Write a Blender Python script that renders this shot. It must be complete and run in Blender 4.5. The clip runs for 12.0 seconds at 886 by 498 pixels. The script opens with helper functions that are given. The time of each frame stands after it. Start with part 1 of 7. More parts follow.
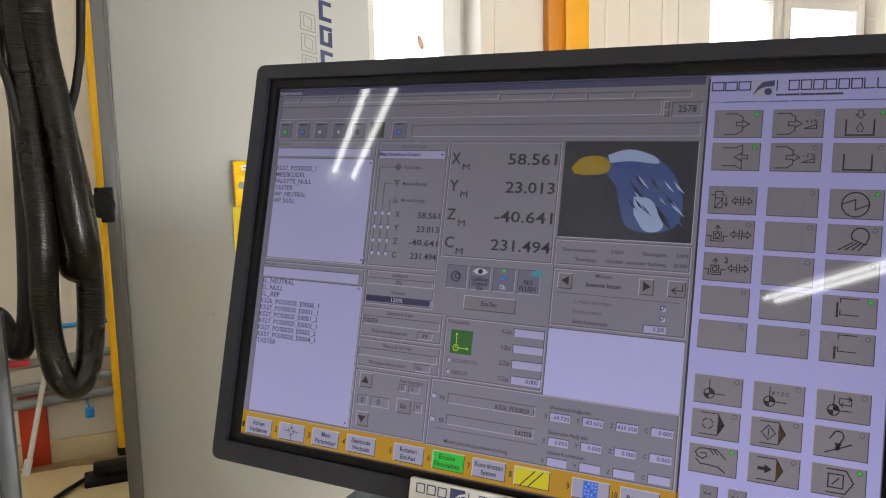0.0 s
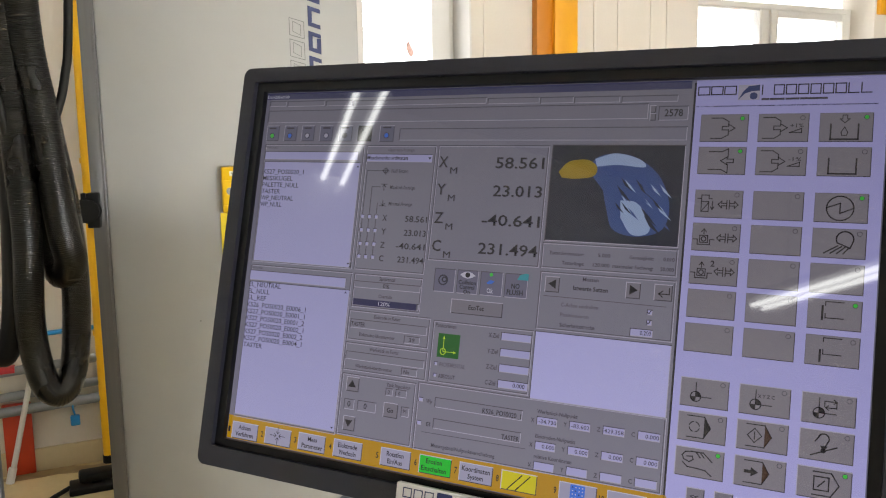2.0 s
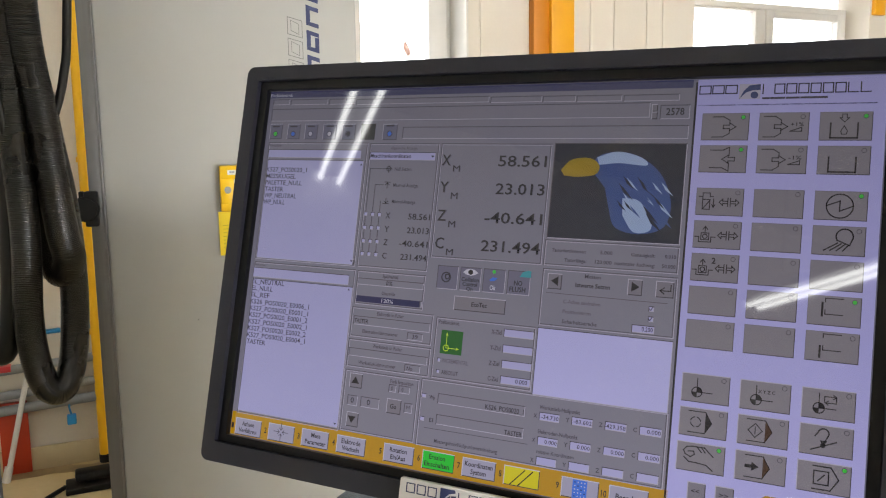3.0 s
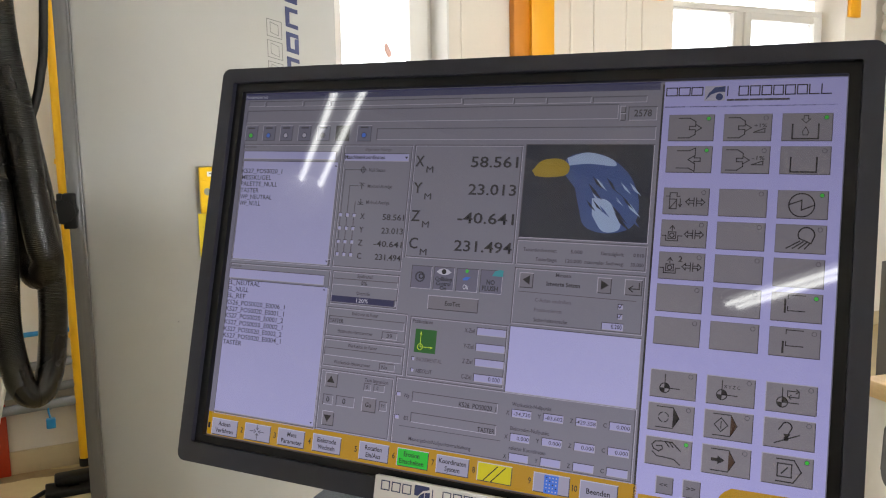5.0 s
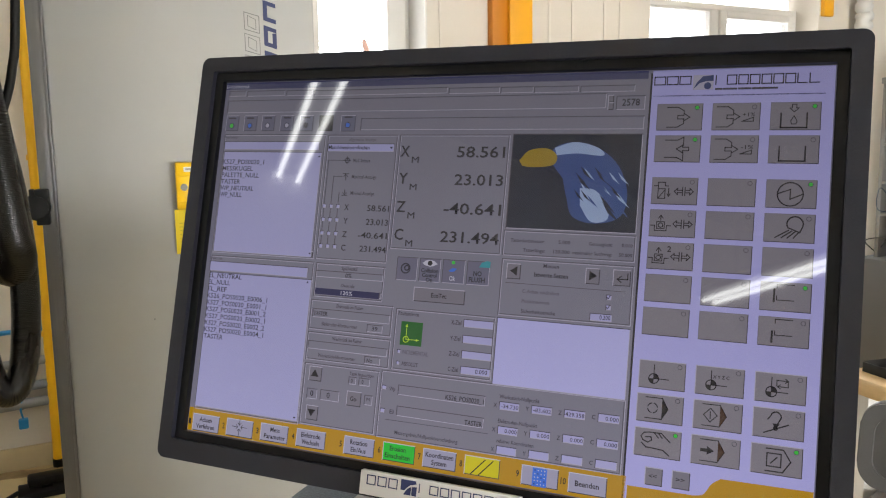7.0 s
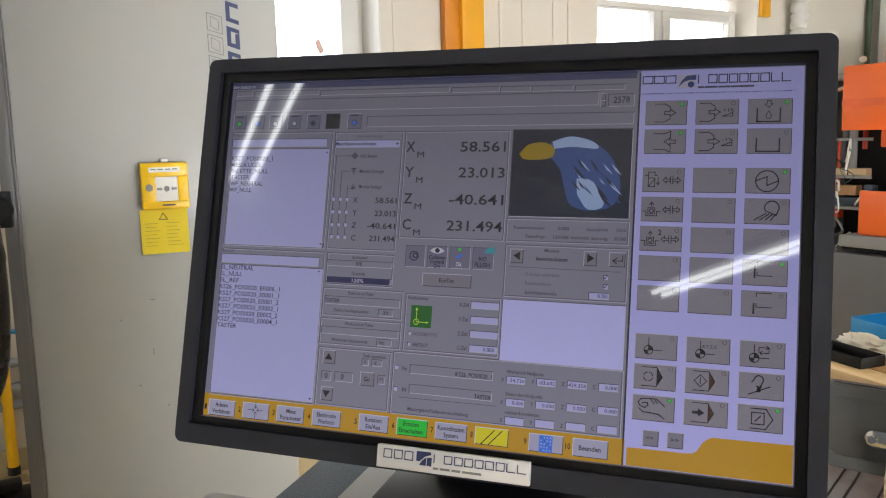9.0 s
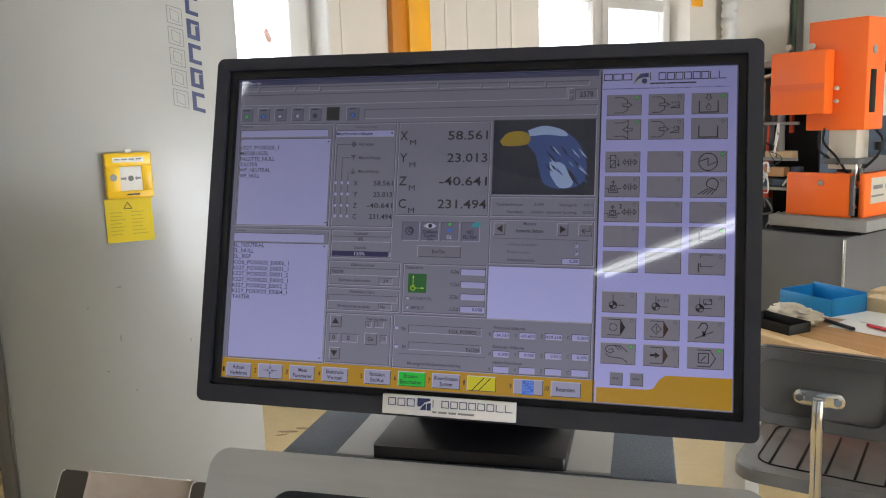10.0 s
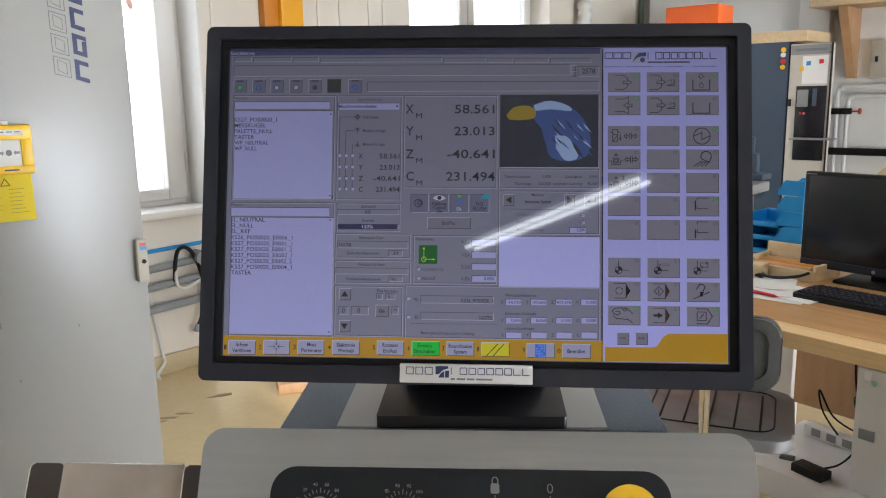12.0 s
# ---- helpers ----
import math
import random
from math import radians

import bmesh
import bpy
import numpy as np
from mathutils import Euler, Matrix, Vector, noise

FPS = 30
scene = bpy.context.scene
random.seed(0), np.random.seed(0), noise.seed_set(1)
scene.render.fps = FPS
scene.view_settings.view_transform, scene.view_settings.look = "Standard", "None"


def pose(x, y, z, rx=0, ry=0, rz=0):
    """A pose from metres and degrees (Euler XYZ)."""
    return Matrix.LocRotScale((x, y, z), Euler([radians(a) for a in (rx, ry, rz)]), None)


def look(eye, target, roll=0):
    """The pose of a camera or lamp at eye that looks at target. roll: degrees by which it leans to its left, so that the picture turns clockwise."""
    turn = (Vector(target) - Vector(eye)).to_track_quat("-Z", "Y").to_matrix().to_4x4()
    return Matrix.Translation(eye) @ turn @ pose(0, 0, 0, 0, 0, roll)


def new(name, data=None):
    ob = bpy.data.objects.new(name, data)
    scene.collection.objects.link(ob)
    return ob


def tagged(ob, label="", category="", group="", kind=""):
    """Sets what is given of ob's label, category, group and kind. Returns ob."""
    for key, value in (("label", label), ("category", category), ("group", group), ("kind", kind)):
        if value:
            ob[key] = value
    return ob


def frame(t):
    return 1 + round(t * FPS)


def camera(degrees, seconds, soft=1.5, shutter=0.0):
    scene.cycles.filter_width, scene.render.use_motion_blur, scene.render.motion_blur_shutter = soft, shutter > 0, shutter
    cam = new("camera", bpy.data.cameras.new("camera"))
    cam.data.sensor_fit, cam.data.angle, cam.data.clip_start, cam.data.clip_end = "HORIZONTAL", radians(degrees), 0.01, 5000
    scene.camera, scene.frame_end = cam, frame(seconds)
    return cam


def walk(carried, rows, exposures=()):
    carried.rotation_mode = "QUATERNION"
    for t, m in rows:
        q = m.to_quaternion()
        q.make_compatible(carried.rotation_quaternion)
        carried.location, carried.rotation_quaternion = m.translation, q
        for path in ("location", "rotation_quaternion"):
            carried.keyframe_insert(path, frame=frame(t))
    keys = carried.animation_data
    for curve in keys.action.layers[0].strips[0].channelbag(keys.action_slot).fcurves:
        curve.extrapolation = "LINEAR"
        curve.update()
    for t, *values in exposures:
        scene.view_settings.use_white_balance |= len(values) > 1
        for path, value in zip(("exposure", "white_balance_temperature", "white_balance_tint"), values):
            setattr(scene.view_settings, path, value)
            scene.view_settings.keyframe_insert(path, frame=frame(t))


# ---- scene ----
cam = camera(58.3, 12.0, soft=1.1)
PATH = [
    (0, (0.203, -0.536, 1.381), (-0.674, 1.239, 1.097), -1.2),
    (0.5, (0.2, -0.525, 1.382), (-0.669, 1.255, 1.104), -1.2),
    (1, (0.201, -0.527, 1.381), (-0.661, 1.257, 1.109), -1.2),
    (1.5, (0.202, -0.532, 1.381), (-0.656, 1.255, 1.113), -1.1),
    (2, (0.204, -0.535, 1.378), (-0.649, 1.254, 1.112), -1.0),
    (2.5, (0.202, -0.54, 1.377), (-0.645, 1.252, 1.112), -0.9),
    (3, (0.201, -0.542, 1.377), (-0.642, 1.252, 1.11), -0.9),
    (5, (0.211, -0.546, 1.377), (-0.594, 1.266, 1.112), -1.0),
    (5.5, (0.211, -0.548, 1.375), (-0.582, 1.269, 1.111), -0.9),
    (6, (0.208, -0.548, 1.374), (-0.572, 1.274, 1.108), -0.9),
    (6.5, (0.204, -0.546, 1.373), (-0.562, 1.282, 1.103), -0.9),
    (7, (0.202, -0.542, 1.371), (-0.55, 1.291, 1.1), -0.9),
    (9, (0.175, -0.601, 1.369), (-0.454, 1.277, 1.094), -1.4),
    (9.5, (0.18, -0.64, 1.373), (-0.39, 1.255, 1.087), -1.7),
    (10, (0.162, -0.709, 1.373), (-0.328, 1.205, 1.062), -1.9),
    (10.5, (0.115, -0.718, 1.371), (-0.281, 1.213, 1.033), -1.9),
    (11, (0.072, -0.709, 1.374), (-0.218, 1.237, 1.013), -1.7),
    (11.5, (0.036, -0.73, 1.378), (-0.154, 1.226, 1.004), -1.3),
    (12, (0.016, -0.749, 1.375), (-0.101, 1.211, 0.996), -1.1),
]
walk(cam, [(t, look(eye, target, roll)) for t, eye, target, roll in PATH],
     exposures=((0.0, -0.12, 6650, 11), (7.0, -0.14, 6600, 11), (9.5, -0.28, 6350, 11), (10.5, -0.38, 6200, 11), (12.0, -0.36, 6000, 12)))

# ---------------------------------------------------------------- light
world = bpy.data.worlds.new("sky")
scene.world = world
world.use_nodes = True
wn = world.node_tree
sky = wn.nodes.new("ShaderNodeTexSky")
sky.sky_type, sky.sun_disc = "NISHITA", False
sky.sun_elevation, sky.sun_rotation = radians(16), radians(140)
wn.links.new(sky.outputs[0], wn.nodes["Background"].inputs[0])
wn.nodes["Background"].inputs[1].default_value = 0.12

sun = bpy.data.lights.new("sun", "SUN")
sun.energy, sun.angle, sun.color = 5.0, radians(0.6), (1.0, 0.95, 0.86)
new("sun", sun).matrix_world = look((6.5, -8, 3), (6.5 - 0.645, -8 + 0.765, 3 - 0.287))

ROOM = pose(-1.618, 3.128, 0, 0, 0, 50)                                 # x along the window wall, y into that wall
BACK = pose(-1.468, 2.848, -0.024, 0, 0, 51) @ Matrix.Scale(0.96, 4)    # the rear wall, y into the window wall
MACHINE = pose(-1.436, 2.777, 0.05, 0, 0, 51) @ Matrix.Scale(0.94, 4)   # the machine in front of it
CABINETS = pose(-1.376, 2.623, 0.06, 0, 0, 51) @ Matrix.Scale(0.90, 4)  # the cabinets along it
FLOOR = 0.06                                                            # height of the floor


def area_lamp(name, m, sx, sy, watts, colour):
    d = bpy.data.lights.new(name, "AREA")
    d.shape, d.size, d.size_y, d.energy, d.color = "RECTANGLE", sx, sy, watts, colour
    ob = new(name, d)
    ob.matrix_world = m
    return ob


# ---------------------------------------------------------------- materials
def mat(name, colour, rough=0.5, metal=0.0, vary=0.08, grain=60.0, bump=0.0, spec=0.5, coat=0.0,
        second=None, blotch=3.0, coords="Object", stretch=(1, 1, 1), wear=0.0):
    """A painted, moulded or metal surface: colour varied at two scales, uneven gloss, fine relief."""
    m = bpy.data.materials.new(name)
    m.use_nodes = True
    t = m.node_tree
    b = t.nodes["Principled BSDF"]
    co = t.nodes.new("ShaderNodeTexCoord")
    mp = t.nodes.new("ShaderNodeMapping")
    mp.inputs["Scale"].default_value = stretch
    t.links.new(co.outputs[coords], mp.inputs[0])
    big = t.nodes.new("ShaderNodeTexNoise")
    big.inputs["Scale"].default_value, big.inputs["Detail"].default_value = blotch, 5
    fine = t.nodes.new("ShaderNodeTexNoise")
    fine.inputs["Scale"].default_value, fine.inputs["Detail"].default_value = grain, 4
    for nd in (big, fine):
        t.links.new(mp.outputs[0], nd.inputs["Vector"])
    two = second or tuple(c * (1 - 2.2 * vary) for c in colour)
    mx = t.nodes.new("ShaderNodeMix")
    mx.data_type = "RGBA"
    mx.inputs[6].default_value, mx.inputs[7].default_value = (*colour, 1), (*two, 1)
    rp = t.nodes.new("ShaderNodeMapRange")
    rp.inputs[1].default_value, rp.inputs[2].default_value = 0.35, 0.72
    t.links.new(big.outputs[0], rp.inputs[0])
    t.links.new(rp.outputs[0], mx.inputs[0])
    hv = t.nodes.new("ShaderNodeHueSaturation")
    vr = t.nodes.new("ShaderNodeMapRange")
    vr.inputs[3].default_value, vr.inputs[4].default_value = 1 - vary, 1 + vary
    t.links.new(fine.outputs[0], vr.inputs[0])
    t.links.new(vr.outputs[0], hv.inputs["Value"])
    t.links.new(mx.outputs[2], hv.inputs["Color"])
    t.links.new(hv.outputs[0], b.inputs["Base Color"])
    rr = t.nodes.new("ShaderNodeMapRange")
    rr.inputs[3].default_value, rr.inputs[4].default_value = max(0.02, rough - 0.07), min(1, rough + 0.09)
    t.links.new(big.outputs[0], rr.inputs[0])
    t.links.new(rr.outputs[0], b.inputs["Roughness"])
    b.inputs["Metallic"].default_value = metal
    b.inputs["Specular IOR Level"].default_value = spec
    b.inputs["Coat Weight"].default_value = coat
    b.inputs["Coat Roughness"].default_value = 0.15
    if bump:
        bp = t.nodes.new("ShaderNodeBump")
        bp.inputs["Strength"].default_value, bp.inputs["Distance"].default_value = bump, 0.002
        t.links.new(fine.outputs[0], bp.inputs["Height"])
        t.links.new(bp.outputs[0], b.inputs["Normal"])
    return m


def glow(name, colour, strength, rough=0.5):
    m = bpy.data.materials.new(name)
    m.use_nodes = True
    b = m.node_tree.nodes["Principled BSDF"]
    b.inputs["Base Color"].default_value = (0.02, 0.02, 0.02, 1)
    b.inputs["Emission Color"].default_value = (*colour, 1)
    b.inputs["Emission Strength"].default_value = strength
    b.inputs["Roughness"].default_value = rough
    return m


def wood(name, light, dark, rough=0.45, along=(1, 12, 12)):
    return mat(name, light, rough, vary=0.16, grain=45, bump=0.15, second=dark, blotch=2.5, stretch=along)


CAB = mat("satin_grey_paint", (0.38, 0.38, 0.363), 0.30, vary=0.015, grain=250, bump=0.05, blotch=1.2, spec=0.85)
BEZEL = mat("charcoal_plastic", (0.011, 0.0115, 0.020), 0.42, vary=0.05, grain=900, bump=0.12, spec=0.35)
BEZEL_IN = mat("black_plastic", (0.003, 0.003, 0.004), 0.35, spec=0.2, vary=0.05, grain=700)
STAND = mat("black_stand_plastic", (0.005, 0.005, 0.008), 0.35, vary=0.1, grain=500, bump=0.05, spec=0.3)
STEEL = mat("brushed_steel", (0.33, 0.325, 0.325), 0.40, 0.95, vary=0.03, grain=90, stretch=(1, 30, 30), bump=0.02, blotch=4)
RIM = mat("grey_beige_rim", (0.36, 0.34, 0.31), 0.35, vary=0.03)
STAIN = mat("dark_floor_stain", (0.34, 0.23, 0.10), 0.5, vary=0.2, grain=40)
# Tray flanges: the dark reflection in the steel is put into the colour.
FLANGEDK = mat("dark_reflection_steel", (0.034, 0.023, 0.016), 0.35, 0.3, vary=0.08, grain=60)
STEEL_WORN = mat("worn_bright_steel", (0.66, 0.60, 0.55), 0.30, 0.9, vary=0.06, grain=30, second=(0.55, 0.47, 0.42), blotch=14, bump=0.02)
STEEL_DARK = mat("worn_steel", (0.36, 0.34, 0.32), 0.28, 1.0, vary=0.08, grain=40, stretch=(30, 1, 1), bump=0.03)
CHROME = mat("chrome", (0.78, 0.78, 0.77), 0.12, 1.0, vary=0.02)
ALU = mat("aluminium_profile", (0.20, 0.20, 0.205), 0.42, 0.7, vary=0.04, grain=30, stretch=(40, 40, 1))
SPECKLE = mat("blue_grey_texture_paint", (0.135, 0.160, 0.20), 0.6, vary=0.7, grain=520, bump=0.4, spec=0.4, second=(0.115, 0.138, 0.175))
LIGHTGREY = mat("light_grey_paint", (0.46, 0.455, 0.445), 0.4, vary=0.03, grain=200)
BLACKPANEL = mat("black_foil_panel", (0.007, 0.008, 0.012), 0.4, vary=0.05, grain=300, spec=0.3)
WALL = mat("cream_plaster", (0.72, 0.67, 0.59), 0.8, vary=0.03, grain=80, bump=0.2, second=(0.67, 0.61, 0.53), blotch=0.8)
WALLW = mat("white_plaster", (0.74, 0.73, 0.70), 0.8, vary=0.03, grain=80, bump=0.2, second=(0.69, 0.68, 0.65), blotch=0.9)
CEIL = mat("white_ceiling", (0.75, 0.74, 0.72), 0.9, vary=0.03)
FLOORM = mat("ochre_floor_coating", (0.68, 0.54, 0.30), 0.22, vary=0.07, grain=30, bump=0.1, second=(0.58, 0.45, 0.24), blotch=1.6)
SKIRT = mat("beige_skirting_paint", (0.56, 0.45, 0.27), 0.5, vary=0.06, grain=40, blotch=5)
FRAMEW = mat("white_window_paint", (0.72, 0.70, 0.66), 0.4, vary=0.02)
COLY = mat("orange_yellow_paint", (0.80, 0.37, 0.004), 0.4, vary=0.03, grain=90)
# Darker orange: the column web's shade as colour; own colour of one round bar.
COLY2 = mat("orange_web_shade_and_bar", (0.55, 0.19, 0.002), 0.45, vary=0.03, grain=90)
PIPEY = mat("yellow_pipe_paint", (0.90, 0.50, 0.006), 0.4, vary=0.03)
CALLY = mat("yellow_plastic", (0.86, 0.53, 0.003), 0.35, vary=0.02, grain=300)
TAGY = mat("yellow_card", (0.85, 0.66, 0.02), 0.6, vary=0.03, grain=50)
HOSE = mat("black_corrugated_rubber", (0.006, 0.006, 0.006), 0.42, vary=0.2, grain=50, spec=0.35)
HOSEG = mat("dark_grey_corrugated_sleeve", (0.008, 0.0068, 0.0055), 0.27, vary=0.15, grain=80, spec=0.55)
BLACK = mat("black_plastic_matt", (0.008, 0.008, 0.008), 0.55, vary=0.1, grain=200, spec=0.25)
PIPEG = mat("grey_conduit", (0.25, 0.26, 0.27), 0.45, vary=0.04)
PIPEW = mat("white_pipe_paint", (0.72, 0.71, 0.68), 0.4, vary=0.03)
REDP = mat("red_paint", (0.50, 0.035, 0.006), 0.4, vary=0.05, grain=60)
ORANGE = mat("orange_machine_paint", (0.85, 0.14, 0.012), 0.35, vary=0.03, grain=200, blotch=2)
ORANGED = mat("deep_orange_paint", (0.75, 0.11, 0.008), 0.38, vary=0.04, grain=200)
MGREY = mat("machine_grey_paint", (0.12, 0.12, 0.122), 0.5, vary=0.05, grain=200)
LGREY = mat("pale_machine_grey", (0.25, 0.25, 0.245), 0.5, vary=0.05, grain=100)
BLUEC = mat("slate_blue_paint", (0.050, 0.074, 0.108), 0.5, vary=0.05, grain=120)
CREAMC = mat("cream_cabinet_paint", (0.54, 0.50, 0.42), 0.45, vary=0.03)
BENCHW = wood("beech_worktop", (0.44, 0.245, 0.095), (0.36, 0.185, 0.065), 0.4, (1.2, 14, 14))
# Paler wood for the bench's front strip: sunlight put into the colour.
SUNSTRIPW = wood("sunlit_beech_strip", (0.66, 0.46, 0.23), (0.54, 0.35, 0.155), 0.4, (1.2, 14, 14))
BENCHD = wood("brown_panel", (0.50, 0.30, 0.15), (0.44, 0.25, 0.12), 0.5, (10, 10, 1))
PALEW = wood("pale_plywood", (0.62, 0.47, 0.28), (0.55, 0.40, 0.23), 0.55, (2, 14, 14))
BLUEP = mat("blue_bin_plastic", (0.015, 0.27, 0.62), 0.35, vary=0.05, grain=60)
# Seat greyer than the back: sunlight on the black put into the colour.
PUBLK = mat("sunlit_black_polyurethane", (0.21, 0.21, 0.213), 0.30, vary=0.18, grain=350, bump=0.3, second=(0.15, 0.15, 0.15), blotch=9)
PUBACK = mat("black_moulded_back", (0.075, 0.075, 0.077), 0.30, vary=0.15, grain=350, bump=0.3)
DULLST = mat("dull_edge_steel", (0.09, 0.095, 0.105), 0.45, 0.4, vary=0.06, grain=30, stretch=(40, 40, 1))
PAPER = mat("white_paper", (0.78, 0.77, 0.74), 0.8, vary=0.02, grain=30)
WHITEM = mat("white_lacquer", (0.72, 0.70, 0.66), 0.4, vary=0.03)
REDPL = mat("red_plastic", (0.6, 0.02, 0.03), 0.4)
NAVY = mat("navy_print", (0.012, 0.022, 0.10), 0.4, vary=0.02)
GREYPRINT = mat("grey_print", (0.18, 0.18, 0.18), 0.45, vary=0.02)
DARKPRINT = mat("black_print", (0.02, 0.02, 0.022), 0.45, vary=0.02)
REDLEAF = mat("faded_pink_foil", (0.85, 0.55, 0.48), 0.6, vary=0.08, grain=40)
SILVERPL = mat("silver_name_plate", (0.66, 0.65, 0.66), 0.3, 0.2, vary=0.02)
TAGPRINT = mat("faded_print", (0.50, 0.40, 0.03), 0.6, vary=0.02)
SCREENOFF = mat("dark_screen", (0.012, 0.013, 0.017), 0.22, vary=0.03)


# ---------------------------------------------------------------- mesh helpers
def box(bm, size, at=(0, 0, 0), bev=0.0, seg=2, rot=None):
    """A box of that size centred on a place, its edges rounded."""
    r = bmesh.ops.create_cube(bm, size=1.0)
    vs = r["verts"]
    bmesh.ops.scale(bm, vec=size, verts=vs)
    if bev:
        es = list({e for v in vs for e in v.link_edges})
        r = bmesh.ops.bevel(bm, geom=es, offset=bev, segments=seg, affect="EDGES", profile=0.5)
        vs = list({v for f in r["faces"] for v in f.verts} | {v for v in vs if v.is_valid})
    if rot is not None:
        bmesh.ops.rotate(bm, cent=(0, 0, 0), matrix=rot, verts=vs)
    bmesh.ops.translate(bm, vec=at, verts=vs)
    return bm


def rod(bm, a, b, r, seg=16, r2=None, cap=True):
    """A round bar from a to b."""
    a, b = Vector(a), Vector(b)
    d = b - a
    q = d.to_track_quat("Z", "Y").to_matrix().to_4x4()
    bmesh.ops.create_cone(bm, cap_ends=cap, segments=seg, radius1=r, radius2=r if r2 is None else r2, depth=d.length,
                          matrix=Matrix.Translation((a + b) / 2) @ q)
    return bm


def slab(bm, pts, z0, z1, bev=0.0):
    """A flat plate with the outline pts, from z0 to z1."""
    lo = [bm.verts.new((x, y, z0)) for x, y in pts]
    hi = [bm.verts.new((x, y, z1)) for x, y in pts]
    n = len(pts)
    fs = [bm.faces.new(lo[::-1]), bm.faces.new(hi)]
    for i in range(n):
        fs.append(bm.faces.new((lo[i], lo[(i + 1) % n], hi[(i + 1) % n], hi[i])))
    if bev:
        es = [e for e in fs[1].edges]
        bmesh.ops.bevel(bm, geom=es, offset=bev, segments=2, affect="EDGES", profile=0.5)
    return bm


def rounded(x0, y0, x1, y1, r, n=6, corners=(1, 1, 1, 1)):
    """The outline of a rectangle with round corners: lower left, lower right, upper right, upper left."""
    out = []
    for k, (cx, cy, a0) in enumerate(((x0, y0, 180), (x1, y0, 270), (x1, y1, 0), (x0, y1, 90))):
        rr = r * corners[k]
        ox, oy = cx + (rr if k in (0, 3) else -rr), cy + (rr if k in (0, 1) else -rr)
        if rr <= 0:
            out.append((cx, cy))
            continue
        for i in range(n + 1):
            a = radians(a0 + 90 * i / n)
            out.append((ox + rr * math.cos(a), oy + rr * math.sin(a)))
    return out


def tube(bm, path, r, seg=14, closed_ends=True, ribs=0, rib=0.0, sub=1):
    """A tube along a list of points; ribs per metre make it corrugated."""
    pts = [Vector(p) for p in path]
    rings, run = [], 0.0
    up = Vector((0.31, 0.2, 0.93))
    for i, p in enumerate(pts):
        t = (pts[min(i + 1, len(pts) - 1)] - pts[max(i - 1, 0)]).normalized()
        s = t.cross(up)
        if s.length < 0.1:
            s = t.cross(Vector((1, 0, 0)))
        s.normalize()
        w = t.cross(s)
        if i:
            run += (p - pts[i - 1]).length
        rr = r + (rib if (ribs and int(run * ribs * 2) % 2) else 0.0)
        rings.append([bm.verts.new(p + (s * math.cos(2 * math.pi * k / seg) + w * math.sin(2 * math.pi * k / seg)) * rr) for k in range(seg)])
    for a, b in zip(rings, rings[1:]):
        for k in range(seg):
            bm.faces.new((a[k], a[(k + 1) % seg], b[(k + 1) % seg], b[k]))
    if closed_ends:
        bm.faces.new(rings[0][::-1])
        bm.faces.new(rings[-1])
    return bm


def curve(points, n):
    """n points on a smooth line through the given ones."""
    p = [Vector(q) for q in points]
    p = [2 * p[0] - p[1]] + p + [2 * p[-1] - p[-2]]
    out = []
    for k in range(n):
        u = k / (n - 1) * (len(p) - 3)
        i = min(int(u), len(p) - 4)
        t = u - i
        a, b, c, d = p[i:i + 4]
        out.append(0.5 * ((2 * b) + (c - a) * t + (2 * a - 5 * b + 4 * c - d) * t * t + (3 * b - a - 3 * c + d) * t ** 3))
    return out


def finish(bm, name, material, smooth=35):
    bmesh.ops.recalc_face_normals(bm, faces=bm.faces)
    me = bpy.data.meshes.new(name)
    bm.to_mesh(me)
    bm.free()
    me.materials.append(material)
    me.shade_smooth()
    me.set_sharp_from_angle(angle=radians(smooth))
    return me


def part(name, bm, material, parent, label="", smooth=35):
    ob = new(name, finish(bm, name, material, smooth))
    ob.parent = parent
    if label:
        ob["label"] = label
    return ob


def solo(name, bm, material, m, label, category, group="", kind="", smooth=35):
    ob = new(name, finish(bm, name, material, smooth))
    ob.matrix_world = m
    return tagged(ob, label, category, group, kind)


def thing(name, m, label, category, group="", kind=""):
    ob = new(name)
    ob.empty_display_size = 0.05
    ob.matrix_world = m
    return tagged(ob, label, category, group, kind)


def B(*boxes):
    """One bmesh of several boxes, each (size, place, bevel)."""
    bm = bmesh.new()
    for b in boxes:
        box(bm, *b)
    return bm


# ---------------------------------------------------------------- the hall
A0, A1, B1, HIGH, FACE = -5.2, 4.65, 8.4, 3.3, 0.18      # ends of the window wall, depth and height of the hall, the wall's face


def rm(a, b, z, turn=0):
    """A place in the hall: a metres along the window wall, b metres off its panes, turned about z."""
    return ROOM @ pose(a, -b, z, 0, 0, turn)


def rb(a, b, z, turn=0):
    """The same at the rear end of the hall."""
    return BACK @ pose(a, -b, z, 0, 0, turn)


def rk(a, b, z, turn=0):
    """The same beside the machine."""
    return MACHINE @ pose(a, -b, z, 0, 0, turn)


def rc(a, b, z, turn=0):
    """The same among the cabinets."""
    return CABINETS @ pose(a, -b, z, 0, 0, turn)


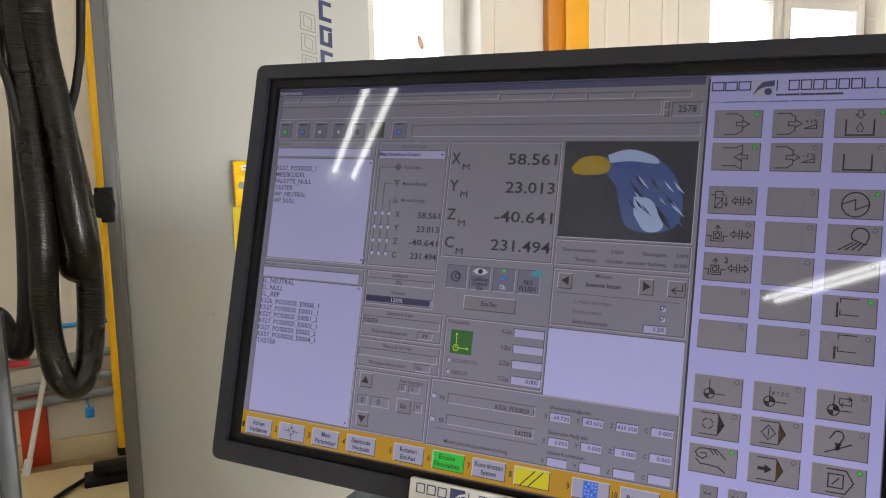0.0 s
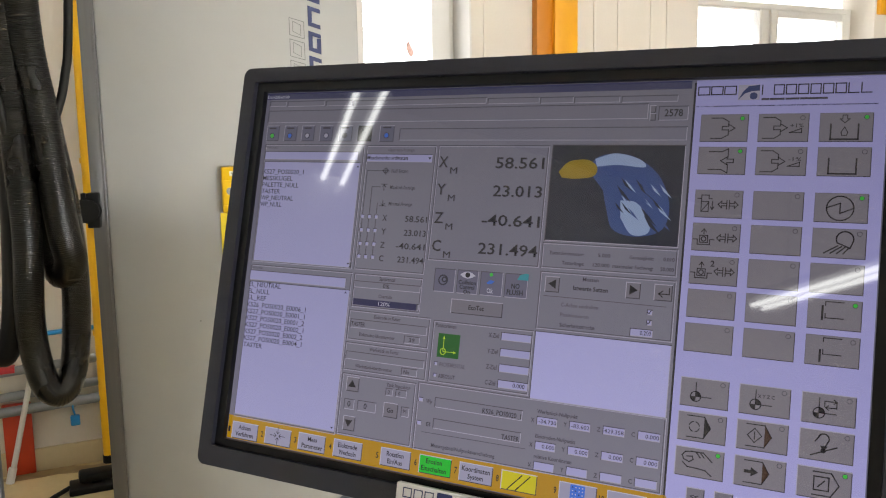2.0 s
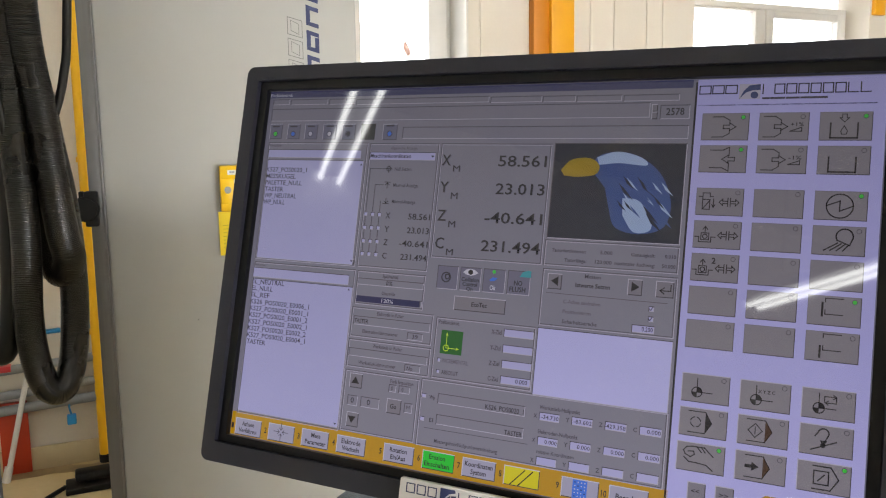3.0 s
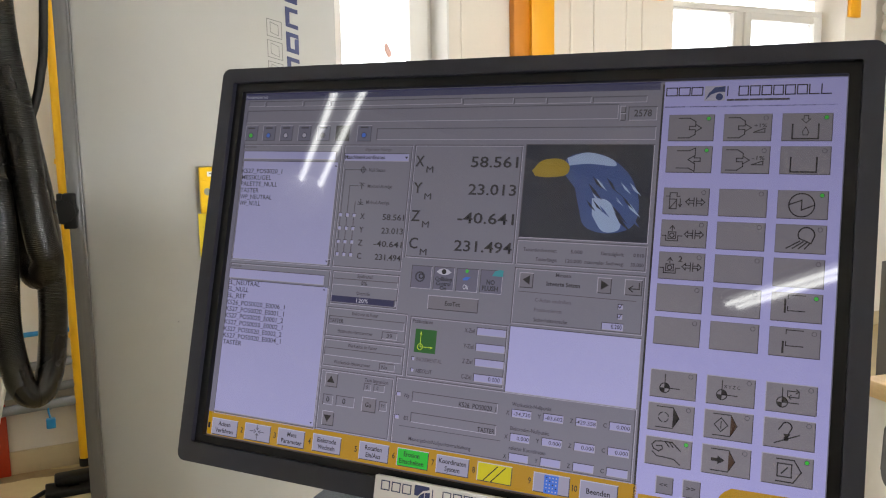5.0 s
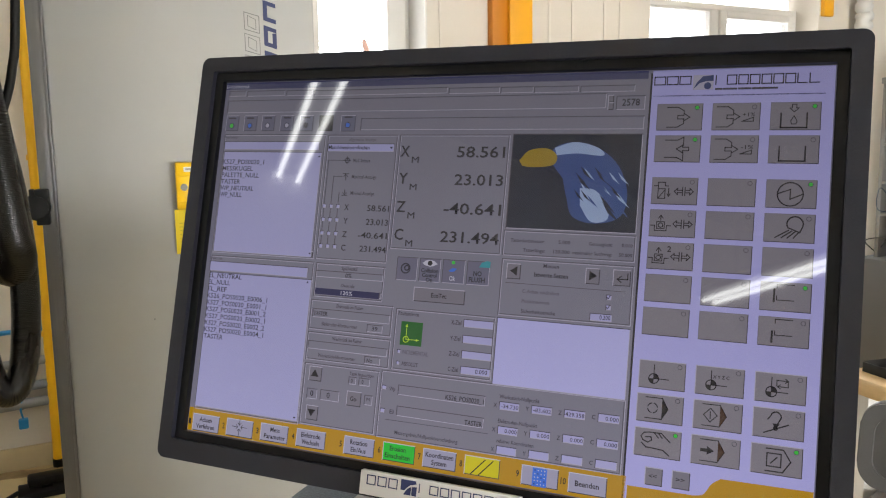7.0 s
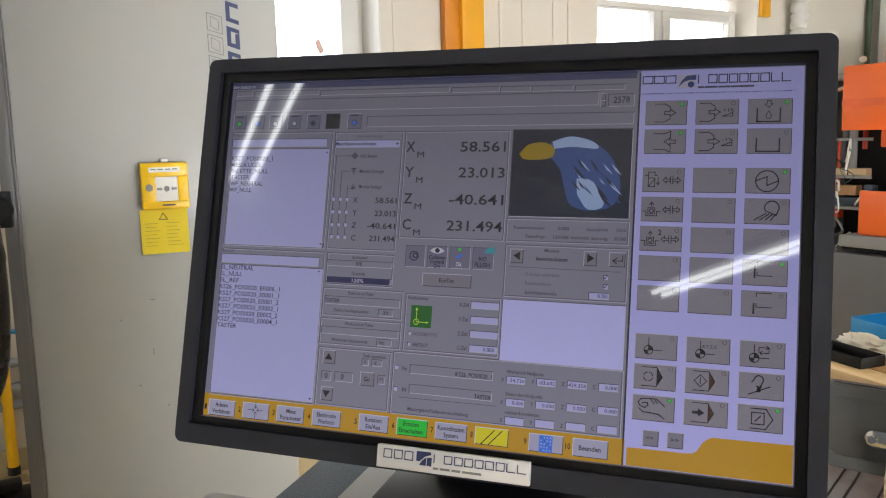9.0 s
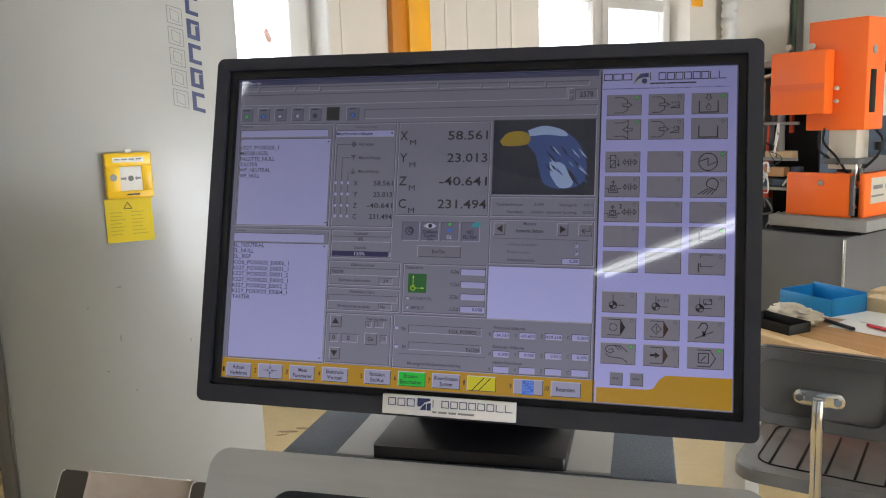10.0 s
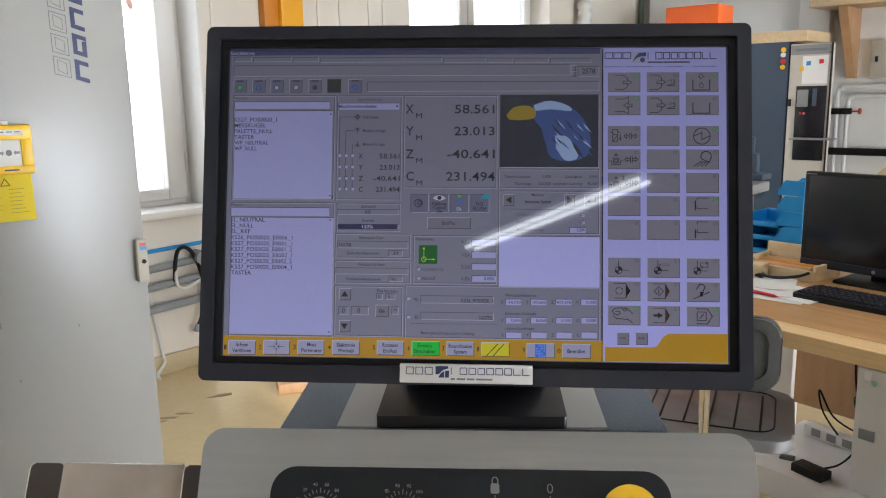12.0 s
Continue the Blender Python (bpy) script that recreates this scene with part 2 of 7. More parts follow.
def wall_with_holes(name, length, high, thick, holes, m, material, label):
    """A wall along x from 0, its inner face at y = 0 and its body behind (+y), with rectangular holes (x0, z0, x1, z1)."""
    bm = bmesh.new()
    xs = [0.0]
    for x0, z0, x1, z1 in holes:
        if x0 > xs[-1]:
            box(bm, (x0 - xs[-1], thick, high), ((x0 + xs[-1]) / 2, thick / 2, high / 2))
        box(bm, (x1 - x0, thick, z0), ((x0 + x1) / 2, thick / 2, z0 / 2))
        box(bm, (x1 - x0, thick, high - z1), ((x0 + x1) / 2, thick / 2, (high + z1) / 2))
        xs.append(x1)
    box(bm, (length - xs[-1], thick, high), ((length + xs[-1]) / 2, thick / 2, high / 2))
    return solo(name, bm, material, m, label, "wall", kind="structure")


L = A1 - A0
floor = solo("floor", B(((L + 0.6, B1 + 0.8, 0.2), (L / 2, -B1 / 2 - 0.2, -0.1))), FLOORM, rm(A0, FACE, FLOOR),
             "ochre coated concrete workshop floor with stains", "floor", kind="structure")
ceiling = solo("ceiling", B(((L + 1.2, B1 + 1.4, 0.2), (L / 2, -B1 / 2, 0.1))), CEIL, rm(A0, FACE, HIGH),
               "white workshop ceiling", "ceiling", kind="structure")
WIN1 = (-1.03 - A0, 0.83, 0.156 - A0, 2.55)
WIN2 = (1.59 - A0, 0.88, 3.03 - A0, 2.27)
wall_with_holes("wall_windows", L, HIGH, 0.24, [WIN1, WIN2], rm(A0, FACE, 0), WALL, "cream plastered wall with two white windows")
wall_with_holes("wall_back", B1 + 1.0, HIGH + 0.1, 0.3, [], rb(A1, 0.05, -0.05, -90), WALLW, "white plastered wall with pipes and a shelf")
wall_with_holes("wall_side", B1 + 0.6, HIGH, 0.3, [], rm(A0, B1 + 0.5, 0, 90), WALLW, "white plastered side wall")
# Added, unseen opening low in the far wall, for fill light on the cabinet.
LOWGAP = (2.65, 0.02, 5.40, 1.30)          # x0, z0, x1, z1 along the far wall
# Added, unseen opening cut to let sun onto the bench front and chair.
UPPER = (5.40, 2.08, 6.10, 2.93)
bm = bmesh.new()
for x0, x1, z0, z1 in ((-0.4, LOWGAP[0], 0, HIGH), (LOWGAP[0], LOWGAP[2], 0, LOWGAP[1]), (LOWGAP[0], LOWGAP[2], LOWGAP[3], HIGH), (LOWGAP[2], UPPER[0], 0, HIGH),
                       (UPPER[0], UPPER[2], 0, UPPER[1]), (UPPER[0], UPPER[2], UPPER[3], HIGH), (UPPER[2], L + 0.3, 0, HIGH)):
    box(bm, (x1 - x0, 0.3, z1 - z0), ((x0 + x1) / 2, 0.15, (z0 + z1) / 2))
solo("wall_far", bm, WALLW, rm(A1, B1 + 0.1, FLOOR - 0.02, 180), "white plastered wall with two added, unseen openings", "wall", kind="structure")


def bars(x0, z0, x1, z1, side, low, deep, y):
    """Four bars round an opening: the outer size, the width of the uprights, that of the lower and upper bar."""
    cx, cz = (x0 + x1) / 2, (z0 + z1) / 2
    return B(((side, deep, z1 - z0), (x0 + side / 2, y, cz), 0.005), ((side, deep, z1 - z0), (x1 - side / 2, y, cz), 0.005),
             ((x1 - x0 - 2 * side, deep, low), (cx, y, z0 + low / 2), 0.005), ((x1 - x0 - 2 * side, deep, low), (cx, y, z1 - low / 2), 0.005))


def window(name, x0, z0, x1, z1, lights, m, label, f=0.035):
    """A white window: an outer frame and its lights side by side, each (x0, x1, width of its sash, of its rails). y = 0 is the pane."""
    w = thing(name, m, label, "window", kind="structure")
    part("window_frame", bars(x0, z0, x1, z1, f, f, 0.07, 0.02), FRAMEW, w)
    for a, b, s, low in lights:
        lo, hi = z0 + f + 0.002, z1 - f - 0.002
        part("sash", bars(a, lo, b, hi, s, low, 0.06, 0.0 if s > 0.03 else 0.012), FRAMEW, w)
        pane = part("pane", B(((b - a - 2 * s, 0.006, hi - lo - 2 * low), ((a + b) / 2, 0.01, (lo + hi) / 2))), GLASS, w)
        pane.visible_shadow = False
        if s > 0.08:
            part("hinge", B(((0.012, 0.012, 0.09), (b + 0.004, -0.034, lo + 0.18), 0.003), ((0.012, 0.012, 0.09), (b + 0.004, -0.034, hi - 0.18), 0.003)), FRAMEW, w)
    return w


GLASS = bpy.data.materials.new("window_glass")
GLASS.use_nodes = True
GLASS.node_tree.nodes["Principled BSDF"].inputs["Transmission Weight"].default_value = 1.0
GLASS.node_tree.nodes["Principled BSDF"].inputs["Roughness"].default_value = 0.0
GLASS.node_tree.nodes["Principled BSDF"].inputs["IOR"].default_value = 1.05

window("window_1", -1.03, 0.855, 0.155, 2.54, ((-0.995, -0.440, 0.098, 0.055), (-0.436, 0.120, 0.098, 0.055)), rm(0, 0, 0), "white wooden window in a deep reveal, overexposed daylight")
window("window_2", 1.60, 0.90, 3.02, 2.19, ((1.637, 2.25, 0.024, 0.012), (2.308, 2.985, 0.056, 0.046)), rm(0, 0, 0), "white window with a fixed light and a casement, overexposed daylight")
part("mullion", B(((0.056, 0.07, 1.22), (2.279, 0.02, 1.545), 0.004)), FRAMEW, bpy.data.objects["window_2"])
# The added low opening, out of view, glazed like the windows.
window("added_opening_low", 0.0, 0.0, 2.75, 1.28, ((0.035, 0.92, 0.055, 0.055), (0.925, 1.825, 0.055, 0.055), (1.83, 2.715, 0.055, 0.055)), rm(A1 - LOWGAP[0], B1 + 0.2, FLOOR, 180), "added, unseen glazed opening in the far wall for low fill light")
# Its two panes shape the sun into beams; added, out of view.
window("added_opening_high", 0.0, 0.0, 0.70, 0.85, ((0.035, 0.345, 0.05, 0.05), (0.355, 0.665, 0.05, 0.05)), rm(A1 - UPPER[0], B1 + 0.2, FLOOR + 2.06, 180), "added, unseen two-light opening that shapes the sun beam")
solo("window_sill", B(((1.25, 0.26, 0.036), (-0.445, -0.105, 0.844), 0.006)), FRAMEW, rm(0, 0, 0), "white painted window sill", "sill", kind="structure")
solo("leaf_sticker", slab(bmesh.new(), [(p.x, p.y) for p in curve([(0.012, 0, 0), (0.026, 0.012, 0), (0.024, 0.034, 0), (0.002, 0.075, 0), (-0.012, 0.055, 0), (-0.004, 0.022, 0), (0.012, 0, 0)], 24)], 0, 0.001), REDLEAF,
     rm(-0.10, 0.012, 1.80) @ pose(0, 0, 0, 90, 0, 0), "faded pink leaf-shaped sticker on the window pane", "sticker")

SKYGLOW = glow("bright_overcast_sky", (1.0, 1.0, 1.0), 2.6)
solo("backdrop", B(((15.0, 0.02, 6.0), (0, 0, 0))), SKYGLOW, rm(1.2, -2.2, 1.8), "bright overcast sky outside the windows", "sky", kind="structure")

DAY = (0.93, 0.97, 1.0)
area_lamp("daylight_one", rm(-0.43, -0.14, 1.7) @ pose(0, 0, 0, -90, 0, 0), 1.0, 1.5, 18, DAY)
area_lamp("daylight_two", rm(2.30, -0.14, 1.55) @ pose(0, 0, 0, -90, 0, 0), 1.3, 1.1, 17, DAY)
# Added fill lamp, set low to give the glare on the cabinet's lower part.
area_lamp("added_low_fill", rm(A1 - 4.02, B1 + 0.3, 0.38, 180) @ pose(0, 0, 0, -90, 0, 0), 2.6, 0.64, 410, DAY)

TUBE = glow("fluorescent_tube_light", (0.97, 1.0, 0.97), 22.0)


def luminaire(x, y, z, gap, turn=51):
    """A hanging twin-tube batten along the hall, its first tube end at x, y."""
    m = pose(x, y, z, 0, 0, turn)
    t = thing("ceiling_light", m, "white twin-tube fluorescent batten light, switched on, one of two mirrored and three added", "ceiling light", "hanging batten lights")
    part("housing", B(((1.58, gap + 0.05, 0.05), (0.75, 0, 0.055), 0.008)), LGREY, t)
    for s in (-gap / 2, gap / 2):
        bm = bmesh.new()
        rod(bm, (0, s, 0), (1.5, s, 0), 0.013, 12)
        part("fluorescent_tube", bm, TUBE, t, "glowing white tube")
    for x1 in (0.25, 1.25):
        bm = bmesh.new()
        rod(bm, (x1, 0, 0.08), (x1, 0, HIGH - z), 0.004, 8)
        part("hanger", bm, ALU, t)


# These two are mirrored in the touchscreen.
luminaire(-2.47, -3.17, 2.75, 0.113)
luminaire(-0.107, -4.36, 2.55, 0.075, 52)
# Two more battens, unseen, added to light the bench side.
luminaire(0.75, 0.95, 2.95, 0.12)
luminaire(2.30, 0.30, 2.95, 0.12)
# Unseen batten added to brighten the wall behind the hoses.
luminaire(-2.70, 0.45, 2.95, 0.12)

# ---------------------------------------------------------------- tall machine cabinet with call point
CM = pose(-1.394, 0.887, FLOOR, 0, 0, 42)          # x along its front, the front at y = 0
cabinet = thing("machine_cabinet", CM, "tall satin light grey machine cabinet with printed lettering", "cabinet")
part("front_panel", B(((0.642, 0.03, 2.0), (0.321, 0.015, 1.035), 0.004)), CAB, cabinet)
part("body", B(((0.60, 0.50, 2.0), (0.325, 0.285, 1.035), 0.004)), CAB, cabinet)
part("edge_profile", B(((0.034, 0.05, 2.0), (-0.019, 0.02, 1.035), 0.003), ((0.006, 0.056, 2.0), (-0.003, 0.018, 1.035), 0.001)), ALU, cabinet, "brushed aluminium edge profile")
part("plinth", B(((0.56, 0.46, 0.04), (0.325, 0.28, 0.02), 0.002)), BLACK, cabinet)


# ---------------------------------------------------------------- monitor on its stand
MM = pose(0, 0, 1.275, -13.87, 0.943, -0.233)      # x right, z up the screen, y into it; the screen's middle
monitor = thing("touchscreen_monitor", MM, "wide charcoal touchscreen monitor showing a machine control panel", "monitor")


def frame_ring(bm, outer, inner, y0, y1, bev=0.0):
    """A picture-frame ring between two outlines, from y0 (front) to y1."""
    n = len(outer)
    rings = []
    for pts, y in ((outer, y1), (outer, y0), (inner, y0), (inner, y1)):
        rings.append([bm.verts.new((x, y, z)) for x, z in pts])
    for a, b in ((0, 1), (1, 2), (2, 3), (3, 0)):
        for k in range(n):
            bm.faces.new((rings[a][k], rings[a][(k + 1) % n], rings[b][(k + 1) % n], rings[b][k]))
    if bev:
        es = [e for e in bm.edges if all(v in rings[1] or v in rings[2] for v in e.verts) and not any(v in rings[1] for v in e.verts) != any(v in rings[2] for v in e.verts)]
        es = [e for e in es if (e.verts[0] in rings[1]) == (e.verts[1] in rings[1])]
        bmesh.ops.bevel(bm, geom=es, offset=bev, segments=3, affect="EDGES", profile=0.5)
    return bm


OX, OT, OB = 0.2575, 0.1680, -0.1715
bm = bmesh.new()
frame_ring(bm, rounded(-OX, OB, OX, OT, 0.007), rounded(-0.2450, -0.1550, 0.2450, 0.1560, 0.002), -0.0095, 0.03, 0.0018)
part("bezel", bm, BEZEL, monitor, "charcoal plastic bezel")
bm = bmesh.new()
frame_ring(bm, rounded(-0.2449, -0.1549, 0.2449, 0.1559, 0.002), rounded(-0.2375, -0.1485, 0.2375, 0.1485, 0.001), -0.0050, 0.004, 0.001)
part("inner_bezel", bm, BEZEL_IN, monitor, "black stepped inner bezel")
bm = bmesh.new()
frame_ring(bm, rounded(-OX - 0.0011, OB - 0.0011, OX + 0.0011, OT + 0.0011, 0.008), rounded(-OX + 0.002, OB + 0.002, OX - 0.002, OT - 0.002, 0.006), 0.022, 0.034, 0.0004)
part("edge_rim", bm, RIM, monitor, "thin pale rim behind the bezel")
part("rear_shell", B(((2 * OX - 0.004, 0.03, OT - OB - 0.004), (0, 0.0455, (OT + OB) / 2), 0.008), ((0.30, 0.03, 0.2), (0, 0.07, 0), 0.01)), BEZEL, monitor)

# stand: post and foot on the plinth
stand_m = Matrix.Translation((0, 0, 1.045))
stand = thing("monitor_stand", stand_m, "black plastic monitor stand with a flat foot", "monitor stand")
bm = bmesh.new()
slab(bm, rounded(-0.100, 0.003, 0.092, 0.16, 0.004), 0.0, 0.013, 0.0015)
part("foot", bm, STAND, stand)
bm = bmesh.new()
box(bm, (0.165, 0.03, 0.14), (-0.003, 0.118, 0.082), 0.004, 2, Matrix.Rotation(radians(0), 3, "X"))
part("post", bm, STAND, stand)
for s in (-0.05, 0.045):
    part("rib", B(((0.006, 0.012, 0.10), (s, 0.098, 0.07), 0.002)), STAND, stand)

# ---------------------------------------------------------------- control console under the monitor
console = thing("machine_console", Matrix.Identity(4), "machine console with steel operator plate and textured plinth", "control console")
part("plinth_top", B(((0.395, 0.42, 0.04), (-0.0045, 0.215, 1.0225), 0.003)), SPECKLE, console, "blue-grey textured paint top")
part("centre_plate", B(((0.275, 0.415, 0.004), (-0.0045, 0.215, 1.0431), 0.001)), LIGHTGREY, console, "light grey centre plate")
part("column", B(((0.36, 0.38, 0.94), (-0.0045, 0.235, 0.53), 0.006)), SPECKLE, console)
PLATE = Matrix.Translation((-0.005, -0.004, 1.046)) @ pose(0, 0, 0, 60, 0, -0.8)      # slopes down to the operator along -y
bm = bmesh.new()
slab(bm, rounded(-0.271, -0.22, 0.276, 0.0, 0.022, 8), -0.003, 0.0, 0.0)
for f in bm.faces:
    f.smooth = False
plate = part("operator_plate", bm, STEEL, console, "brushed stainless operator plate")
plate.matrix_local = PLATE
bm = bmesh.new()
slab(bm, rounded(-0.197, -0.19, 0.193, -0.037, 0.025, 8), 0.0003, 0.0018, 0.0005)
keypad = part("black_panel", bm, BLACKPANEL, console, "black foil panel with dials")
keypad.matrix_local = PLATE
part("console_body", B(((0.50, 0.06, 0.17), (-0.005, 0.012, 0.93), 0.004)), MGREY, console)



# maker's plate on the lower bezel, kept to plain shapes
badge = thing("maker_plate", MM, "silver maker's plate with navy shapes on the monitor bezel", "name plate")
part("plate", B(((0.1225, 0.0052, 0.0175), (-0.004, -0.0119, -0.1605), 0.0007)), SILVERPL, badge)
for k in range(3):
    a = -0.0595 + 0.0088 * k
    part("print_shape", B(((0.0072, 0.0003, 0.0007), (a + 0.0036, -0.0147, -0.1548)), ((0.0072, 0.0003, 0.0007), (a + 0.0036, -0.0147, -0.1612)), ((0.0007, 0.0003, 0.0057), (a + 0.00035, -0.0147, -0.158)), ((0.0007, 0.0003, 0.0057), (a + 0.00685, -0.0147, -0.158))), NAVY, badge)
bm = bmesh.new()
for q in ([(-0.0320, -0.1535), (-0.0205, -0.1535), (-0.0200, -0.1555), (-0.0250, -0.1570), (-0.0290, -0.1610), (-0.0320, -0.1610)], [(-0.0295, -0.1640), (-0.0270, -0.1600), (-0.0240, -0.1580), (-0.0240, -0.1640)], [(-0.0232, -0.1640), (-0.0232, -0.1580), (-0.0195, -0.1575), (-0.0195, -0.1640)]):
    slab(bm, q, 0.01455, 0.01485)
bmesh.ops.rotate(bm, cent=(0, 0, 0), matrix=Matrix.Rotation(radians(90), 3, "X"), verts=bm.verts)
part("print_shape", bm, NAVY, badge)
for k in range(9):
    a = -0.0180 + 0.0082 * k
    bars = [((0.0007, 0.0003, 0.0064), (a + 0.0005, -0.0147, -0.1578))]
    if k not in (0,):
        bars += [((0.0066, 0.0003, 0.0007), (a + 0.0036, -0.0147, -0.1607))]
    if 0 < k < 7:
        bars += [((0.0066, 0.0003, 0.0007), (a + 0.0036, -0.0147, -0.1549)), ((0.0007, 0.0003, 0.0050), (a + 0.0066, -0.0147, -0.1578))]
    part("print_shape", B(*bars), NAVY, badge)
for a, w in ((-0.0180, 0.004), (-0.0125, 0.008), (-0.003, 0.007), (0.0055, 0.015)):
    part("print_bar", B(((w, 0.0003, 0.0017), (a + w / 2, -0.0147, -0.1652))), GREYPRINT, badge)

# dials, signs and emergency stop on the black panel
def on_plate(name, bm, material, label=""):
    ob = part(name, bm, material, keypad, label)
    return ob


for cx, first, last, words in ((-0.1465, 215, -35, ("10", "20", "40", "60", "80", "90")), (-0.065, 215, -35, ("80", "85", "90", "95", "100"))):
    bm = bmesh.new()
    rod(bm, (cx, -0.078, 0.0026), (cx, -0.078, 0.016), 0.0125, 28, 0.0115)
    on_plate("dial_knob", bm, STEEL_DARK, "round grey override knob")
    for k in range(21):
        a = radians(first + (last - first) * k / 20)
        r0, r1 = 0.0160, 0.0208 if k % 2 == 0 else 0.0190
        bm = bmesh.new()
        dx, dy = math.cos(a), math.sin(a)
        px, py = -dy * 0.0003, dx * 0.0003
        slab(bm, [(cx + dx * r0 - px, -0.078 + dy * r0 - py), (cx + dx * r1 - px, -0.078 + dy * r1 - py), (cx + dx * r1 + px, -0.078 + dy * r1 + py), (cx + dx * r0 + px, -0.078 + dy * r0 + py)], 0.0026, 0.0029)
        on_plate("scale_mark", bm, LGREY)
    for k, wd in enumerate(words):
        a = radians(157 - 27 * k)
        cu = bpy.data.curves.new("scale_number", "FONT")
        cu.body, cu.size, cu.align_x, cu.align_y, cu.resolution_u = wd, 0.0047, "CENTER", "CENTER", 2
        tmp = bpy.data.objects.new("scale_number", cu)
        scene.collection.objects.link(tmp)
        me = bpy.data.meshes.new_from_object(tmp.evaluated_get(bpy.context.evaluated_depsgraph_get()))
        bpy.data.objects.remove(tmp)
        me.transform(Matrix.Translation((cx + 0.0243 * math.cos(a), -0.078 + 0.0243 * math.sin(a), 0.0029)))
        me.materials.append(LGREY)
        ob = new("scale_number", me)
        ob.parent = keypad
bm = bmesh.new()
slab(bm, rounded(0.0205, -0.060, 0.0291, -0.0505, 0.0018), 0.0019, 0.0022)
tube(bm, [(0.0221, -0.0505, 0.0021), (0.0221, -0.0470, 0.0021), (0.0232, -0.0452, 0.0021), (0.0248, -0.0446, 0.0021), (0.0264, -0.0452, 0.0021), (0.0275, -0.0470, 0.0021), (0.0275, -0.0505, 0.0021)], 0.0006, 6)
on_plate("lock_sign", bm, LGREY, "pale padlock sign")
bm = bmesh.new()
tube(bm, [(0.078 + 0.0024 * math.cos(radians(20 * k)), -0.0545 + 0.0041 * math.sin(radians(20 * k)), 0.0020) for k in range(19)], 0.0005, 6)
on_plate("zero_sign", bm, LGREY, "pale zero sign")
for x in (0.0248, 0.078):
    on_plate("sign_line", B(((0.0007, 0.03, 0.0004), (x, -0.0765, 0.0021))), LGREY)
bm = bmesh.new()
rod(bm, (0.1535, -0.0765, 0.0018), (0.1535, -0.0765, 0.006), 0.027, 40)
on_plate("stop_collar", bm, CALLY, "yellow collar of the emergency stop")
bm = bmesh.new()
rod(bm, (0.1535, -0.0765, 0.006), (0.1535, -0.0765, 0.016), 0.010, 24)
rod(bm, (0.1535, -0.0765, 0.016), (0.1535, -0.0765, 0.024), 0.015, 32, 0.014)
on_plate("stop_button", bm, REDPL, "red emergency stop button")

# folded stainless tray beside the operator plate, sloping like it
TRAYM = Matrix.Translation((-0.457, -0.013, 1.012)) @ pose(0, 0, 0, 60, 0, -0.8)
tray = thing("steel_tray", TRAYM, "folded stainless steel tray fixed beside the operator plate", "tray")
bm = bmesh.new()
prof = [(0.030, -0.0006), (0.034, -0.0022), (0.038, -0.006), (0.046, -0.010), (0.060, -0.012), (0.090, -0.012), (0.120, -0.011), (0.136, -0.008), (0.143, -0.004), (0.146, -0.0008)]
rows = []
for y in (0.0, -0.004, -0.20):
    drop = 0.001 if y == 0.0 else 0.0
    rows.append([bm.verts.new((0.035 + (x - 0.030) * 1.095, y, z + drop if -z > drop else z)) for x, z in prof])
for r0, r1 in zip(rows, rows[1:]):
    for k in range(len(prof) - 1):
        bm.faces.new((r0[k], r1[k], r1[k + 1], r0[k + 1]))
bmesh.ops.solidify(bm, geom=bm.faces[:], thickness=0.0015)
for f in bm.faces:
    f.smooth = True
part("trough", bm, STEEL_WORN, tray, "bright worn steel trough")
for x0, x1 in ((0.0, 0.035), (0.162, 0.20)):
    bm = bmesh.new()
    slab(bm, rounded(x0, -0.21, x1, 0.0, 0.005, 6), -0.0018, 0.0, 0.0)
    # Same folded sheet as the trough, painted dark for what it mirrors.
    part("flange", bm, FLANGEDK, tray, "steel flange, dark reflection put into its colour")
    bm = bmesh.new()
    tube(bm, [(x0 + 0.0002, -0.21, -0.0008), (x0 + 0.0002, -0.006, -0.0008), (x0 + 0.0016, -0.0018, -0.0008), (x0 + 0.005, 0.0, -0.0008)], 0.0011, 8)
    part("cut_edge", bm, CHROME, tray, "bright cut edge")
part("back_edge", B(((0.125, 0.0014, 0.003), (0.0985, 0.0008, -0.002), 0.0005)), CHROME, tray)
part("arm", B(((0.22, 0.03, 0.016), (0.14, -0.10, -0.022), 0.003)), MGREY, tray)


# ---------------------------------------------------------------- what the touchscreen shows
# Sizes in millimetres from the display's upper left corner, 474 wide and 296 high.
def lin(*rgb):
    return tuple((c / 255 / 12.92) if c <= 10 else ((c / 255 + 0.055) / 1.055) ** 2.4 for c in rgb)


PIXELS = {}


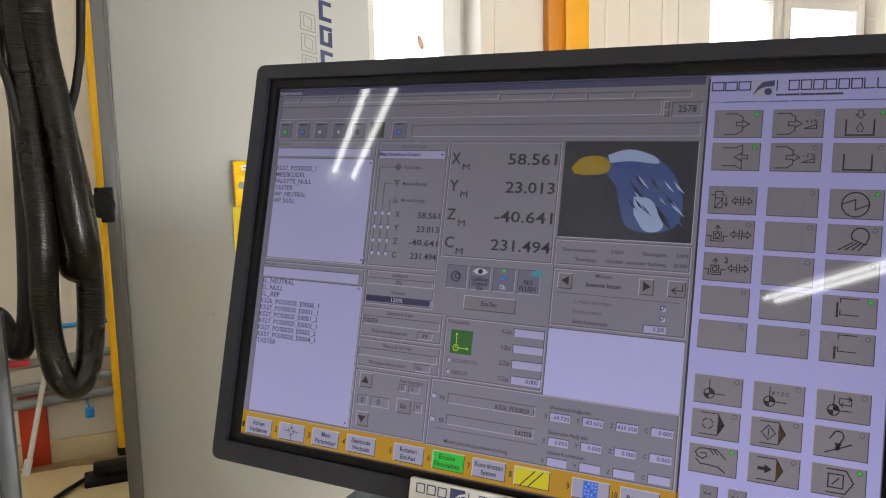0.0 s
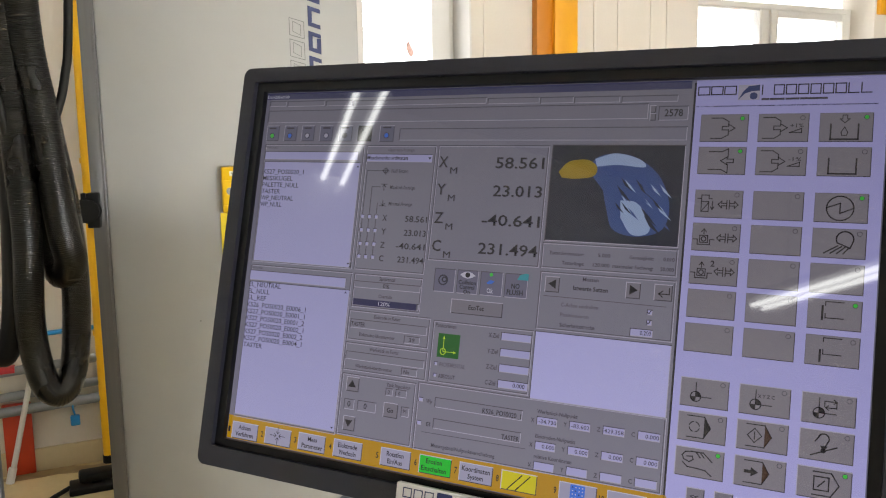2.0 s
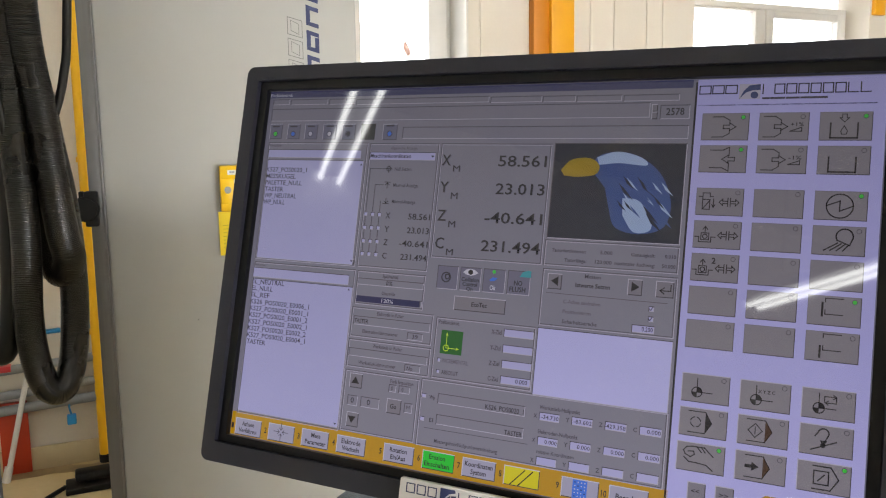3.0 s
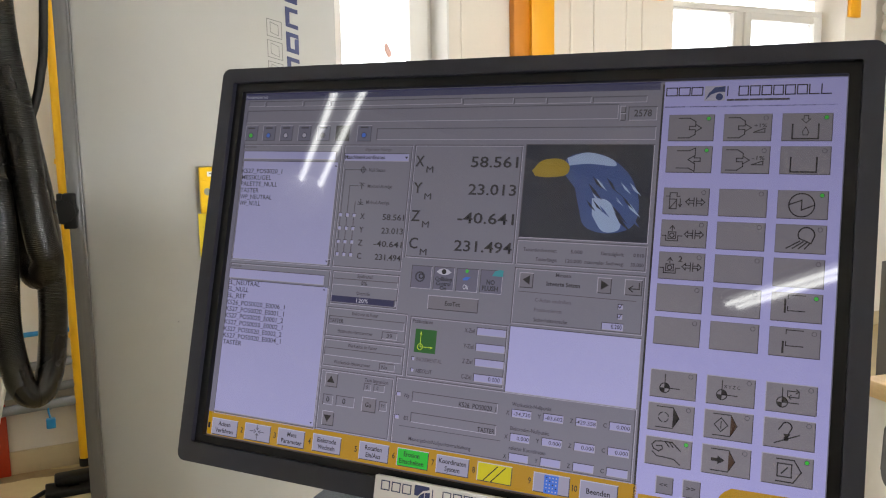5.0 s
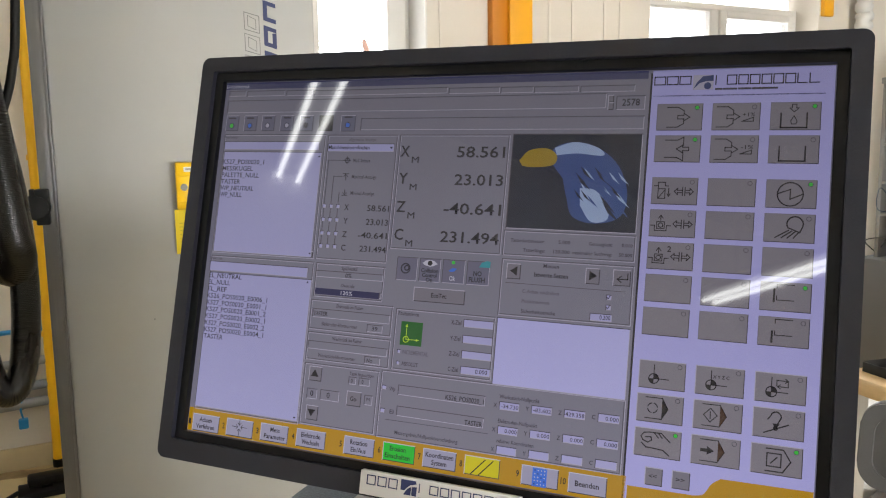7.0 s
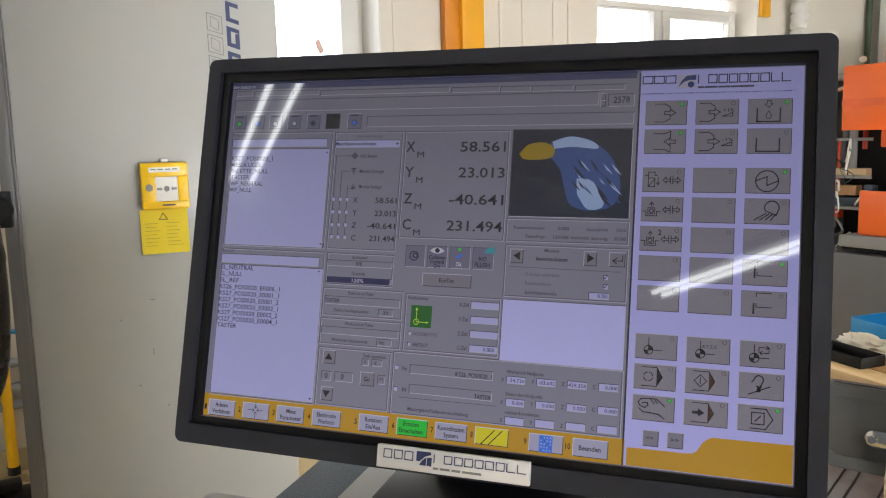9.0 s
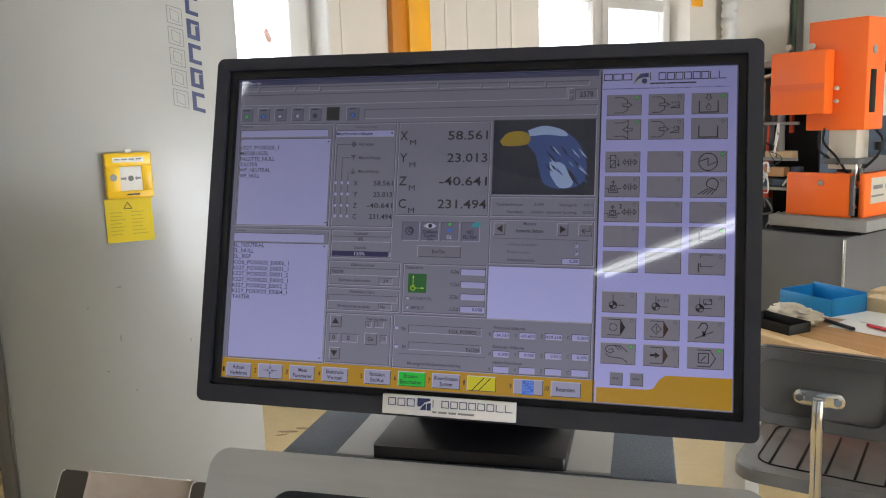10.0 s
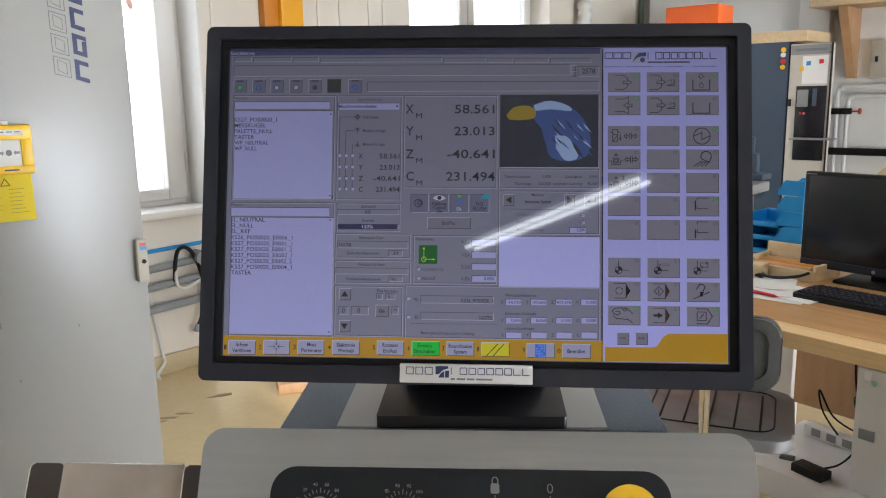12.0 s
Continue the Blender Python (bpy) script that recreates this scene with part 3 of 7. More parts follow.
def lit(name, rgb, gain=1.0):
    """A lit display colour under smooth glass; the panel is dimmer towards its upper edge, as such panels are."""
    m = bpy.data.materials.new("display_" + name)
    m.use_nodes = True
    t = m.node_tree
    b = t.nodes["Principled BSDF"]
    b.inputs["Base Color"].default_value = (0.012, 0.012, 0.014, 1)
    b.inputs["Roughness"].default_value = 0.035
    b.inputs["IOR"].default_value = 1.5
    b.inputs["Emission Color"].default_value = (*lin(*rgb), 1)
    co = t.nodes.new("ShaderNodeTexCoord")
    sp = t.nodes.new("ShaderNodeSeparateXYZ")
    mr = t.nodes.new("ShaderNodeMapRange")
    mr.inputs[1].default_value, mr.inputs[2].default_value = -0.148, 0.148
    mr.inputs[3].default_value, mr.inputs[4].default_value = 0.68 * gain, 0.36 * gain
    t.links.new(co.outputs["Object"], sp.inputs[0])
    t.links.new(sp.outputs["Z"], mr.inputs[0])
    t.links.new(mr.outputs[0], b.inputs["Emission Strength"])
    PIXELS[name] = m
    return m


for nm, rgb in (("grey", (134, 132, 152)), ("tone", (128, 124, 140)), ("light", (186, 182, 205)), ("shade", (82, 78, 92)), ("entry", (178, 177, 230)),
                ("white", (192, 191, 250)), ("lavender", (184, 182, 246)), ("dark", (38, 36, 44)), ("mid", (62, 59, 72)), ("faint", (100, 97, 112)),
                ("pale", (205, 203, 225)), ("title", (66, 68, 112)), ("select", (52, 50, 66)), ("navy", (38, 38, 92)), ("green", (22, 104, 34)),
                ("greenlit", (22, 205, 52)), ("lime", (200, 240, 60)), ("gold", (193, 146, 8)), ("yellow", (222, 212, 12)), ("line", (90, 88, 125)),
                ("key", (138, 133, 146)), ("keyline", (74, 70, 84)), ("ink", (30, 27, 33)), ("tile", (112, 111, 138)), ("softkey", (168, 166, 196)), ("cyan", (48, 160, 176)),
                ("skyblue", (60, 120, 235)), ("led", (60, 215, 70)), ("logoblue", (44, 62, 120)), ("picture", (26, 33, 58)),
                ("plume", (52, 82, 150)), ("frost", (165, 188, 232)), ("amber", (168, 142, 26)), ("brown", (70, 44, 30))):
    lit(nm, rgb)

DX, DZ = -0.237, 0.148
bm = bmesh.new()
box(bm, (0.4755, 0.002, 0.2975), (0, 0.0012, 0))
display = part("display", bm, PIXELS["grey"], monitor, "lit touchscreen display with grey control screens")


def flat(bm, pts, lay):
    """A flat patch on the display, of points in millimetres; higher layers lie nearer to the viewer."""
    vs = [bm.verts.new((DX + x / 1000, -0.00006 * lay, DZ - y / 1000)) for x, y in pts]
    bm.faces.new(vs)


def rect(bm, x0, y0, x1, y1, lay):
    flat(bm, ((x0, y0), (x1, y0), (x1, y1), (x0, y1)), lay)


def stroke(bm, pts, w, lay, closed=False):
    """A line of width w through points."""
    pp = list(pts) + ([pts[0]] if closed else [])
    for (x0, y0), (x1, y1) in zip(pp, pp[1:]):
        l = math.hypot(x1 - x0, y1 - y0) or 1
        ux, uy = (x1 - x0) / l * w / 2, (y1 - y0) / l * w / 2
        flat(bm, ((x0 - ux - uy, y0 - uy + ux), (x1 + ux - uy, y1 + uy + ux), (x1 + ux + uy, y1 + uy - ux), (x0 - ux + uy, y0 - uy - ux)), lay)


def ringpts(cx, cy, r, n=20, a0=0, a1=360):
    return [(cx + r * math.cos(radians(a0 + (a1 - a0) * k / n)), cy + r * math.sin(radians(a0 + (a1 - a0) * k / n))) for k in range(n + (a1 - a0 < 360))]


def put(name, bm, colour, label=""):
    """A patch of the display that has its own colour."""
    me = bpy.data.meshes.new(name)
    for f in bm.faces:
        f.normal_update()
        if f.normal.y > 0:
            f.normal_flip()
    bm.to_mesh(me)
    bm.free()
    me.materials.append(PIXELS[colour])
    ob = new(name, me)
    ob.parent = display
    if label:
        ob["label"] = label
    return ob


def fill(x0, y0, x1, y1, colour, lay=2, name="colour_field"):
    bm = bmesh.new()
    rect(bm, x0, y0, x1, y1, lay)
    put(name, bm, colour)


def edges(x0, y0, x1, y1, upper, lower, lay, w=0.55):
    """Bevel lines: one colour along the upper and left edge, another along the lower and right edge."""
    bm = bmesh.new()
    rect(bm, x0, y0, x1, y0 + w, lay)
    rect(bm, x0, y0 + w, x0 + w, y1, lay)
    put("edge_line", bm, upper)
    bm = bmesh.new()
    rect(bm, x0 + w, y1 - w, x1, y1, lay)
    rect(bm, x1 - w, y0 + w, x1, y1 - w, lay)
    put("edge_line", bm, lower)


def sunk(x0, y0, x1, y1):
    edges(x0, y0, x1, y1, "shade", "light", 4)


def raised(x0, y0, x1, y1):
    fill(x0, y0, x1, y1, "tone", 3, "screen_button")
    edges(x0, y0, x1, y1, "light", "mid", 4, 0.6)


def tool(x0, y0, x1, y1):
    fill(x0, y0, x1, y1, "tile", 3, "tool_button")
    edges(x0, y0, x1, y1, "light", "shade", 4, 0.5)


def groove(x0, y0, x1, y1):
    edges(x0, y0, x1, y1, "shade", "light", 3, 0.5)
    edges(x0 + 0.9, y0 + 0.9, x1 - 0.9, y1 - 0.9, "light", "shade", 3, 0.45)


def entry(x0, y0, x1, y1):
    fill(x0, y0, x1, y1, "entry", 5, "entry_field")
    edges(x0, y0, x1, y1, "mid", "light", 6, 0.5)


def white(x0, y0, x1, y1):
    fill(x0, y0, x1, y1, "white", 4, "white_field")
    edges(x0, y0, x1, y1, "mid", "light", 5, 0.5)


def tile(x0, y0, x1, y1):
    fill(x0, y0, x1, y1, "tile", 3, "status_tile")
    edges(x0, y0, x1, y1, "shade", "light", 4, 0.5)


def softkey(x0, y0, x1, y1, colour="softkey"):
    fill(x0, y0, x1, y1, colour, 4, "soft_key")
    edges(x0, y0, x1, y1, "pale", "mid", 5, 0.6)


def green_key(*a):
    softkey(*a, "greenlit")


def yellow_key(*a):
    softkey(*a, "yellow")


def txt(words, x0, x1, y, cap, colour="dark", bold=False, lay=8):
    """A line of writing between x0 and x1, its capitals centred on y."""
    cu = bpy.data.curves.new("line_of_text", "FONT")
    cu.body, cu.size, cu.resolution_u = words, 1.0, 2
    cu.offset = 0.0 if words == "M" else 0.018 if bold else 0.007
    tmp = bpy.data.objects.new("line_of_text", cu)
    scene.collection.objects.link(tmp)
    dg = bpy.context.evaluated_depsgraph_get()
    me = bpy.data.meshes.new_from_object(tmp.evaluated_get(dg))
    bpy.data.objects.remove(tmp)
    bpy.data.curves.remove(cu)
    xs = [v.co.x for v in me.vertices]
    lo, wide = min(xs), max(max(xs) - min(xs), 1e-4)
    sx, sy = (x1 - x0) / wide, cap / 0.69
    for v in me.vertices:
        v.co = (DX + (x0 + (v.co.x - lo) * sx) / 1000, -0.00006 * lay, DZ - (y + cap / 2 - v.co.y * sy) / 1000)
    me.materials.append(PIXELS[colour])
    ob = new("line_of_text", me)
    ob.parent = display
    return ob


def picture(x0, y0, x1, y1):
    """A dark photograph, kept to plain shapes of its colours."""
    fill(x0, y0, x1, y1, "picture", 4, "photograph")
    edges(x0 - 0.6, y0 - 0.6, x1 + 0.6, y1 + 0.6, "shade", "light", 5, 0.6)
    w, h = x1 - x0, y1 - y0
    def blob(points, colour, lay):
        b = bmesh.new()
        flat(b, [(x0 + w * p.x, y0 + h * p.y) for p in curve([(*q, 0) for q in points], 48)], lay)
        put("colour_shape", b, colour)
    blob(((0.32, 0.30), (0.34, 0.14), (0.50, 0.08), (0.68, 0.14), (0.84, 0.32), (0.92, 0.60), (0.88, 0.84), (0.70, 0.92), (0.52, 0.86), (0.46, 0.66), (0.42, 0.46)), "plume", 5)
    blob(((0.34, 0.14), (0.50, 0.08), (0.68, 0.14), (0.72, 0.22), (0.52, 0.20), (0.36, 0.22)), "frost", 6)
    blob(((0.56, 0.56), (0.68, 0.58), (0.78, 0.74), (0.78, 0.88), (0.66, 0.90), (0.57, 0.74)), "frost", 6)
    blob(((0.06, 0.28), (0.14, 0.17), (0.28, 0.15), (0.36, 0.22), (0.34, 0.32), (0.20, 0.35), (0.09, 0.34)), "amber", 7)
    rnd = random.Random(4)
    for k in range(26):
        px, py = rnd.uniform(0.50, 0.84), rnd.uniform(0.30, 0.74)
        l = rnd.uniform(0.06, 0.14)
        b = bmesh.new()
        flat(b, [(x0 + w * px, y0 + h * py), (x0 + w * (px + l * 0.5), y0 + h * (py + l * 0.65)), (x0 + w * (px + l), y0 + h * (py + l * 1.5)), (x0 + w * (px + l * 0.36), y0 + h * (py + l * 0.85))], 7 + k * 0.02)
        put("colour_stroke", b, ("frost", "picture", "plume")[k % 3])


# title bar, menu row and tool bar
fill(0.0, 0.0, 356.8, 5.6, 'title')
txt('Einrichtbetrieb', 0.6, 23.7, 3.3, 2.79, 'pale')
sunk(3.6, 6.8, 21.1, 11.8)
sunk(22.2, 7.1, 60.2, 12.1)
sunk(61.4, 7.4, 87.0, 12.3)
sunk(88.1, 8.0, 206.7, 13.0)
sunk(207.8, 8.7, 249.0, 13.6)
sunk(249.5, 9.0, 274.8, 13.9)
sunk(275.3, 9.3, 308.5, 14.2)
sunk(309.6, 9.6, 348.4, 14.5)
sunk(3.3, 15.3, 328.9, 26.3)
raised(329.9, 16.7, 334.1, 22.1)
raised(330.0, 22.1, 334.2, 27.5)
sunk(335.8, 17.4, 355.9, 27.6)
txt('2578', 340.0, 352.2, 22.2, 4.86)
tool(3.7, 28.5, 16.6, 41.8)
tool(22.2, 28.6, 35.1, 41.9)
tool(40.2, 28.7, 53.0, 42.0)
tool(58.6, 28.8, 71.4, 42.1)
tool(77.5, 29.0, 90.3, 42.2)
fill(95.8, 29.1, 109.1, 42.3, 'dark')
tool(116.3, 29.3, 129.5, 42.5)
sunk(134.5, 31.8, 356.1, 41.5)
# first list
groove(4.0, 44.8, 104.2, 146.7)
txt('Werkstück', 3.4, 17.5, 47.3, 2.22, 'faint')
entry(4.7, 50.9, 98.4, 58.1)
entry(5.3, 59.7, 101.6, 145.6)
fill(4.9, 60.3, 96.9, 65.2, 'select')
raised(97.5, 60.5, 101.4, 65.4)
raised(99.1, 140.5, 103.0, 144.9)
txt('K527_POS0020_1', 5.3, 47.1, 68.6, 3.88)
txt('MESSKUGEL', 5.5, 36.6, 74.3, 3.88)
txt('PALETTE_NULL', 5.6, 43.4, 79.9, 3.88)
txt('TASTER', 5.7, 25.1, 85.6, 3.87)
txt('WP_NEUTRAL', 5.9, 39.2, 91.2, 3.87)
txt('WP_NULL', 6.0, 28.2, 96.8, 3.87)
# axis choice
groove(105.9, 45.3, 169.0, 146.4)
txt('allgemeine Anzeige', 125.9, 149.5, 49.1, 2.20, 'faint')
entry(106.7, 52.4, 166.1, 59.0)
txt('Maschinenkoordinaten', 107.6, 144.7, 55.6, 3.02, bold=True)
raised(161.7, 53.1, 166.1, 58.6)
txt('Null Setzen', 131.2, 146.0, 66.1, 2.74, 'mid')
txt('Maximal-Anzeige', 131.4, 153.4, 79.2, 2.74, 'mid')
txt('Minimal-Anzeige', 131.7, 152.5, 92.4, 2.74, 'mid')
txt('X', 127.5, 131.4, 103.9, 4.65)
txt('58.561', 147.8, 166.9, 103.9, 4.64)
txt('Y', 127.7, 131.6, 114.8, 4.64)
txt('23.013', 148.0, 167.1, 114.8, 4.64)
txt('Z', 128.0, 131.8, 125.4, 4.64)
txt('-40.641', 142.2, 167.3, 125.4, 4.63)
txt('C', 128.2, 132.0, 136.1, 4.64)
txt('231.494', 144.6, 167.5, 136.0, 4.63)
entry(107.2, 101.7, 110.5, 105.0)
entry(113.5, 101.7, 116.8, 105.0)
entry(119.8, 101.7, 123.1, 105.0)
entry(107.4, 112.6, 110.7, 115.9)
entry(113.7, 112.6, 117.0, 115.9)
entry(120.0, 112.6, 123.3, 115.9)
entry(107.6, 123.6, 110.9, 126.8)
entry(113.9, 123.6, 117.2, 126.8)
entry(120.3, 123.5, 123.6, 126.8)
entry(107.8, 133.9, 111.1, 137.2)
entry(114.1, 133.9, 117.4, 137.2)
entry(120.5, 133.9, 123.8, 137.2)
# large position read-out
groove(170.5, 45.2, 260.3, 134.8)
txt('X', 172.4, 179.8, 58.3, 8.47)
txt('M', 182.3, 188.1, 64.9, 4.91)
txt('58.561', 219.4, 257.2, 58.5, 8.16)
txt('Y', 172.8, 180.1, 79.6, 8.46)
txt('M', 182.7, 188.4, 86.2, 4.90)
txt('23.013', 219.2, 257.5, 79.7, 8.15)
txt('Z', 173.2, 180.5, 101.7, 8.44)
txt('M', 183.1, 188.8, 108.2, 4.90)
txt('-40.641', 212.5, 257.8, 101.7, 8.14)
txt('C', 173.6, 180.9, 123.2, 8.43)
txt('M', 183.5, 189.2, 129.7, 4.89)
txt('231.494', 211.8, 258.1, 123.2, 8.13)
groove(261.4, 115.8, 356.5, 134.6)
txt('Tasterdurchmesser:', 267.2, 292.3, 123.1, 2.48, 'mid')
txt('5.000', 302.5, 311.0, 123.0, 2.47, 'mid')
txt('Genauigkeit:', 324.2, 340.6, 123.0, 2.47, 'mid')
txt('0.010', 347.0, 354.3, 123.0, 2.46, 'mid')
txt('Tasterlänge:', 277.0, 293.0, 129.8, 2.48, 'mid')
txt('120.000', 299.3, 311.0, 129.8, 2.47, 'mid')
txt('maximaler Suchweg:', 313.2, 340.7, 129.7, 2.47, 'mid')
txt('50.000', 345.5, 354.4, 129.7, 2.46, 'mid')
# picture
picture(262.9, 45.2, 355.5, 114.2)
# flushing and override
groove(107.3, 149.1, 168.6, 176.3)
txt('Spülventil', 130.7, 144.4, 152.4, 2.72, 'mid')
sunk(107.7, 155.1, 167.4, 160.6)
txt('0%', 134.6, 140.1, 157.9, 3.27)
txt('Override', 131.5, 143.5, 166.0, 2.72, 'mid')
fill(108.0, 169.3, 165.4, 174.2, 'navy')
sunk(165.4, 169.1, 167.6, 174.0)
txt('120%', 132.1, 142.5, 171.8, 3.04, 'pale')
# second list
groove(4.7, 148.9, 105.5, 277.7)
txt('Elektrode', 3.7, 16.0, 151.3, 2.20, 'faint')
entry(3.9, 153.8, 100.0, 162.1)
entry(4.8, 163.2, 104.6, 275.5)
raised(99.1, 163.5, 103.5, 167.8)
raised(100.2, 270.5, 104.6, 274.8)
txt('EL_NEUTRAL', 4.6, 37.6, 165.9, 3.85)
txt('EL_NULL', 4.8, 26.6, 171.5, 3.85)
txt('EL_REF', 4.9, 23.9, 177.1, 3.85)
txt('K526_POS0020_E0006_1', 5.0, 64.9, 183.0, 3.85)
txt('K527_POS0020_E0001_1', 5.2, 64.8, 188.7, 3.84)
txt('K527_POS0020_E0001_2', 5.3, 64.9, 194.3, 3.84)
txt('K527_POS0020_E0002_1', 5.5, 65.0, 200.0, 3.84)
txt('K527_POS0020_E0002_2', 5.6, 64.8, 205.7, 3.84)
txt('K527_POS0020_E0004_1', 5.7, 64.7, 211.3, 3.84)
txt('TASTER', 5.9, 25.4, 216.9, 3.84)
# status tiles
tile(178.1, 140.3, 195.5, 158.2)
tile(197.1, 140.2, 214.4, 158.1)
tile(216.0, 140.2, 233.8, 158.0)
tile(235.4, 140.1, 253.1, 157.9)
txt('Collision', 198.7, 212.8, 149.5, 2.98, bold=True)
txt('Control', 199.9, 211.8, 153.0, 2.98, bold=True)
txt('On', 203.2, 208.6, 156.5, 2.98, bold=True)
txt('Ok', 222.0, 226.9, 154.2, 3.51, 'pale', bold=True)
txt('NO', 240.8, 247.2, 149.3, 3.51, bold=True)
txt('FLUSH', 237.6, 250.0, 153.9, 3.51, bold=True)
raised(194.2, 162.4, 235.7, 173.2)
txt('EcoTec', 208.8, 221.2, 167.8, 3.24, bold=True)
# measuring
groove(261.8, 136.7, 356.8, 178.0)
txt('Messen', 293.1, 304.3, 140.5, 2.69, 'mid')
raised(265.9, 140.0, 276.6, 151.3)
raised(323.4, 139.9, 333.5, 151.1)
raised(342.5, 139.8, 354.6, 151.0)
txt('Istwerte Setzen', 286.8, 311.3, 147.0, 3.01, bold=True)
txt('C-Achse eindrehen', 279.0, 305.6, 159.4, 2.69, 'faint')
txt('Positionieren', 279.1, 299.3, 166.4, 2.68, 'faint')
txt('Sicherheitsstrecke', 279.2, 304.2, 173.6, 2.68, 'mid')
entry(338.9, 157.5, 342.6, 161.2)
entry(339.0, 164.4, 342.7, 168.2)
entry(328.5, 170.9, 343.8, 176.2)
txt('0.200', 335.4, 342.8, 173.5, 2.94)
white(262.0, 179.6, 356.8, 227.6)
# electrode and workpiece in the chuck
groove(106.2, 178.5, 178.8, 202.3)
txt('Elektrode im Futter', 129.6, 153.1, 182.4, 2.72, 'mid')
sunk(108.4, 185.5, 176.6, 192.6)
txt('TASTER', 109.5, 122.1, 189.3, 3.26)
txt('Elektroden-Identnummer', 117.9, 149.6, 197.1, 2.72, 'mid')
sunk(157.7, 194.0, 171.3, 200.0)
txt('39', 162.1, 167.0, 197.0, 2.98, 'mid')
groove(106.1, 204.0, 179.3, 226.2)
txt('Werkstück im Futter', 128.5, 154.7, 207.9, 2.71, 'mid')
sunk(107.2, 211.0, 177.1, 217.5)
txt('Werkstück-Identnummer', 117.3, 150.6, 221.8, 2.71, 'mid')
sunk(158.2, 218.4, 171.8, 224.3)
txt('No', 160.4, 165.3, 221.4, 2.97, 'mid')
# positioning
groove(181.2, 179.6, 260.9, 225.9)
txt('Positionieren', 183.6, 200.4, 183.1, 2.97, 'mid')
fill(186.6, 189.0, 204.4, 206.8, 'green')
txt('X-Ziel', 226.9, 234.9, 186.3, 3.23, 'mid')
entry(236.5, 183.2, 259.6, 189.1)
txt('Y-Ziel', 227.0, 235.1, 197.9, 3.23, 'mid')
entry(236.7, 194.8, 259.7, 200.7)
txt('Z-Ziel', 227.2, 235.3, 209.2, 3.23, 'mid')
entry(236.9, 206.0, 259.9, 211.9)
txt('C-Ziel', 227.4, 235.4, 220.5, 3.22, 'mid')
entry(237.1, 217.3, 260.1, 223.2)
txt('0.000', 248.8, 257.9, 220.2, 3.00)
txt('INCREMENTAL', 189.5, 210.6, 211.9, 2.97, 'faint')
txt('ABSOLUT', 189.7, 203.2, 220.6, 2.96, 'mid')
entry(185.2, 210.3, 187.9, 213.3)
entry(185.3, 219.0, 188.0, 221.9)
# tank
groove(106.4, 228.4, 172.3, 276.4)
raised(111.0, 230.8, 122.5, 242.2)
raised(111.6, 261.1, 122.5, 272.5)
sunk(110.7, 248.1, 120.1, 256.3)
sunk(122.8, 247.9, 139.7, 256.1)
txt('0', 114.0, 116.8, 251.9, 4.33)
txt('0', 128.8, 131.5, 251.8, 4.32)
txt('Tank Istposition', 147.0, 167.6, 232.9, 2.70, 'mid')
sunk(146.5, 235.3, 153.1, 241.2)
sunk(155.2, 235.2, 165.0, 241.1)
txt('0', 148.7, 150.3, 238.3, 2.97, 'mid')
txt('0', 158.0, 159.6, 238.2, 2.97, 'mid')
raised(146.2, 246.1, 158.8, 257.4)
txt('Go', 149.5, 155.0, 251.8, 3.51, bold=True)
sunk(161.5, 247.5, 168.5, 255.1)
txt('M', 163.6, 166.3, 250.8, 2.69, 'mid')
# zero points
groove(174.0, 227.0, 357.3, 277.2)
entry(175.4, 238.2, 179.2, 241.4)
entry(175.7, 255.4, 179.5, 258.7)
txt('Wp', 181.9, 186.7, 240.3, 2.96, 'mid')
txt('El', 183.8, 187.0, 257.2, 2.96, 'mid')
sunk(188.9, 236.6, 258.2, 244.1)
txt('K526_POS0020_1', 227.7, 257.2, 241.1, 3.49)
sunk(189.2, 252.2, 258.4, 259.7)
txt('TASTER', 244.0, 257.4, 257.2, 3.48)
txt('Messergebnis/Nullpunktverschiebung', 189.5, 240.0, 271.9, 2.68, 'mid')
txt('Werkstück-Nullpunkt', 268.8, 298.1, 235.5, 2.67, 'mid')
entry(268.9, 238.9, 283.8, 244.8)
txt('X', 264.9, 267.3, 242.0, 2.94, 'mid')
txt('-34.730', 270.6, 283.3, 242.1, 2.67, 'mid')
entry(292.5, 238.7, 307.3, 244.5)
txt('Y', 288.5, 290.9, 241.7, 2.93, 'mid')
txt('-83.602', 294.2, 306.8, 241.8, 2.66, 'mid')
entry(315.9, 238.4, 330.7, 244.2)
txt('Z', 312.0, 314.3, 241.4, 2.93, 'mid')
txt('-429.358', 315.8, 330.2, 241.6, 2.66, 'mid')
entry(339.3, 238.1, 354.0, 243.9)
txt('C', 335.3, 337.7, 241.2, 2.92, 'mid')
txt('0.000', 344.5, 353.5, 241.2, 2.65, 'mid')
txt('Elektroden-Nullpunkt', 269.1, 297.8, 252.6, 2.67, 'mid')
entry(269.2, 256.0, 284.0, 261.9)
txt('X', 265.2, 267.6, 259.1, 2.94, 'mid')
txt('0.000', 274.5, 283.5, 259.1, 2.67, 'mid')
entry(292.7, 255.7, 307.5, 261.5)
txt('Y', 288.7, 291.1, 258.8, 2.93, 'mid')
txt('0.000', 298.0, 307.0, 258.8, 2.66, 'mid')
entry(316.1, 255.4, 330.9, 261.2)
txt('Z', 312.2, 314.5, 258.5, 2.92, 'mid')
txt('0.000', 321.4, 330.4, 258.5, 2.65, 'mid')
entry(339.5, 255.1, 354.2, 260.9)
txt('C', 335.5, 337.9, 258.1, 2.92, 'mid')
txt('0.000', 344.7, 353.6, 258.2, 2.65, 'mid')
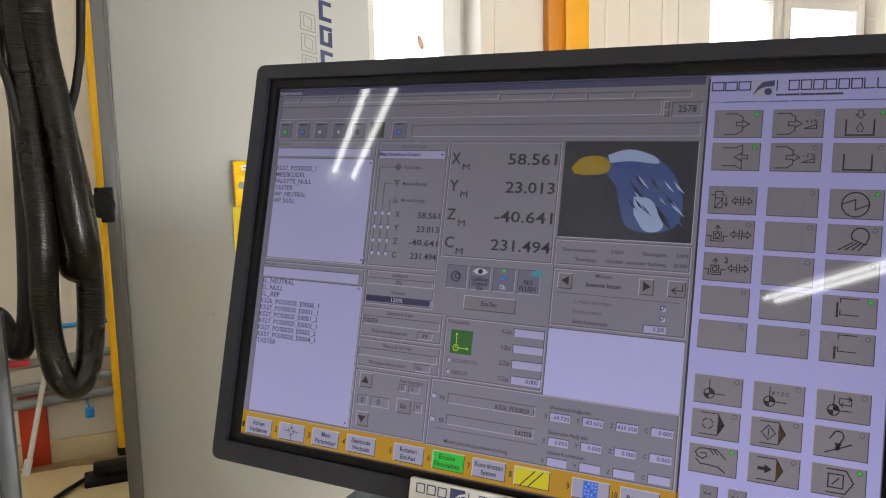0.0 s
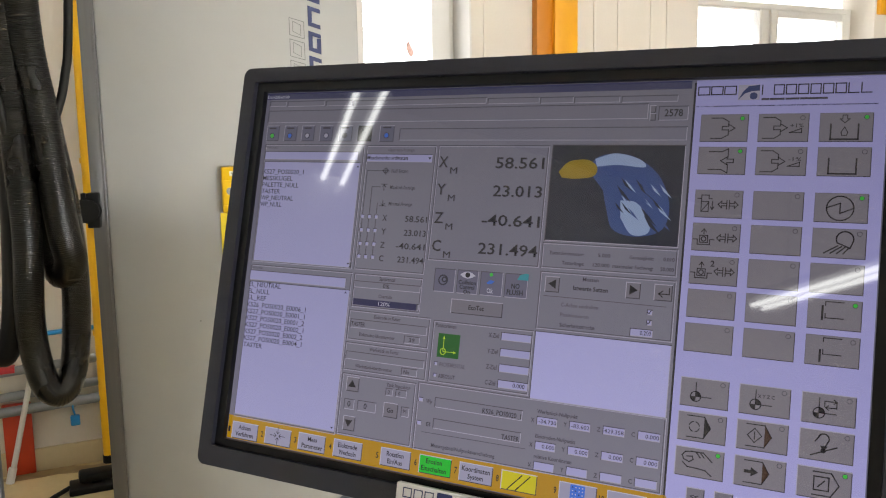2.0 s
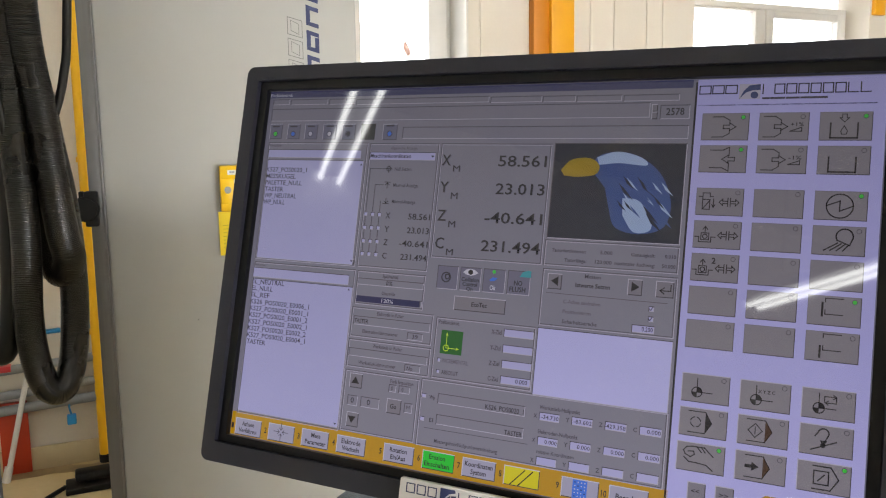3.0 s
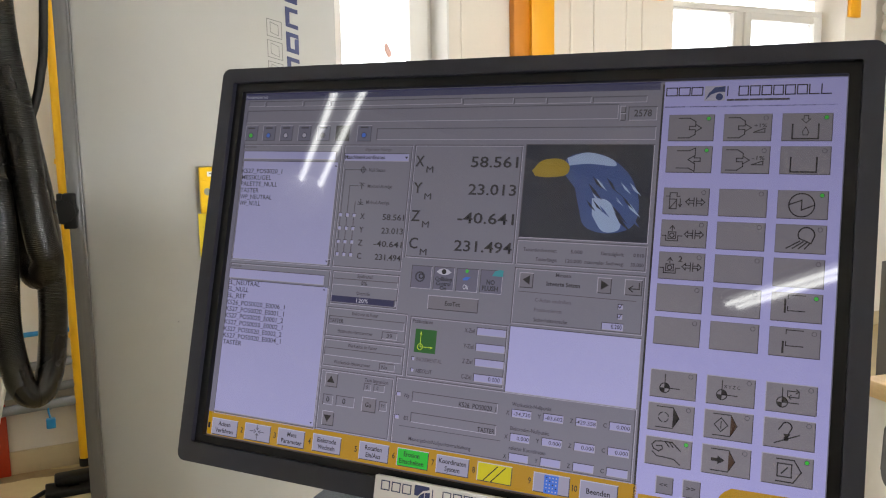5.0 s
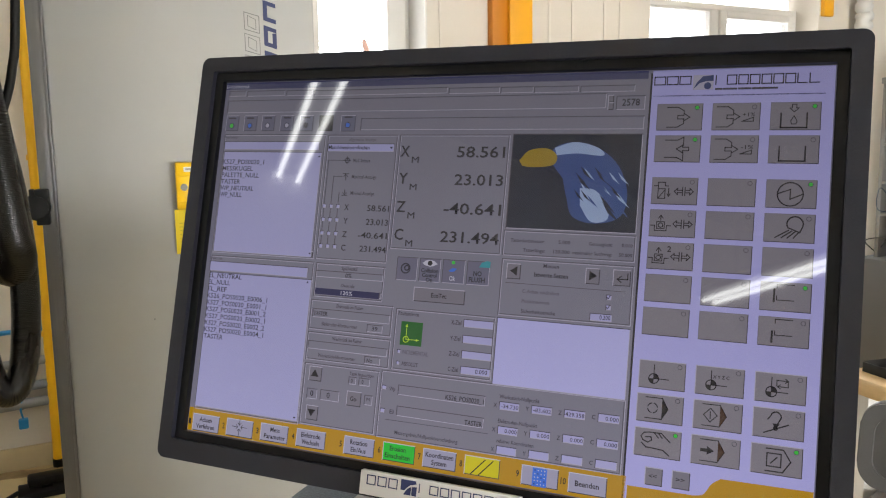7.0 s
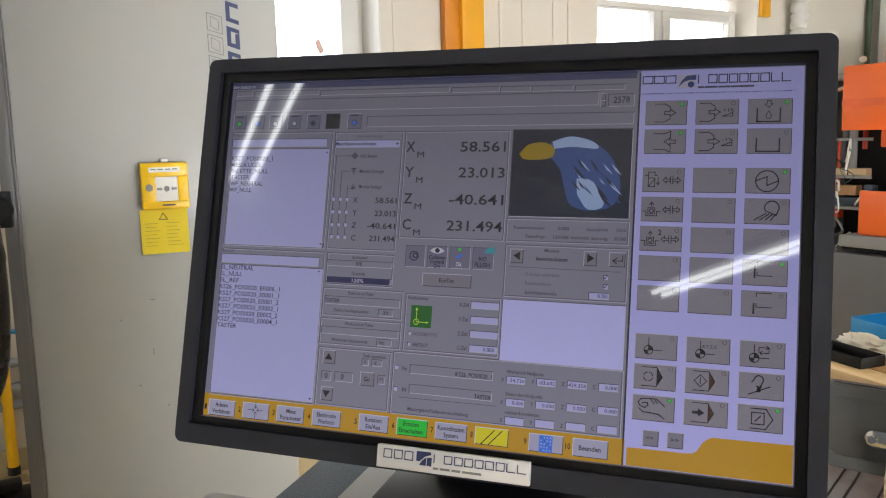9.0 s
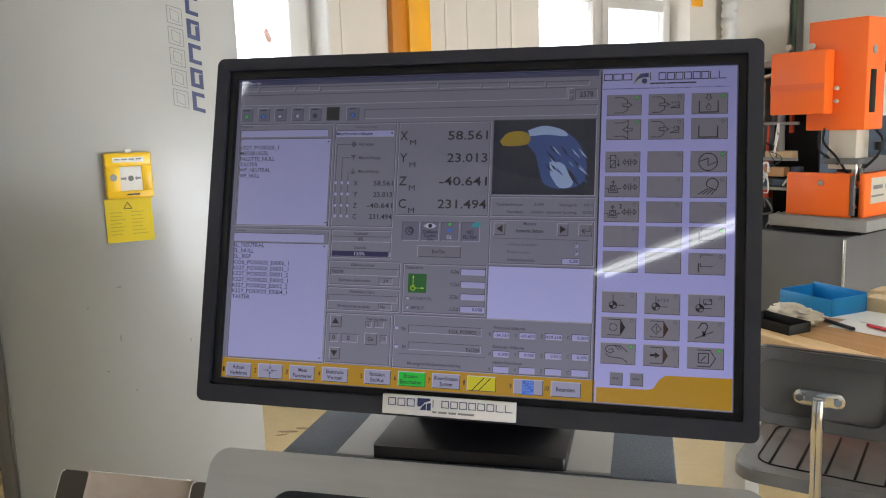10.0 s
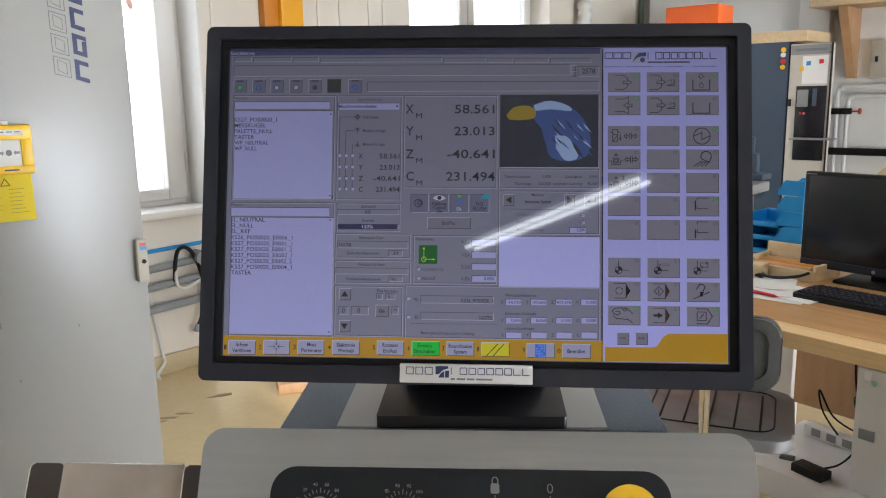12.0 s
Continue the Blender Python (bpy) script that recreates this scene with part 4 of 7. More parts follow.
txt('relative Koordinaten', 269.3, 296.3, 266.5, 2.67, 'mid')
entry(269.4, 269.9, 284.2, 275.7)
txt('X', 265.4, 267.8, 273.0, 2.93, 'mid')
entry(292.9, 269.5, 307.7, 275.4)
txt('Y', 288.9, 291.3, 272.6, 2.93, 'mid')
entry(316.3, 269.2, 331.1, 275.0)
txt('Z', 312.3, 314.7, 272.3, 2.92, 'mid')
entry(339.6, 268.8, 354.3, 274.7)
txt('C', 335.7, 338.1, 271.9, 2.91, 'mid')
# soft keys
fill(0.0, 276.9, 360.8, 296.0, 'gold')
softkey(4.8, 281.5, 31.5, 295.4)
txt('1', 0.9, 3.2, 288.4, 4.36, bold=True)
softkey(38.8, 281.0, 64.7, 294.9)
txt('2', 34.9, 37.1, 287.8, 4.35, bold=True)
softkey(71.9, 280.5, 97.8, 294.3)
txt('3', 68.0, 70.3, 287.3, 4.34, bold=True)
softkey(105.4, 280.3, 131.7, 294.0)
txt('4', 101.6, 103.8, 287.0, 4.32, bold=True)
softkey(148.0, 279.9, 174.0, 293.6)
txt('5', 144.2, 146.4, 286.6, 4.31, bold=True)
green_key(181.1, 279.7, 207.5, 293.3)
txt('6', 177.3, 179.4, 286.4, 4.29, bold=True)
softkey(213.9, 279.7, 240.2, 293.3)
txt('7', 210.2, 212.3, 286.4, 4.28, bold=True)
yellow_key(246.6, 279.7, 273.3, 293.3)
txt('8', 242.9, 245.0, 286.4, 4.27, bold=True)
softkey(289.2, 280.1, 315.6, 293.7)
txt('9', 285.5, 287.6, 286.8, 4.25, bold=True)
softkey(322.5, 280.1, 348.8, 293.6)
txt('10', 317.2, 320.9, 286.8, 4.24, bold=True)
txt('Achsen', 11.7, 24.0, 285.7, 3.54, bold=True)
txt('Verfahren', 8.8, 27.2, 291.2, 3.54, bold=True)
txt('Mess', 81.2, 90.0, 284.6, 3.52, bold=True)
txt('Parameter', 75.8, 95.6, 290.1, 3.52, bold=True)
txt('Elektrode', 109.8, 127.2, 284.5, 3.51, bold=True)
txt('Wechseln', 110.8, 126.4, 289.8, 3.51, bold=True)
txt('Rotation', 153.4, 168.0, 284.0, 3.50, bold=True)
txt('Ein/Aus', 154.4, 167.2, 289.4, 3.50, bold=True)
txt('Erosion', 186.9, 200.0, 283.8, 3.49, bold=True)
txt('Einschalten', 183.3, 203.8, 289.2, 3.49, bold=True)
txt('Koordinaten', 216.1, 238.0, 283.9, 3.48, bold=True)
txt('System', 221.1, 233.1, 289.1, 3.47, bold=True)
txt('Beenden', 327.2, 343.5, 286.9, 3.60, bold=True)
# key panel
fill(359.9, 0.2, 474.0, 295.9, 'lavender')
fill(358.6, 1.8, 359.9, 296.0, 'dark')
fill(360.6, 17.9, 468.9, 18.6, 'line')
KEYROWS = [23.8, 45.8, 74.9, 97.1, 119.2, 141.2, 163.5, 198.8, 220.9, 243.4]
KEYCOLS = [364.3, 400.5, 436.7]
KEYW, KEYH = 30.2, 18.7
raised(372.7, 268.6, 384.2, 280.3)
txt('<<', 375.3, 380.5, 274.2, 2.64, bold=True)
raised(389.9, 268.4, 401.4, 280.0)
txt('>>', 392.5, 398.2, 274.0, 2.63, bold=True)




def mark(name, colour, *strokes, w=0.5, lay=9):
    """Line work on the display: each stroke a list of points."""
    bm = bmesh.new()
    for s in strokes:
        stroke(bm, s, w, lay)
    put(name, bm, colour)


def solid(name, colour, *shapes, lay=9):
    bm = bmesh.new()
    for s in shapes:
        flat(bm, s, lay)
    put(name, bm, colour)


# tool bar signs
for x, c in ((9.9, "led"), (28.4, "skyblue"), (46.3, "light"), (65.3, "light"), (83.6, "mid"), (122.9, "skyblue")):
    mark("tool_caption", "mid", [(x - 3, 30.9), (x + 3, 30.9)], w=1.2)
    solid("tool_sign", c, ringpts(x, 37.4, 1.9, 8))
    mark("tool_sign", "mid", ringpts(x, 37.4, 2.3, 8) + [(x + 2.3, 37.4)], w=0.4, lay=10)
# axis branch lines and arrows
for x, y in ((108.6, 66.1), (114.7, 79.2), (121.2, 92.4)):
    mark("branch_line", "mid", [(x, 101), (x, y), (122.4, y)] if x < 120 else [(x, 101), (x, y)], w=0.45, lay=4)
    mark("branch_line", "mid", [(x, 103), (x + 0.6, 135)], w=0.45, lay=4)
mark("axis_sign", "ink", ringpts(125.8, 66.1, 1.9, 16) + [(127.7, 66.1)], [(122.9, 66.1), (128.7, 66.1)], [(125.8, 63.2), (125.8, 69)])
mark("axis_sign", "ink", [(123.4, 77), (128.4, 77)], [(125.9, 77.4), (125.9, 81.8)], [(124.2, 79.2), (125.9, 77.6), (127.6, 79.2)])
mark("axis_sign", "ink", [(123.7, 94.4), (128.7, 94.4)], [(126.2, 90), (126.2, 94)], [(124.5, 92.4), (126.2, 94), (127.9, 92.4)])
# scroll bars and arrows
for x, y, s in ((99.7, 63.2, -1), (100.3, 142.5, 1), (101.0, 165.6, -1), (102.0, 272.7, 1)):
    solid("scroll_arrow", "ink", [(x - 1.2, y - 0.6 * s), (x + 1.2, y - 0.6 * s), (x, y + 0.8 * s)])
solid("scroll_arrow", "ink", [(162.5, 55.0), (165.3, 55.0), (163.9, 56.8)])
for x, y, s in ((116.4, 236.2, -1), (116.6, 266.8, 1)):
    solid("level_arrow", "ink", [(x - 3.5, y - 2.5 * s), (x + 3.5, y - 2.5 * s), (x, y + 2.9 * s)])
solid("level_arrow", "ink", [(268.6, 145.4), (274, 142.0), (274, 148.8)])
solid("level_arrow", "ink", [(331.6, 145.2), (326.2, 141.8), (326.2, 148.6)])
mark("return_sign", "ink", [(352.6, 142.4), (352.6, 146.4), (345.6, 146.4)], [(348.2, 144.4), (345.6, 146.4), (348.2, 148.4)], w=0.7)
mark("panel_rule", "shade", [(266, 154.1), (351, 154.8)], w=0.4, lay=4)
mark("panel_rule", "shade", [(180.5, 263.5), (262, 262.9)], w=0.4, lay=4)
for y in (159.3, 166.2):
    mark("tick", "ink", [(339.4, y), (340.4, y + 1), (341.8, y - 1.4)], w=0.5)
# status tiles
mark("tile_sign", "mid", ringpts(185.8, 149, 3.6, 14) + [(189.4, 149)], w=0.9)
mark("tile_sign", "mid", ringpts(186.8, 148.6, 1.8, 10) + [(188.6, 148.6)], w=0.9)
solid("tile_sign", "pale", [(199.4, 144.2), (202.2, 142), (205.7, 141.4), (209.2, 142.2), (212, 144.2), (208.8, 146), (205.6, 146.6), (202.2, 145.8)])
solid("tile_sign", "ink", ringpts(205.7, 143.9, 2.0, 12), lay=10)
solid("tile_sign", "led", ringpts(224.5, 142.3, 1.4, 8))
solid("tile_sign", "skyblue", [(221.4, 148.4), (224, 146.4), (227.6, 146.8), (225.6, 149), (222, 149.4)])
solid("tile_sign", "cyan", [(246.8, 141), (251, 139.6), (253.4, 140), (253.4, 144.6), (244.8, 144.6)])
# positioning sign
mark("position_sign", "lime", ringpts(191.6, 202.4, 2.2, 16) + [(193.8, 202.4)], w=0.55)
mark("position_sign", "lime", [(191.6, 202.4), (191.6, 191.4)], w=0.5)
mark("position_sign", "lime", [(191.6, 202.4), (201.6, 202.4)], w=0.5)
for q in ([(190.6, 193), (191.6, 190.6), (192.6, 193)], [(200, 201.4), (202.4, 202.4), (200, 203.4)]):
    solid("position_sign", "lime", q)
# soft key signs
mark("soft_key_sign", "mid", [(44.5, 287), (50.1, 287)], [(52.9, 287), (58.5, 287)], [(51.5, 280.1), (51.5, 285.5)], [(51.5, 288.5), (51.5, 293.9)],
     [(48.5, 285.5), (50.1, 287), (48.5, 288.5)], [(54.5, 285.5), (52.9, 287), (54.5, 288.5)], [(50.1, 283.9), (51.5, 285.5), (52.9, 283.9)], [(50.1, 290.1), (51.5, 288.5), (52.9, 290.1)], w=0.5)
for x in (252.0, 258.0):
    mark("soft_key_sign", "ink", [(x, 292.4), (x + 10, 281.6)], w=0.8)
fill(297.2, 281, 307.4, 293.6, "skyblue", 9, "soft_key_sign")
for i in range(4):
    for j in range(5):
        solid("soft_key_sign", "pale" if (i * 3 + j) % 4 else "ink", ringpts(298.9 + i * 2.3, 282.6 + j * 2.35, 0.5, 6), lay=10)
# gold corner of the key panel
bm = bmesh.new()
flat(bm, [(361.9, 295.6), (361.9, 282.6)] + [(p.x, p.y) for p in curve(((404, 282.3, 0), (410, 280.5, 0), (414.5, 273.5, 0), (420, 269.4, 0)), 14)] + [(473.8, 268.8), (473.8, 295.6)], 4)
put("colour_field", bm, "gold")
# maker's mark, kept to plain shapes
for k in range(3):
    a = 361.4 + k * 8.4
    mark("maker_mark", "ink", [(a, 4.9), (a + 7.2, 4.9), (a + 7.2, 10.4), (a, 10.4), (a, 4.9)], w=0.75)
fill(386.8, 4.2, 400.1, 14.4, "light", 8, "maker_mark")
solid("maker_mark", "logoblue", [(387, 14.3), (391, 10), (395, 8.6), (400, 8.4), (400, 4.4), (393, 5.2), (389.6, 9)], ringpts(396.4, 11.8, 2.4, 14), lay=9)
for k in range(9):
    a = 401.6 + k * 7.2
    mark("maker_mark", "ink", [(a, 4.8), (a, 11)] if k in (0, 7, 8) else [(a, 4.8), (a + 5.8, 4.8), (a + 5.8, 11), (a, 11), (a, 4.8)], *([[(a, 11), (a + 5.6, 11)]] if k > 6 else []), w=0.75)
mark("maker_mark", "mid", [(402, 14.1), (405.4, 14.1)], [(407, 14.1), (414.6, 14.1)], [(416.4, 14.1), (423.4, 14.1)], [(425, 14.1), (439.8, 14.1)], w=1.3)


# keys with their lamps and signs
def arrow_out(x, y, s=1):
    return [(x, y - 1.2), (x + 4 * s, y - 1.2), (x + 4 * s, y - 2.6), (x + 8 * s, y), (x + 4 * s, y + 2.6), (x + 4 * s, y + 1.2), (x, y + 1.2), (x, y - 1.2)]


def double_arrow(x, y):
    return ([(x + 5.4, y - 0.8), (x + 2.2, y - 0.8), (x + 2.2, y - 2.2), (x, y), (x + 2.2, y + 2.2), (x + 2.2, y + 0.8), (x + 5.4, y + 0.8)], [(x + 5.4, y - 2.8), (x + 5.4, y + 2.8)], [(x + 7, y - 2.8), (x + 7, y + 2.8)],
            [(x + 7, y - 0.8), (x + 10.2, y - 0.8), (x + 10.2, y - 2.2), (x + 12.4, y), (x + 10.2, y + 2.2), (x + 10.2, y + 0.8), (x + 7, y + 0.8)])


def crosshair(x, y):
    return ([(x, y - 9), (x, y + 0)], [(x, y), (x + 9.5, y)], ringpts(x, y, 3.2, 18) + [(x + 3.2, y)])


GREEN_LAMPS = ((0, 0), (0, 2), (1, 0), (2, 2), (5, 2), (9, 0), (9, 2))
for r, ky in enumerate(KEYROWS):
    for c, kx in enumerate(KEYCOLS):
        bm = bmesh.new()
        rect(bm, kx, ky, kx + KEYW, ky + KEYH, 3)
        put("key_button", bm, "key")
        edges(kx, ky, kx + KEYW, ky + KEYH, "light" if r > 6 else "tone", "keyline", 4, 0.55)
        on = (r, c) in GREEN_LAMPS
        if on:
            solid("key_lamp", "led", ringpts(kx + 26.3, ky + 3.0, 1.35, 10))
        mark("key_lamp_rim", "keyline", ringpts(kx + 26.3, ky + 3.0, 1.4, 10) + [(kx + 27.7, ky + 3.0)], w=0.3, lay=10)
        S, w = [], 0.6
        if (r, c) == (0, 0):
            S = [[(kx + 7, ky + 2.6), (kx + 14, ky + 2.6), (kx + 18, ky + 5), (kx + 18, ky + 7)], [(kx + 7, ky + 16.4), (kx + 14, ky + 16.4), (kx + 18, ky + 14), (kx + 18, ky + 12)], arrow_out(kx + 14, ky + 9.5)]
        if (r, c) == (1, 0):
            S = [[(kx + 7, ky + 3.4), (kx + 15, ky + 3.4), (kx + 19, ky + 1.4), (kx + 19, ky + 7)], [(kx + 7, ky + 15.4), (kx + 15, ky + 15.4), (kx + 19, ky + 17.6), (kx + 19, ky + 12)], arrow_out(kx + 22.5, ky + 9.5, -1)]
        if c == 1 and r < 2:
            S = [[(kx + 3, ky + 2.6), (kx + 10, ky + 2.6), (kx + 13.5, ky + 5), (kx + 13.5, ky + 7)], [(kx + 3, ky + 16.4), (kx + 10, ky + 16.4), (kx + 13.5, ky + 14), (kx + 13.5, ky + 12)], arrow_out(kx + 9.5, ky + 9.5),
                 [(kx + 19, ky + 12.6), (kx + 26, ky + 12.6), (kx + 26, ky + 10), (kx + 19, ky + 12.6)]]
            txt("+1%" if r == 0 else "-1%", kx + 19.3, kx + 27, ky + 8, 2.5, "ink")
        if c == 2 and r < 2:
            S, w = [[(kx + 6.5, ky + 7.5), (kx + 6.5, ky + 17), (kx + 22, ky + 17), (kx + 22, ky + 7.5)]], 0.95
            if r == 0:
                mark("key_sign", "ink", [(kx + 13, ky + 1.6), (kx + 15.6, ky + 1.6), (kx + 15.6, ky + 4), (kx + 17, ky + 4), (kx + 14.3, ky + 6.6), (kx + 11.6, ky + 4), (kx + 13, ky + 4), (kx + 13, ky + 1.6)],
                     [(kx + 14.3, ky + 9.2), (kx + 16.2, ky + 12.6), (kx + 15.6, ky + 14.6), (kx + 13, ky + 14.6), (kx + 12.4, ky + 12.6), (kx + 14.3, ky + 9.2)])
        if (r, c) == (2, 0):
            S = [[(kx + 2, ky + 6), (kx + 4.4, ky + 6), (kx + 4.4, ky + 3.6), (kx + 9, ky + 3.6), (kx + 9, ky + 6), (kx + 11, ky + 6)], [(kx + 4.4, ky + 8), (kx + 9, ky + 8), (kx + 9, ky + 14.6), (kx + 4.4, ky + 14.6), (kx + 4.4, ky + 6)],
                 [(kx + 4.6, ky + 14.4), (kx + 9, ky + 8.6)], [(kx + 11.4, ky + 7.6), (kx + 11.4, ky + 13)], [(kx + 10.4, ky + 11.4), (kx + 11.4, ky + 13.2), (kx + 12.4, ky + 11.4)], *double_arrow(kx + 15, ky + 9.6)]
        if c == 0 and r in (3, 4):
            S = [[(kx + 1, ky + 11), (kx + 3.6, ky + 11), (kx + 3.6, ky + 14.4), (kx + 11.4, ky + 14.4), (kx + 11.4, ky + 11), (kx + 14, ky + 11)], [(kx + 5, ky + 8.4), (kx + 10, ky + 8.4), (kx + 10, ky + 13), (kx + 5, ky + 13), (kx + 5, ky + 8.4)],
                 ringpts(kx + 7.5, ky + 10.7, 1.5, 10) + [(kx + 9, ky + 10.7)], [(kx + 7.5, ky + 7.4), (kx + 7.5, ky + 4.4)], [(kx + 6, ky + 6), (kx + 7.5, ky + 4), (kx + 9, ky + 6)], *double_arrow(kx + 15.6, ky + 9.6)]
            if r == 4:
                txt("2", kx + 13, kx + 15.6, ky + 4.6, 3.8, "ink", bold=True)
        if (r, c) == (2, 2):
            S, w = [ringpts(kx + 14.6, ky + 9.6, 7.6, 28) + [(kx + 22.2, ky + 9.6)], [(kx + 7.2, ky + 9.4), (kx + 14.6, ky + 6.4), (kx + 14.6, ky + 12.8), (kx + 22, ky + 9.4)]], 0.75
        if (r, c) == (3, 2):
            S, w = [ringpts(kx + 18.4, ky + 6.6, 4.8, 14, 150, 390) + [(kx + 21.4, ky + 12)] + [(kx + 14.2, ky + 9)]] + [[(kx + 14.6 + 2.0 * i, ky + 10.8 + 0.4 * i), (kx + 7 + 3.6 * i, ky + 15.6)] for i in range(4)], 0.8
        if c == 2 and r in (5, 6):
            up = 0 if r == 5 else 3.4
            S, w = [[(kx + 10, ky + 4), (kx + 10, ky + 1.6), (kx + 20, ky + 1.6)], [(kx + 10, ky + 9), (kx + 10, ky + 11.6), (kx + 20, ky + 11.6)]], 0.6
            mark("key_sign", "ink", [(kx + 8.4, ky + 4.6 + up * 1.4), (kx + 8.4, ky + 12.6 + up)], w=1.2)
        if r == 7:
            S = list(crosshair(kx + 10, ky + 12))
            solid("key_sign", "ink", [(kx + 10, ky + 12)] + ringpts(kx + 10, ky + 12, 3.2, 6, 90, 180), [(kx + 10, ky + 12)] + ringpts(kx + 10, ky + 12, 3.2, 6, 270, 360))
            if c == 1:
                txt("X Y Z C", kx + 11, kx + 21, ky + 6.6, 2.1, "ink", bold=True)
            if c == 2:
                S += [[(kx + 13, ky + 8), (kx + 13, ky + 4.6), (kx + 19.4, ky + 4.6)], [(kx + 19.6, ky + 5), (kx + 19.6, ky + 8.4), (kx + 14, ky + 8.4)], [(kx + 18, ky + 3.4), (kx + 19.6, ky + 4.6), (kx + 18, ky + 5.8)], [(kx + 15, ky + 7.2), (kx + 13.6, ky + 8.4), (kx + 15, ky + 9.6)]]
        if (r in (8, 9) and c < 2 and (r, c) != (9, 0)):
            S = [[(kx + 6, ky + 2.4), (kx + 16.6, ky + 2.4), (kx + 20.6, ky + 9.2), (kx + 16.6, ky + 16), (kx + 6, ky + 16)]]
            solid("key_sign", "brown" if c else "ink", [(kx + 16.6, ky + 2.4), (kx + 20.8, ky + 9.2), (kx + 16.6, ky + 16)])
            if r == 8 and c == 0:
                S += [ringpts(kx + 10.6, ky + 9.2, 3.2, 5, q, q + 62) for q in (15, 105, 195, 285)]
            if r == 8 and c == 1:
                S += [[(kx + 6.6, ky + 9.2), (kx + 10.8, ky + 4.8), (kx + 15, ky + 9.2), (kx + 10.8, ky + 13.6), (kx + 6.6, ky + 9.2)], [(kx + 10.8, ky + 7), (kx + 10.8, ky + 11.4)]]
            if r == 9:
                solid("key_sign", "ink", [(kx + 6, ky + 8.2), (kx + 10, ky + 8.2), (kx + 10, ky + 6.4), (kx + 14.4, ky + 9.2), (kx + 10, ky + 12), (kx + 10, ky + 10.2), (kx + 6, ky + 10.2)])
        if (r, c) == (8, 2):
            S, w = [[(kx + 9, ky + 7)] + ringpts(kx + 13.6, ky + 5.2, 3.0, 10, 190, 400) + [(kx + 13.8, ky + 11.6)], [(kx + 7, ky + 15.6), (kx + 21, ky + 9.4)]], 0.75
            solid("key_sign", "ink", ringpts(kx + 13.6, ky + 12.4, 1.5, 10), [(kx + 11.8, ky + 9.4), (kx + 16, ky + 9.4), (kx + 13.6, ky + 13)])
        if (r, c) == (9, 0):
            S, w = [[(kx + 8, ky + 12.6), (kx + 13, ky + 12.8), (kx + 19, ky + 13.4), (kx + 23, ky + 16.4)], [(kx + 9, ky + 9.4), (kx + 5.6, ky + 8), (kx + 4.4, ky + 5.6), (kx + 6.4, ky + 3.2), (kx + 10, ky + 2.6), (kx + 17.4, ky + 2.6), (kx + 23, ky + 7.6)],
                    [(kx + 9, ky + 9.4), (kx + 11.4, ky + 7.6), (kx + 10.8, ky + 5.6), (kx + 7.4, ky + 6)], [(kx + 13, ky + 2.8), (kx + 15.6, ky + 5.8)], [(kx + 15.6, ky + 2.8), (kx + 18, ky + 5.6)], [(kx + 8, ky + 12.6), (kx + 5, ky + 10)]], 0.7
        if (r, c) == (9, 2):
            S, w = [[(kx + 9, ky + 2.6), (kx + 19, ky + 2.6), (kx + 23.4, ky + 9.4), (kx + 19, ky + 16.4), (kx + 9, ky + 16.4)], [(kx + 9.6, ky + 5.4), (kx + 17.8, ky + 5.4), (kx + 17.8, ky + 13.4), (kx + 9.6, ky + 13.4), (kx + 9.6, ky + 5.4)], [(kx + 12, ky + 11.4), (kx + 15.4, ky + 7.6)]], 0.75
        if S:
            mark("key_sign", "ink", *S, w=w)


# ---------------------------------------------------------------- fittings of the tall cabinet
def on_cabinet(x, y, z):
    return CM @ Matrix.Translation((x, y, z - FLOOR))


call = thing("call_point", on_cabinet(0.2745, -0.001, 1.2085) @ Matrix.Diagonal((0.91, 0.85, 0.965, 1)), "yellow plastic manual call point fixed to the grey cabinet", "call point")
part("housing", B(((0.126, 0.034, 0.122), (0.063, -0.0175, 0.061), 0.004)), CALLY, call)
part("cover_frame", B(((0.122, 0.006, 0.034), (0.063, -0.0365, 0.103), 0.002), ((0.122, 0.006, 0.019), (0.063, -0.0365, 0.0115), 0.002), ((0.036, 0.006, 0.066), (0.02, -0.0365, 0.0535), 0.002), ((0.027, 0.006, 0.066), (0.1105, -0.0365, 0.0535), 0.002)), CALLY, call)
part("window_pane", B(((0.058, 0.003, 0.064), (0.0675, -0.0345, 0.0535), 0.0005)), PAPER, call, "white pane with a printed dot")
bm = bmesh.new()
rod(bm, (0.067, -0.036, 0.054), (0.067, -0.0375, 0.054), 0.0075, 20)
part("button_dot", bm, GREYPRINT, call, "grey round push mark")
for sx in (-1, 1):
    bm = bmesh.new()
    slab(bm, [(0.067 + sx * 0.011, 0.054), (0.067 + sx * 0.016, 0.048), (0.067 + sx * 0.016, 0.051), (0.067 + sx * 0.026, 0.051), (0.067 + sx * 0.026, 0.057), (0.067 + sx * 0.016, 0.057), (0.067 + sx * 0.016, 0.060)][::sx], 0, 0.0006)
    bmesh.ops.rotate(bm, cent=(0, 0, 0), matrix=Matrix.Rotation(radians(90), 3, "X"), verts=bm.verts)
    bmesh.ops.translate(bm, vec=(0, -0.0362, 0), verts=bm.verts)
    part("arrow_mark", bm, LGREY, call)
bm = bmesh.new()
rod(bm, (0.021, -0.039, 0.058), (0.021, -0.042, 0.058), 0.0095, 20)
part("lock", bm, LGREY, call, "round metal lock")
part("text_plate", B(((0.082, 0.001, 0.013), (0.063, -0.040, 0.104), 0.0004)), PAPER, call, "white strip with small print")
